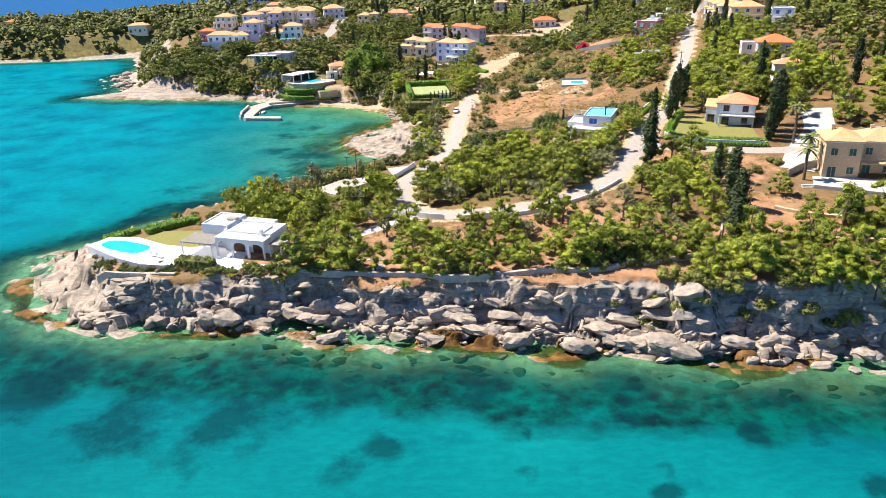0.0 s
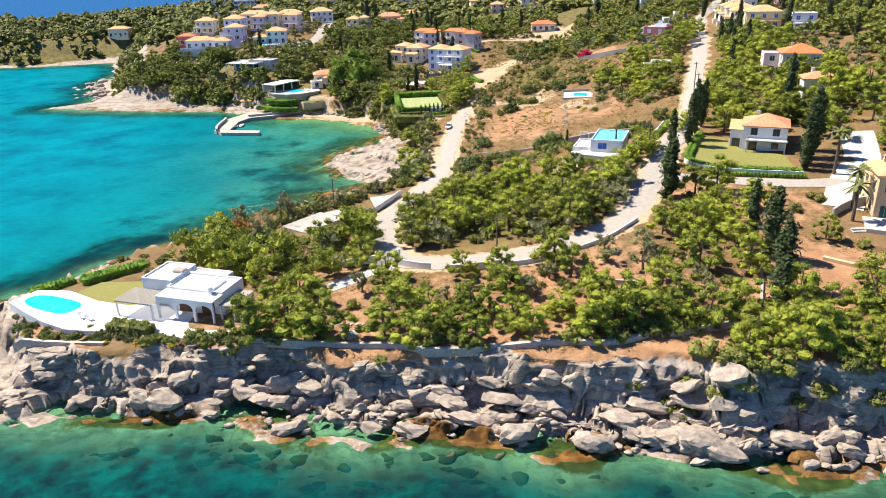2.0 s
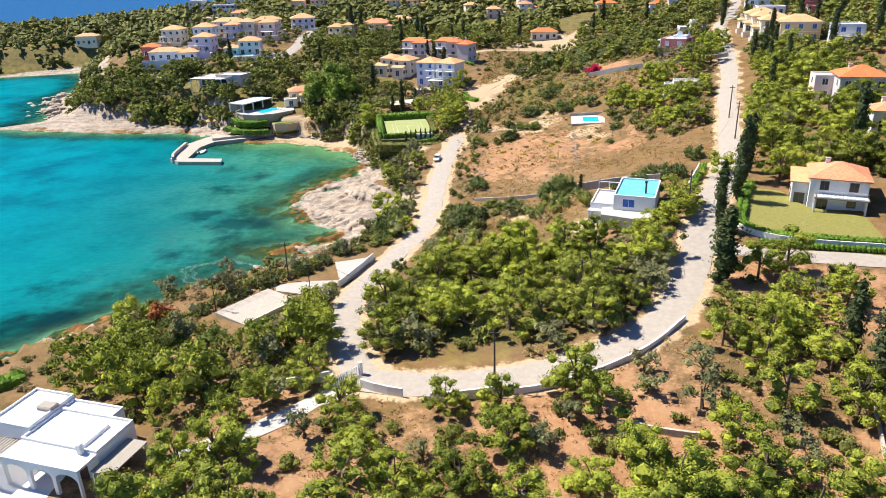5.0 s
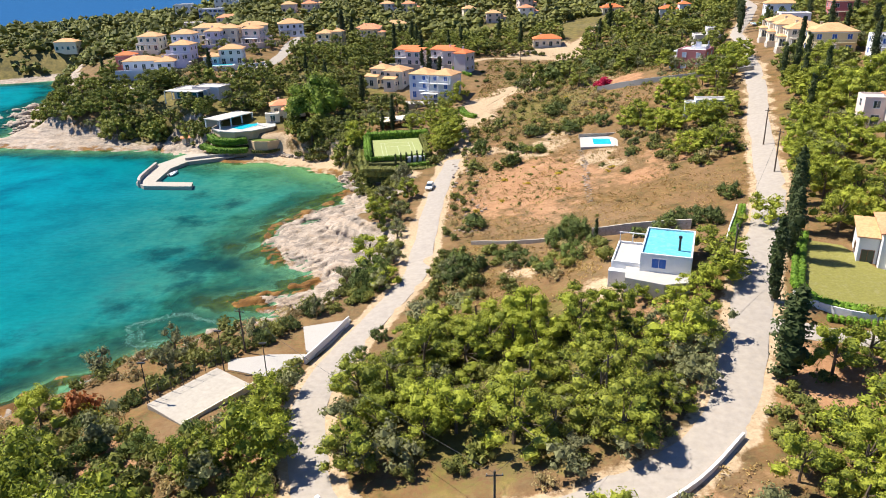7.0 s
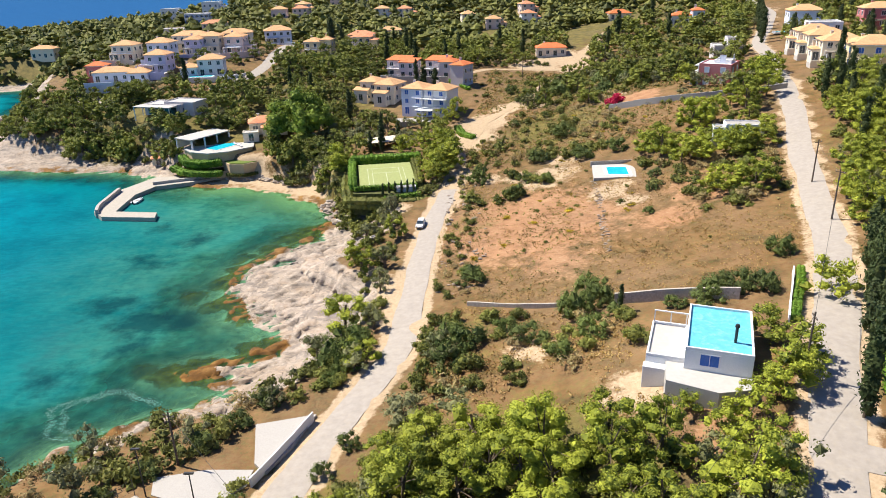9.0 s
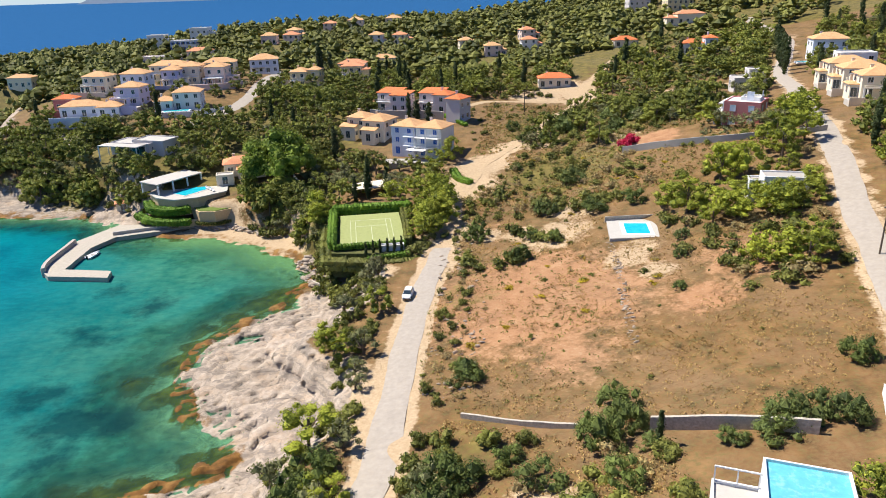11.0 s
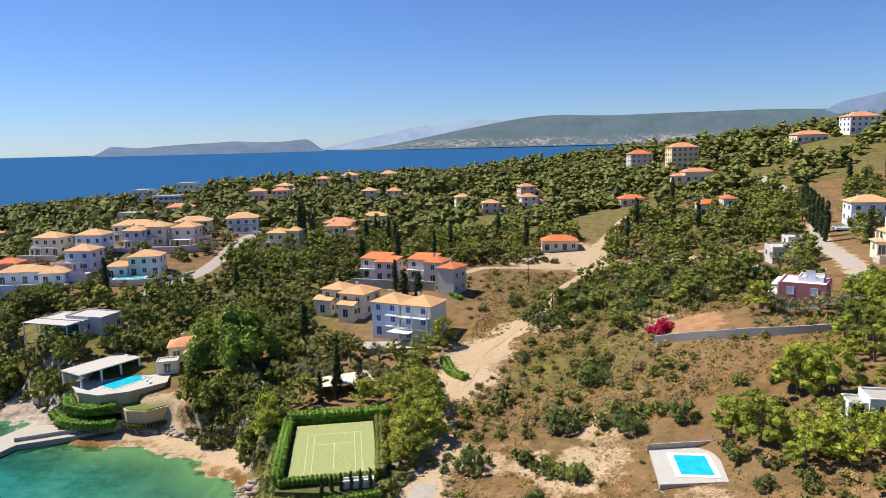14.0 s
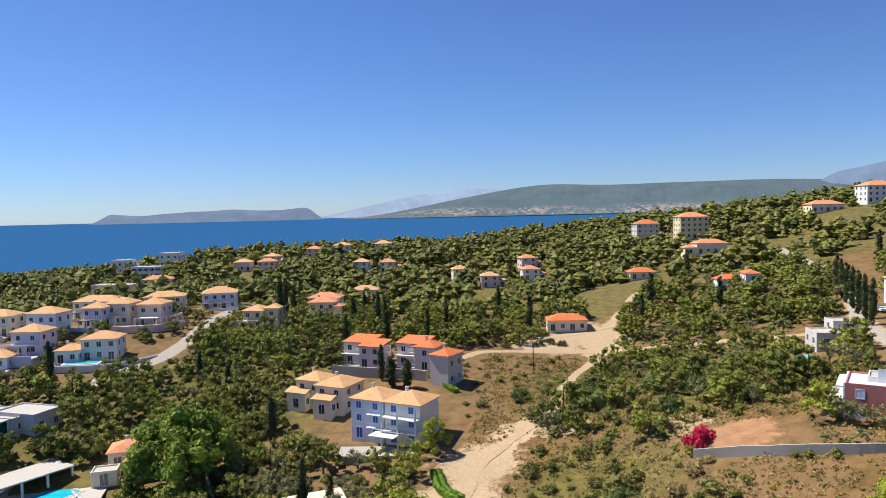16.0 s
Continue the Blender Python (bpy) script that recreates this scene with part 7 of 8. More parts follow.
for k, (outline, mix, gap, size) in enumerate((([(-46, 146), (-34, 141), (-20, 139), (-12, 145), (-13, 157), (-24, 158), (-34, 160), (-45, 158)], {"olive": 3, "shrub": 4, "pine": 3}, 3.4, (1.25, 1.75)),
                                          ([(-22, 158), (-14, 156), (-14, 172), (-17, 171), (-25, 161)], {"pine": 2, "olive": 1, "shrub": 3}, 2.6, (0.9, 1.3)),
                                          ([(-38, 134), (-22, 133), (-14, 138), (-20, 142), (-36, 144)], {"pine": 4, "olive": 2, "shrub": 3}, 3.2, (0.9, 1.3)),
                                          ([(-6, 150), (-4, 172), (3, 190), (6, 205), (9, 205), (8, 188), (2, 170), (0, 150)], {"shrub": 6, "olive": 2}, 2.2, (0.8, 1.4)),
                                                                                    ([(40, 150), (46, 158), (53, 156), (54, 140), (44, 138)], {"shrub": 5, "pine": 3, "olive": 2}, 3.2, (0.9, 1.4)),
                                          ([(-8, 118), (22, 116), (44, 118), (48, 130), (30, 138), (4, 132), (-8, 130)], {"shrub": 6, "olive": 1}, 3.4, (0.5, 0.95)))):
    scatter(outline, mix, gap, 80 + k, near=2, size=size, up=0.3)

# the planted bank behind the beach, and the slopes of the western garden
for k, (x, y) in enumerate(((-43, 328), (-40, 325.5), (-37, 323), (-34, 321), (-31, 319), (-41.5, 332), (-38, 329), (-34.5, 326.5), (-30, 324), (-27, 319.5), (-25, 315), (-23, 310), (-21, 305.5), (-27, 325), (-24, 321), (-45, 333.5), (-21, 315), (-19, 310), (-33, 331), (-28, 329))):
    plant("forest" if k % 3 == 0 else "shrub", x, y, 1.0 if k % 3 == 0 else 1.5 + 0.35 * (k * 7 % 4) / 3, 1.15, k)
scatter([(-120, 350), (-98, 349), (-88, 350), (-80, 345), (-77, 350), (-72, 356), (-80, 357), (-96, 361), (-112, 370), (-128, 366)], {"forest": 6, "shrub": 4, "olive": 1}, 3.0, 71, near=5, size=(0.9, 1.35), up=0.0, clear=False)
for k, (x, y) in enumerate(((-42, 322.6), (-37.5, 317.5), (-34.3, 316), (-32.3, 317), (-30, 319.5), (-26, 308), (-24, 311.3), (-27, 317), (-35.4, 323), (-39.6, 325.5), (-16.2, 288.4), (-18.2, 292.9), (-14.7, 282.9), (-14, 285.5), (-18.7, 299), (-20.6, 306), (-74, 330), (-66, 329), (-63, 327.5), (-70, 328), (-75, 334), (-77, 337))):
    plant("shrub", x, y, (1.2 + 0.3 * (k * 7 % 4) / 3) * (0.7 if x < -60 else 1), 1.25, k + 50, z=max(ground_at(x, y), 1.2))
# low scrub beside the climbing road
scatter([(14, 143.4), (28, 145.2), (33, 149), (38, 158), (41, 166), (35, 168), (30, 155), (20, 147)], {"olive": 4, "shrub": 5, "dry": 1}, 2.2, 72, size=(0.7, 1.3), up=0.0)
for k, (x, y) in enumerate(((48, 254), (46.5, 247), (37, 263), (35, 252), (45, 245), (30, 262), (27, 249), (33, 240), (22, 255), (52, 300), (44, 303), (30, 300), (56, 297), (48, 321), (36, 330), (20, 240), (14, 236), (63, 300), (39, 287), (26, 276))):
    plant("gorse", x, y, 0.55 + 0.25 * (k * 3 % 5) / 4, 0.7, k)
for k, (x, y) in enumerate(((-37, 166), (-35.6, 168.6), (-34, 171), (-32.4, 173.4), (-30.6, 175.8), (-28.6, 178), (-26.5, 180), (-39.5, 163.5), (-41, 161), (-24, 182.5), (-22, 184.5), (-20, 187), (-18.6, 190), (-33.6, 160), (-31, 158), (-36.5, 161.5))):
    plant("shrub", x, y, 1.0 + 0.5 * (k * 5 % 4) / 3, 1.0 + 0.3 * (k % 3) / 2, k + 90)
for k, (x, y) in enumerate(((66, 260.5), (69, 262), (72.5, 261), (75.5, 262.5), (78, 260.5), (71, 258), (64, 263), (80, 265))):
    plant("pine", x, y, 1.0 + 0.25 * (k * 3 % 4) / 3, 0.95, k + 70)
for k, (x, y) in enumerate(((84, 306.4), (86.4, 304.8), (89, 303.8), (91.4, 303.4), (81.6, 308.6), (79.4, 311.4), (77.6, 314), (93, 306), (94.5, 309.5))):
    plant("olive" if k < 6 else "pine", x, y, 1.1 + 0.3 * (k * 3 % 4) / 3, 1.0, k + 40)
plant("reed", -42.6, 166.0, 2.0, 1.3, 3)
plant("gorse", -40.6, 165.0, 1.4, 1.3, 3)
scatter([(-114, 374), (-94, 372), (-72, 368), (-70, 384), (-80, 392), (-100, 394), (-108, 388)], {"forest": 4, "shrub": 4, "olive": 2, "cypress": 0.5}, 3.8, 73, clear=False)
# round the court
for k, (x, y) in enumerate(((-17.5, 284), (-18, 288.5), (-19, 293), (-19, 298), (-19.8, 303), (-20.5, 308), (-15.5, 280.5), (-13, 277.5), (-10, 276), (-13.5, 274), (-10.5, 272.5), (-7.5, 274), (-8, 270.5), (-12, 270), (-4.5, 274.8), (-5, 271), (-16.5, 277), (-9, 278.3), (4.6, 278.6))):
    plant("shrub", x, y, 1.25 + 0.4 * (k * 5 % 4) / 3, 1.2, k)
for k, (x, y) in enumerate(((5.5, 286), (6.5, 291), (5.5, 297), (7.5, 302), (6, 308), (8, 313), (10.5, 306), (9.5, 296), (9, 288), (11, 300), (3, 311), (-2, 312))):
    plant("pine", x, y, 1.05 + 0.3 * (k * 3 % 4) / 3, 1.0, k)
for k, (x, y) in enumerate(((-22, 335), (-19, 334), (-16, 333), (-13, 331), (-11, 329), (-20, 338), (-16, 337), (-25, 336))):
    plant("olive", x, y, 1.1, 0.9, k)
# scrub and pines round the small pool
for k, (x, y, kind, size) in enumerate(((34, 296, "shrub", 2.1), (37, 294, "shrub", 1.8), (25, 307, "shrub", 2.0), (22, 303, "shrub", 1.6), (26, 282, "shrub", 1.9), (29, 280, "shrub", 1.5), (33, 275, "shrub", 1.7), (31, 277, "shrub", 1.5), (24, 268, "shrub", 1.8), (21, 266, "shrub", 1.5), (15, 270, "shrub", 1.7), (17, 266, "shrub", 1.4), (43, 292, "shrub", 2.1), (40, 290, "shrub", 1.8), (46, 290, "shrub", 1.9), (44, 313, "shrub", 2.4), (42, 310, "shrub", 1.8), (49, 289, "shrub", 1.6),
                                          (76, 289, "shrub", 2.0), (59, 275, "pine", 1.25), (57, 279, "pine", 1.1), (65, 267, "pine", 1.2), (62, 271, "pine", 1.15), (70, 269, "pine", 1.1), (73, 262, "pine", 1.1), (61, 242, "pine", 1.15), (64, 240, "pine", 1.2), (58, 243, "shrub", 1.7), (65, 236, "dry", 2.2), (62, 234, "shrub", 1.8), (53, 255, "shrub", 1.4), (70, 251, "shrub", 2.0), (67, 253, "shrub", 1.8), (72, 246, "dry", 2.0), (56, 271, "shrub", 1.5), (58, 266, "shrub", 1.4), (60, 260, "shrub", 1.2),
                                          (48, 254, "dry", 0.6), (46, 247, "dry", 0.7), (45, 250, "shrub", 0.7), (37, 263, "dry", 0.7), (35, 252, "shrub", 0.6))):
    plant(kind, x, y, size, 0.95, k)

# single trees that stand out
for k, (x, y, kind, size, tall) in enumerate([(-37, 340, "broad", 1.85, 1.0), (14, 340, "pine", 1.35, 1.15), (9, 331, "pine", 1.2, 1.1), (50, 171, "cypress", 1.2, 1.1), (57.2, 181.5, "cypress", 1.3, 0.95), (58.8, 186, "cypress", 1.25, 1.05), (61.5, 191, "cypress", 1.3, 1.1), (64.6, 196, "cypress", 1.2, 1.0), (67, 201.5, "cypress", 1.2, 0.95),
                                            (45, 155.5, "cypress", 2.1, 0.62), (76, 165.5, "cypress", 1.6, 0.85), (78, 168.5, "cypress", 1.7, 0.95), (80.5, 171.5, "cypress", 1.5, 0.9), (74.5, 163.2, "cypress", 1.1, 0.8), (54, 130, "cypress", 1.9, 0.7), (52, 121, "cypress", 1.8, 0.7), (49, 115, "cypress", 1.7, 0.6), (-40, 449, "cypress", 1.7, 1.15), (0, 384, "cypress", 1.1, 0.95),
                                            (3, 378, "cypress", 1.5, 0.6), (7, 376, "cypress", 1.5, 0.55), (-12, 315, "cypress", 0.8, 1.0), (-9, 316, "cypress", 0.8, 1.0), (-4, 318, "cypress", 0.8, 1.1), (66, 122, "pine", 0.9, 0.9),
                                            (62, 116, "pine", 0.8, 0.85), (59, 196, "pine", 1.2, 1.0), (47, 200, "shrub", 2.3, 1.3), (52, 199, "shrub", 2.0, 1.2), (28, 203, "shrub", 2.4, 1.5), (31, 206, "shrub", 2.2, 1.4),
                                            (13, 228, "shrub", 1.9, 1.2), (33, 201, "cypress", 0.5, 1.0), (59.5, 319, "bloom", 1.7, 1.2), (61, 321.5, "bloom", 1.4, 1.1), (80, 122, "reed", 1.6, 0.8), (91, 450, "cypress", 1.6, 0.9), (95, 304, "pine", 1.5, 1.0), (98, 309, "pine", 1.4, 1.0), (93, 299, "pine", 1.3, 0.95), (101, 313, "pine", 1.3, 1.1), (46, 186, "pine", 1.0, 0.9), (48, 181, "pine", 1.1, 0.8), (45, 176, "pine", 1.1, 0.8), (39, 172.2, "pine", 0.8, 0.95), (42.2, 174, "pine", 0.9, 0.95), (36.5, 171.5, "pine", 0.8, 0.9), (47, 177.5, "pine", 0.9, 0.9), (33.5, 174.4, "pine", 0.65, 0.8)]):
    if kind == "shrub" and size > 1.8:
        plant("lentisk", x, y, size * 1.25, tall, k)
    else:
        plant(kind, x, y, size, tall, k)

# rounded shrubs that edge the headland terrace and hang over the cliff
for k, (px, py) in enumerate(along([(-70, 129), (-67.5, 126), (-64, 123.5), (-60, 121.6), (-55, 120.2), (-49, 119.6), (-43, 118.6), (-36, 117.6), (-29, 117.4)], 1.7)[0]):
    plant("lentisk", px + 0.5 * math.sin(k * 2.3), py + 0.6 * math.cos(k * 3.1), 0.9 + 0.7 * (k * 7 % 5) / 4, 0.85, k, label="rounded green garden shrub edging the white terrace")
    if k % 3 == 1:
        plant("gorse", px, py - 1.3, 0.55, 0.8, k)
# large bushes of the dry slopes: place and half width
BUSHES = [(13, 225, 3.6), (-6, 207, 4.4), (-8, 203, 3.4), (10.5, 203, 4.2), (8.5, 199, 3.2), (20, 199, 3.4), (31, 211, 3.2), (27, 205.5, 2.9), (32, 201, 1.9), (28, 196, 3.0), (47, 202, 2.9), (51, 201.5, 3.0), (59, 211, 2.9), (40, 199, 1.9), (44, 198, 2.6), (23, 193, 2.4), (17, 205, 2.2),
          (43, 307, 3.8), (44, 286, 3.6), (34, 291, 3.2), (29, 278, 2.4), (33, 274.5, 2.6), (25, 268, 3.2), (74, 285, 2.6), (52, 253, 1.5), (48, 241, 1.5), (52, 285, 3.4), (18, 283, 3.6), (55, 261, 2.0), (49, 352, 5.0), (41, 346, 3.2), (31, 325, 1.9), (34, 363, 2.8), (36, 350, 2.8), (69, 348, 3.6), (62, 355, 5.0), (74, 346, 3.8), (61, 338, 3.4),
          (-36, 167.5, 1.8), (-33.5, 171.2, 1.5), (-31, 175, 1.8), (-27, 179, 2.0), (-22, 184.5, 2.4), (-19, 189, 2.4), (-16, 194, 2.6), (-40, 163, 2.4), (-44, 160, 2.4), (-24, 157.5, 2.4), (-20, 160, 2.2), (-18.2, 165, 1.7), (-30, 155.5, 2.8), (-36, 155, 2.8), (-16, 170.5, 1.6), (-14.9, 173, 1.4), (-8, 197.5, 1.9), (-5.6, 201.5, 2.0), (-6, 177, 1.8), (-3.6, 182, 1.9), (-7.4, 168.5, 1.5)]
for k, (x, y, r) in enumerate(BUSHES):
    plant("lentisk", x, y, r, 0.95 + 0.25 * (k * 7 % 5) / 4, k)


def mass(name, kind, places, share, grow, label, category, few=1):
    """What nobody could count: many plants in one mesh."""
    if not places:
        return
    models = [crown(kind, 300 + k, share, grow, few)[0] for k in range(5)]
    out = []
    for x, y, z, size, tall, pick in places:
        a = pick * 0.37
        c, s = math.cos(a), math.sin(a)
        q = models[pick % 5] * (size, size, size * tall)
        out.append(np.stack([q[..., 0] * c - q[..., 1] * s + x, q[..., 0] * s + q[..., 1] * c + y, q[..., 2] + z], -1))
    ob = new(name, quads(name, np.concatenate(out), FAR_LEAF if few > 1 else LEAVES[kind][0]))
    tagged(ob, label, category, kind="stuff")


def clear_of_fronts(x, y):
    """Far houses keep an open yard before them."""
    ok = np.ones(x.shape, bool)
    for fx, fy, yaw, x0, y0, x1, y1 in FOOTPRINTS:
        if fy > 440:
            ok &= ~((np.abs(x - fx) < (x1 - x0) / 2 + 2) & (y > fy - 22) & (y < fy + 8))
    return ok


def woods(outline, gap, seed, kinds=("pine",)):
    rng = np.random.RandomState(seed)
    xs, ys = [p[0] for p in outline], [p[1] for p in outline]
    gx, gy = np.meshgrid(np.arange(min(xs), max(xs), gap), np.arange(min(ys), max(ys), gap))
    x, y = gx.ravel() + rng.uniform(-0.45, 0.45, gx.size) * gap, gy.ravel() + rng.uniform(-0.45, 0.45, gx.size) * gap
    ok = inside(outline, x, y) & free_of(x, y, 2.0) & clear_of_fronts(x, y)
    x, y = x[ok], y[ok]
    z, d, rise, _ = land(x, y, True)
    ok = (d > 5) & (waves(x, y, 34, seed) > np.where((y < 640) & (x > -60), -0.3, -0.75))
    for px, py, pz in zip(x[ok], y[ok], z[ok]):
        FAR[kinds[rng.randint(len(kinds))]].append((px, py, pz, 0.75 + 1.2 * rng.rand() ** 2, rng.uniform(0.75, 1.25), rng.randint(1000)))


FAR = {"pine": [], "shrub": [], "cypress": []}
woods([(-140, 476), (-60, 476), (0, 486), (60, 490), (150, 560), (130, 640), (60, 760), (-200, 800), (-300, 700), (-230, 540), (-190, 440), (-150, 420)], 4.9, 31, ("pine", "pine", "pine", "shrub"))
woods([(-230, 540), (-300, 522), (-420, 560), (-470, 650), (-460, 740), (-300, 800), (-200, 760)], 6.5, 32)
woods([(60, 490), (180, 490), (260, 560), (420, 700), (420, 900), (60, 900), (100, 640)], 5.2, 33, ("pine", "shrub", "shrub", "pine"))
woods([(230, 300), (500, 300), (500, 620), (280, 560), (220, 470)], 6.0, 34, ("pine", "shrub"))
woods([(170, 110), (260, 110), (260, 300), (200, 300)], 7.0, 35, ("pine", "shrub"))
for kind, share, words in (("pine", 0.05, "pine wood covering the far slopes"), ("shrub", 0.1, "evergreen scrub covering the far slopes")):
    mass(("pine_wood" if kind == "pine" else "scrub_wood"), kind, FAR[kind], share, 2.4, words, "woods", 5)
mass("pine_mass", "pine", SPARE["pine"], 0.5, 1.4, "close pine trees of the hillside groves", "trees")
mass("forest_mass", "forest", SPARE["forest"], 0.42, 1.4, "dark pines of the village woods", "trees")
mass("shrub_mass", "shrub", SPARE["shrub"], 0.25, 1.9, "evergreen scrub of the hillside", "shrubs")
mass("dry_scrub_mass", "dry", SPARE["dry"], 0.7, 1.2, "dry brown scrub of the fields", "shrubs")
mass("olive_mass", "olive", SPARE["olive"], 0.8, 1.1, "olive trees of the gardens", "trees")
mass("cypress_mass", "cypress", SPARE["cypress"], 0.8, 1.1, "cypresses of the village", "trees")


def tufts_of_grass(outline, count, seed, colours, high=0.35):
    """Dry grass and weeds, as a mass of small blades in bunches."""
    rng = np.random.RandomState(seed)
    xs, ys = [p[0] for p in outline], [p[1] for p in outline]
    x, y = rng.uniform(min(xs), max(xs), count), rng.uniform(min(ys), max(ys), count)
    ok = inside(outline, x, y) & free_of(x, y, 0.3) & (waves(x, y, 12, seed) + rng.uniform(-0.5, 0.5, count) > -0.25)
    x, y = x[ok], y[ok]
    z = land(x, y)
    c = np.c_[x, y, z + 0.08]
    q = leaf_flakes(c, rng.uniform(0.2, 0.7, len(c)), 8, high * 0.5, rng, 0.5, 0.6)
    tagged(new("grass", quads("grass", q, colours)), "dry grass and low weeds on the open slope", "grass", kind="stuff")


tufts_of_grass([(6, 220), (14, 216), (48, 198), (72, 220), (78, 262), (56, 286), (14, 296), (8, 262)], 9000, 61, STRAW, 0.26)
tufts_of_grass([(6, 220), (14, 216), (30, 210), (36, 250), (30, 290), (14, 296), (8, 262)], 700, 62, SHRUB_LEAF)
tufts_of_grass([(14, 296), (60, 288), (92, 296), (100, 340), (64, 410), (30, 412), (22, 352)], 9000, 63, STRAW, 0.4)
tufts_of_grass([(14, 296), (60, 288), (92, 296), (100, 340), (64, 410), (30, 412), (22, 352)], 6000, 64, SHRUB_LEAF, 0.45)
tufts_of_grass([(4, 186), (30, 174), (34, 200), (10, 216), (5, 205)], 2600, 66, STRAW, 0.35)
tufts_of_grass([(-32, 112), (44, 110), (70, 104), (72, 134), (40, 144), (-30, 138)], 3500, 65, STRAW, 0.3)

# ---- boulders along the shore ----
def boulder_mesh(seed, fine=3):
    rng = np.random.RandomState(seed)
    bm = bmesh.new()
    bmesh.ops.create_icosphere(bm, subdivisions=fine, radius=1)
    axes = rng.normal(size=(11, 3))
    axes /= np.linalg.norm(axes, axis=1)[:, None]
    cuts = rng.uniform(0.45, 0.8, 11)
    for v in bm.verts:
        p = np.array(v.co)
        for n, c in zip(axes, cuts):
            over = p @ n - c
            if over > 0:
                p = p - n * over
        p = p * (1 + 0.16 * noise.noise(Vector(p * 2.3) + Vector((seed * 7.0, 0, 0))) + 0.08 * noise.noise(Vector(p * 6.0)))
        v.co = p * (1, 0.8, 0.6) * 1.2
    for f in bm.faces:
        f.smooth = fine < 3
    m = bpy.data.meshes.new("boulder")
    bm.to_mesh(m)
    bm.free()
    m.materials.append(BOULDER)
    return m


BOULDERS = [boulder_mesh(k) for k in range(8)]
PEBBLES = [boulder_mesh(k, 2) for k in range(8)]


def rocks(line, count, size, spread, seed, sink=0.2, label="weathered pale limestone boulder at the water's edge", single=True, material=None, flat=1.0, level=None):
    many = []
    rng = np.random.RandomState(seed)
    q, n = along(line, 0.5)
    for _ in range(count):
        k = rng.randint(len(q))
        off = rng.uniform(*spread)
        s = size[0] + (size[1] - size[0]) * rng.rand() ** 2.2
        x, y = q[k] + n[k] * off
        z = (max(ground_at(x, y), -0.5 if single else -9) + s * sink) if level is None else rng.uniform(*level)
        m = Matrix.LocRotScale((x, y, z), Euler(rng.uniform(-0.28, 0.28, 3) + (0, 0, rng.choice((0, 3.14)))), (s * rng.uniform(1.0, 1.7) / flat, s, s * rng.uniform(0.75, 1.25) * flat))
        pick = (BOULDERS if single or level else PEBBLES)[rng.randint(8)]
        if single:
            ob = new("boulder", pick)
            ob.matrix_world = m
            tagged(ob, label, "boulder", "boulders along the shore")
        else:
            many.append((pick, m))
    if many:
        bm = bmesh.new()
        for pick, m in many:
            start = len(bm.verts)
            bm.from_mesh(pick)
            bm.verts.ensure_lookup_table()
            for v in bm.verts[start:]:
                v.co = m @ v.co
        mesh = bpy.data.meshes.new("rubble")
        bm.to_mesh(mesh)
        bm.free()
        mesh.materials.append(material or BOULDER)
        tagged(new("rubble", mesh), label, "rubble", kind="stuff")


rocks([(-44, 109.5), (-30, 109.5), (-20, 106.5), (-9, 104.5)], 22, (0.6, 2.6), (-1.0, 6.0), 1)
rocks([(-9, 104.5), (6, 104.5), (14, 101.5), (26, 101.5), (37, 97.5)], 44, (0.6, 2.6), (-1.5, 6), 2)
rocks([(24, 101), (37, 97), (51, 95.5), (66, 93.5)], 64, (0.5, 2.0), (-1.5, 4.5), 3)
rocks([(-47, 108), (-30, 108), (-10, 103), (6, 102), (30, 97), (66, 90)], 260, (0.5, 1.7), (-15, -1.5), 11, -0.35, "drowned boulders under the clear water", False, DROWNED)
rocks([(-44, 110), (-20, 107.5), (0, 105), (20, 102), (50, 96.5), (66, 94.5)], 150, (0.25, 0.7), (-2, 5), 12, 0.15, "loose pale stones at the foot of the cliff", False)
rocks([(-24, 300), (-20, 290), (-17, 284), (-14, 279)], 120, (0.35, 1.1), (-2.5, 2.5), 4, label="pale boulders of the shore bank", single=False)
rocks([(-76, 326), (-62, 327), (-48, 325), (-38, 319)], 140, (0.35, 0.9), (-1.0, 1.6), 5, label="boulders heaped below the sea wall", single=False)
rocks([(-90, 305), (-86, 316), (-84, 322)], 30, (0.4, 1.0), (-1.5, 1.5), 6)
rocks([(-165, 385), (-178, 402), (-190, 430), (-192, 450)], 90, (0.7, 2.6), (-2, 14), 7, label="boulders of the western point", single=False)

rocks([(43, 267), (42.2, 260), (41.4, 252), (39.6, 242), (38.2, 233), (37.4, 226)], 170, (0.12, 0.38), (-0.7, 0.7), 31, 0.1, "tumbled stone boundary line across the field", False)
rocks([(8, 284), (9, 262), (7.6, 240), (6.5, 222)], 130, (0.15, 0.5), (0.5, 9), 32, 0.1, "loose pale stones on the dry bank above the lane", False)
# jutting beds of the sea cliff, set into its face
CLIFF_LINE = [(-62, 117), (-48, 115.5), (-36, 115.6), (-22, 114), (-9, 110.6), (6, 110), (14, 107.5), (25, 107.6), (37, 103.5), (51, 102), (66, 100)]
for seed, (spread, level, size) in enumerate((((-1.6, 0.2), (1.8, 3.4), (0.9, 2.0)), ((-0.6, 1.0), (3.2, 4.8), (0.8, 1.8)), ((0.2, 1.8), (4.8, 6.6), (0.7, 1.6)))):
    rocks(CLIFF_LINE, 48, size, spread, 21 + seed, label="jutting limestone beds of the sea cliff", single=False, flat=0.85, level=level)

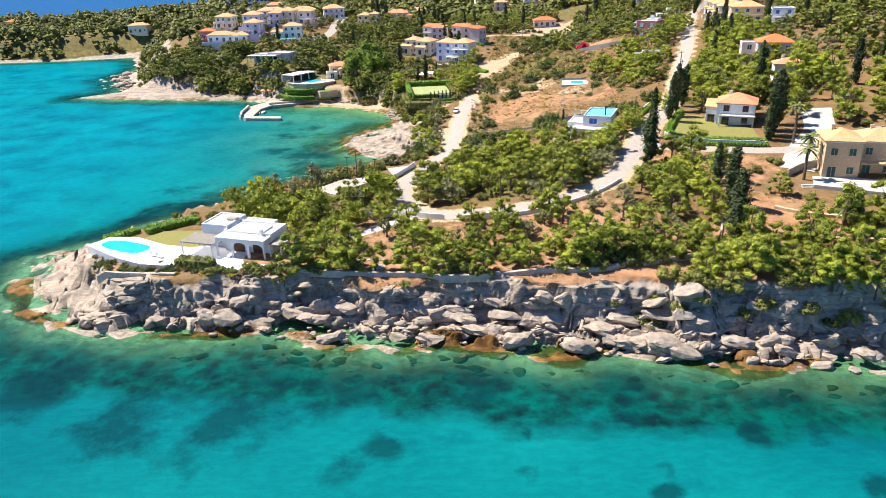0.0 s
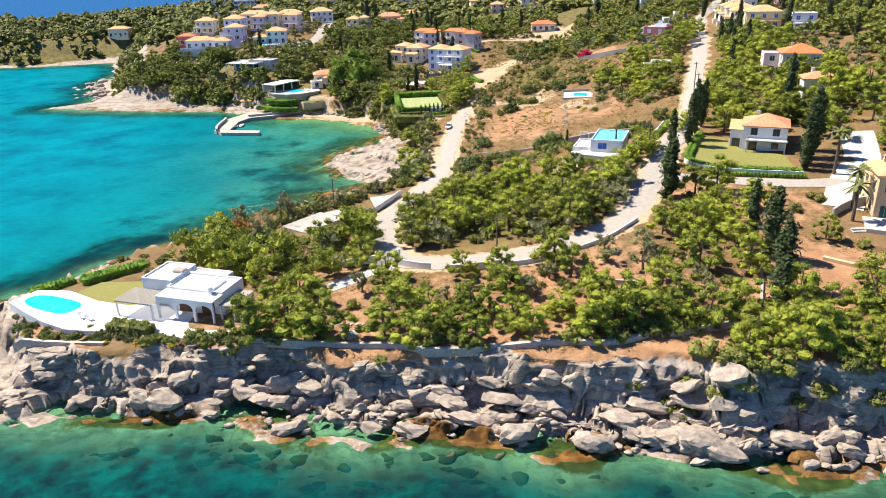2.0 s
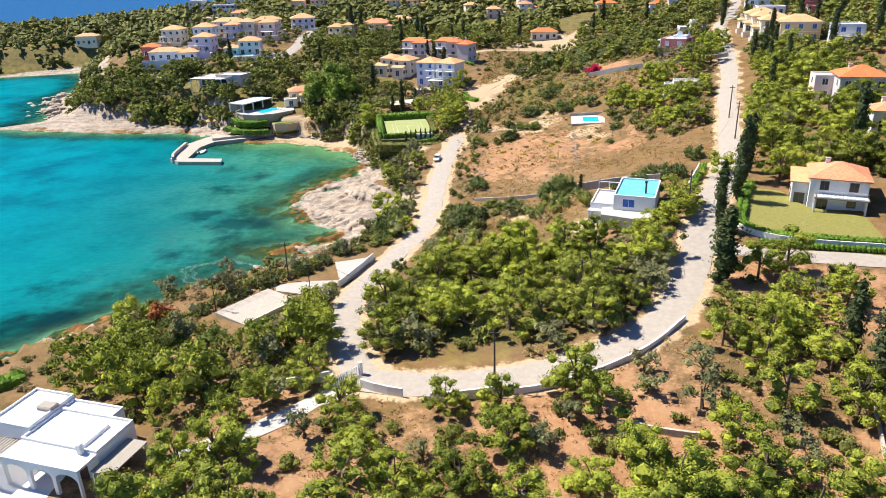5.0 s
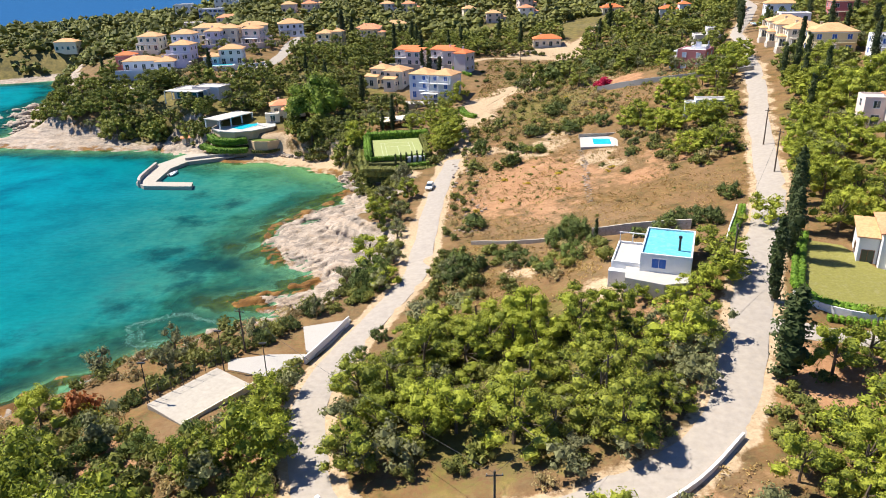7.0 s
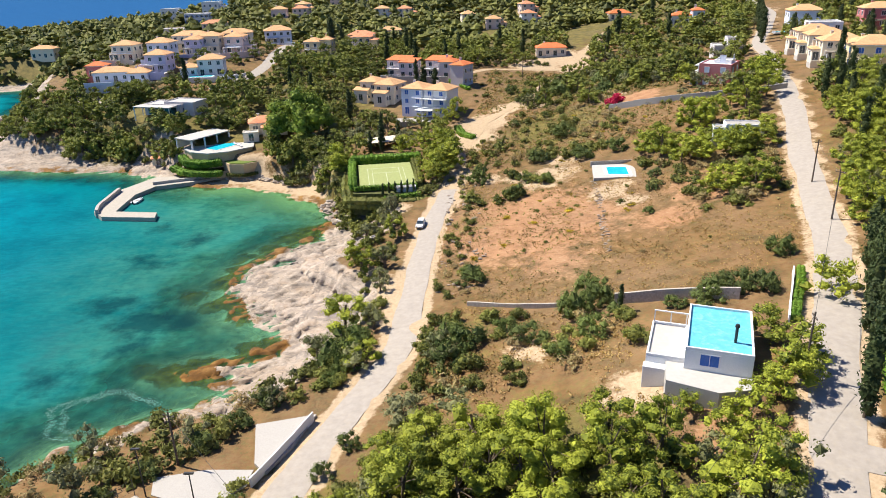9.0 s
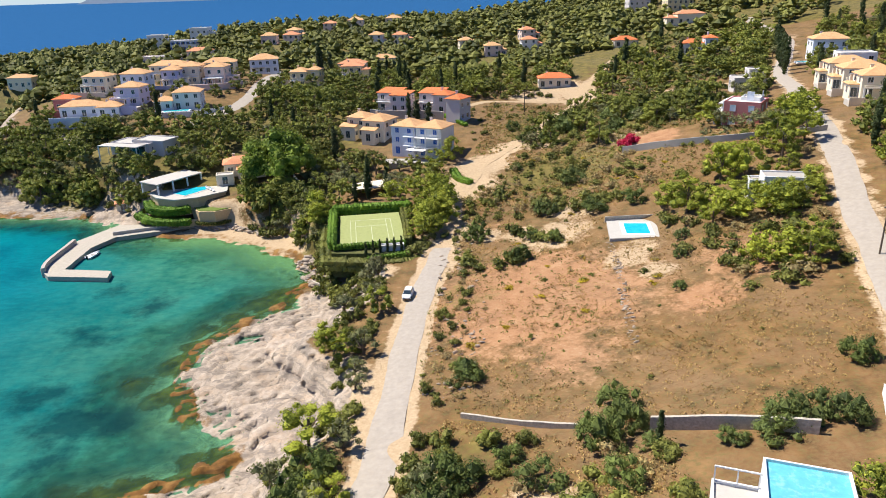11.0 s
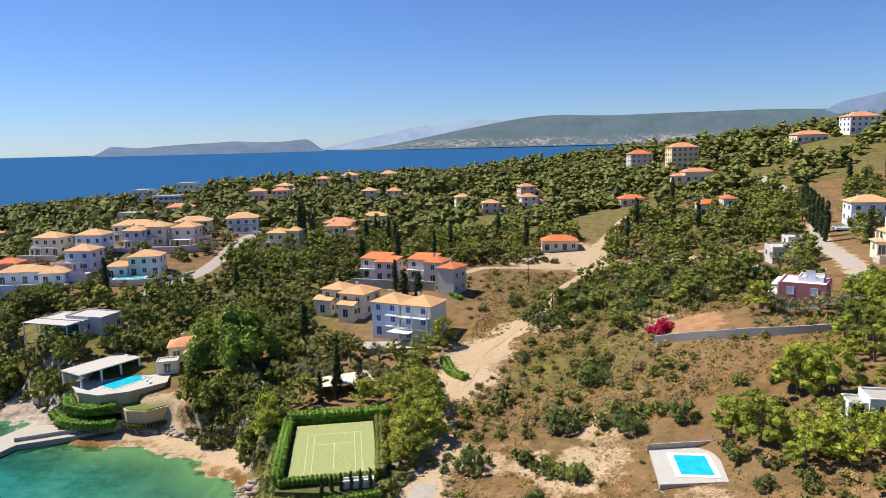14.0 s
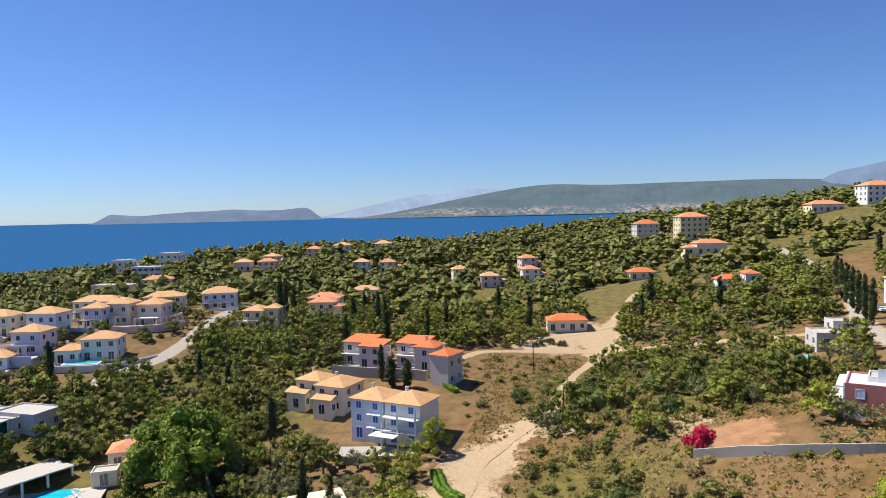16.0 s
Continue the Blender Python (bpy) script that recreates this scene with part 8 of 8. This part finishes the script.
# ---- small things ----
def build_car(x, y, yaw):
    car = thing("car", x, y, ground_at(x, y) + 0.1, yaw, "white hatchback parked at the roadside", "car")
    bm = bmesh.new()
    rings = []
    for u, w, lo, hi in ((-2.1, 0.75, 0.45, 0.8), (-1.9, 0.85, 0.3, 1.0), (-0.9, 0.87, 0.28, 1.02), (1.0, 0.87, 0.28, 0.98), (1.8, 0.84, 0.3, 0.82), (2.1, 0.7, 0.42, 0.65)):
        rings.append([bm.verts.new(p) for p in ((-w, u, lo), (-w, u, hi - 0.12), (-w * 0.88, u, hi), (w * 0.88, u, hi), (w, u, hi - 0.12), (w, u, lo))])
    for a, b in zip(rings, rings[1:]):
        for i in range(6):
            bm.faces.new((a[i], a[(i + 1) % 6], b[(i + 1) % 6], b[i]))
    bm.faces.new(rings[0])
    bm.faces.new(rings[-1][::-1])
    part("body", bm, WHITE, car)
    for name, mat, z0, z1, grow in (("glasshouse", GLASS, 0.95, 1.42, 0.0), ("roof_panel", WHITE, 1.4, 1.48, -0.02)):
        bm = bmesh.new()
        y0, y1, t0, t1 = (-1.95, 1.15, -1.5, 0.35)
        lo = [bm.verts.new(p) for p in ((-0.78, y0, z0), (0.78, y0, z0), (0.78, y1, z0), (-0.78, y1, z0))] if name == "glasshouse" else [bm.verts.new(p) for p in ((-0.64, t0, z0), (0.64, t0, z0), (0.64, t1, z0), (-0.64, t1, z0))]
        hi = [bm.verts.new(p) for p in ((-0.62, t0, z1), (0.62, t0, z1), (0.62, t1, z1), (-0.62, t1, z1))]
        for i in range(4):
            bm.faces.new((lo[i], lo[(i + 1) % 4], hi[(i + 1) % 4], hi[i]))
        bm.faces.new(hi)
        part(name, bm, mat, car)
    for px in (-0.8, 0.8):
        for py in (-1.3, 1.3):
            bm = bmesh.new()
            bmesh.ops.create_cone(bm, cap_ends=True, segments=14, radius1=0.31, radius2=0.31, depth=0.2, matrix=Matrix.Translation((px, py, 0.31)) @ pose(0, 0, 0, 0, 90, 0))
            part("wheel", bm, DARK_METAL, car)
    for px in (-0.55, 0.55):
        part("headlight", block(px - 0.16, 2.02, 0.55, px + 0.16, 2.1, 0.68, 0.02), GLASS, car)


build_car(3.5, 258.8, 172)


def utility_pole(x, y, high, seed):
    p = thing("utility_pole", x, y, None, seed * 40, "dark wooden utility pole with a crossarm", "pole", "utility poles")
    part("shaft", tube(0, 0, -0.5, high, 0.15, 0.1), POLE_WOOD, p)
    part("crossarm", block(-0.8, -0.06, high - 0.6, 0.8, 0.06, high - 0.48, 0.01), POLE_WOOD, p)
    for px in (-0.7, 0, 0.7):
        part("insulator", tube(px, 0, high - 0.48, high - 0.3, 0.05, 0.03), CONCRETE, p)
    return Vector((x, y, ground_at(x, y) + high - 0.3))


POLES = [utility_pole(x, y, h, k) for k, (x, y, h) in enumerate(((10.5, 137.2, 8.5), (24, 153, 8.0), (47, 177.5, 8.0), (71, 219, 8.5), (-24, 181, 7.5), (76, 236, 8.0)))]
POLES2 = [utility_pole(x, y, h, k) for k, (x, y, h) in enumerate(((41, 392, 8.5), (78, 416, 8.0), (12, 352, 8.0)))]


def cable(a, b, sag):
    c = bpy.data.curves.new("cable", "CURVE")
    c.dimensions, c.bevel_depth, c.bevel_resolution = "3D", 0.022, 0
    s = c.splines.new("POLY")
    s.points.add(12)
    for k in range(13):
        u = k / 12
        p = a.lerp(b, u)
        s.points[k].co = (p.x, p.y, p.z - sag * 4 * u * (1 - u), 1)
    c.materials.append(DARK_METAL)
    tagged(new("cable", c), "thin dark overhead cable between poles", "cable", "overhead cables")


for a, b in ((0, 1), (1, 2), (2, 3), (0, 4), (3, 5)):
    cable(POLES[a], POLES[b], 0.9)
cable(POLES2[0], POLES2[1], 0.8)
cable(POLES2[0], POLES2[2], 1.2)


def palm(x, y, high, seed, fat=0.28):
    rng = np.random.RandomState(seed)
    p = thing("palm_tree", x, y, None, seed * 50, "date palm with arching grey-green fronds", "tree", "palms")
    part("trunk", tube(0, 0, -0.3, high, fat * 1.15, fat * 0.85), BARK, p)
    q = []
    for k in range(26):
        a, up, length = rng.uniform(0, 6.283), rng.uniform(-0.3, 1.2), rng.uniform(1.9, 2.7)
        last = None
        for s in np.linspace(0.1, 1, 7):
            r, zz = length * s * math.cos(up * (1 - 0.5 * s)), high + length * s * math.sin(up) - 1.3 * s * s
            c = np.array((r * math.cos(a), r * math.sin(a), zz))
            side = np.array((-math.sin(a), math.cos(a), -0.35)) * 0.34 * math.sin(min(s, 0.95) * 3.0)
            if last is not None:
                q.append((last[0], last[0] + last[1], c + side, c))
                q.append((last[0], last[0] - last[1] * (1, 1, -1), c - side * (1, 1, -1), c))
            last = (c, side)
    part("fronds", quads("fronds", np.array(q), PALM_LEAF), None, p)


palm(70.5, 119.5, 3.6, 1, 0.4)
palm(72, 119, 4.0, 2, 0.4)
palm(73, 141, 6.5, 3)
palm(75.5, 146, 7.0, 4)
palm(79, 160, 8.5, 5)
palm(104, 380, 6.0, 6)


def hedge(points, wide, high, label="clipped bright green hedge", material=None, level=None):
    q, n = along(points, 0.7)
    rng = np.random.RandomState(len(points))
    z = land(q[:, 0], q[:, 1]) if level is None else np.full(len(q), level)
    c = []
    for (x, y), zz, (nx, ny) in zip(q, z, n):
        for off in (-0.28, 0.28):
            for up in (0.3, 0.72):
                c.append((x + nx * off * wide, y + ny * off * wide, zz + up * high))
    r = np.full(len(c), max(wide, high) * 0.36) * rng.uniform(0.85, 1.15, len(c))
    leaves = np.concatenate([leaf_flakes(np.array(c), r, 30, 0.13, rng, 1.0, 0.75), leaf_lumps(np.array(c), r, rng, 1.0, 1, 0.88)])
    tagged(new("hedge", quads("hedge", leaves, material or HEDGE_LEAF)), label, "hedge", "hedges")


hedge([(62, 188.5), (58, 181), (54.4, 173.5), (54.2, 170.6), (56.4, 168), (60, 166), (66, 163.9), (73, 161.4)], 1.5, 1.1)
hedge([(55, 165.8), (60, 163.6), (66, 161.6), (73, 159.4)], 0.9, 0.8)
wall_along("garden_wall", [(53.2, 172), (53.6, 169.6), (55.8, 166.9), (60, 164.8), (66, 162.7), (73, 160.2)], 0.7, 0.25, WHITE, "low curved white wall outside the clipped hedge")
hedge([(51.6, 189.5), (54, 194), (57, 199.5), (58.6, 203)], 0.9, 1.1, "row of clipped round bushes inside a white wall")
hedge([(14, 331), (15, 324), (18, 320)], 2.0, 1.0)
hedge([(-64, 142), (-60, 146), (-56, 149)], 2.6, 1.2, "low rounded green hedge by the lawn")
hedge([(-72, 139), (-69, 141), (-67, 143)], 2.0, 1.0, "low rounded green hedge by the pool")
hedge([(-50.5, 122.6), (-47, 121.6), (-44, 120.4)], 2.4, 1.4, "dense rounded green hedge above the cliff", SHRUB_LEAF)
hedge([(-74.8, 336), (-71.4, 329.4), (-65, 326.6), (-60.8, 328.8)], 2.4, 2.4, "stepped green hedges under the pool terrace", None, 4.6)
hedge([(-77, 333), (-72, 327.4), (-65.5, 324.9), (-60, 325.2)], 2.2, 1.6, "stepped green hedges under the pool terrace", None, 2.4)
hedge([(-60, 329), (-57.4, 325.7), (-52.6, 325), (-48.6, 328)], 1.0, 1.0, "low shrubs at the foot of the curved wall", SHRUB_LEAF, 1.9)
hedge([(5, 388), (12, 384), (19, 371)], 1.5, 1.0)
hedge([(-13, 280.5), (-6, 281.3), (2, 282.2)], 1.2, 1.3, level=9.7)
hedge([(-11, 277.6), (-4, 277.4), (3, 278)], 1.4, 1.2)
hedge([(-13.6, 281), (-15, 292), (-16.3, 304)], 1.3, 2.2, level=9.7)
hedge([(-14.6, 278.6), (-16.4, 290), (-17.8, 304)], 2.4, 3.0, "rounded green shrubs covering the bank of the court", SHRUB_LEAF, 5.6)
hedge([(-14, 278), (-6, 276.6), (1, 276.4), (7, 279)], 2.2, 2.8, "dark shrubs covering the bank of the court", SHRUB_LEAF, 6.2)
hedge([(-16, 305.5), (-6, 306.3), (2, 307.2)], 1.5, 2.8, level=9.7)
hedge([(2.8, 283), (2, 293), (0.8, 305)], 1.3, 1.8, "tall dark hedge beside the court", SHRUB_LEAF, 9.7)


def foam_swirl(cx, cy, rx, ry, count, seed):
    """Pale froth that floats on the calm water in a broken ring."""
    rng = np.random.RandomState(seed)
    u = rng.uniform(0.3, 5.6, count)
    r = 1 + rng.normal(0, 0.06, count) + 0.1 * np.sin(u * 5)
    x, y = cx + rx * r * np.cos(u), cy + ry * r * np.sin(u)
    s = rng.uniform(0.015, 0.055, count)
    q = np.stack([np.c_[x - s * 2, y - s, 0 * x + 0.03], np.c_[x + s, y - s, 0 * x + 0.03], np.c_[x + s * 2, y + s, 0 * x + 0.03], np.c_[x - s, y + s * 1.2, 0 * x + 0.03]], 1)
    tagged(new("foam", quads("foam", q, FROTH)), "thin swirl of pale froth on the water", "foam", kind="stuff")


foam_swirl(-44, 202, 7.5, 6.0, 900, 5)
foam_swirl(-43.5, 202.5, 6.2, 5.0, 600, 6)
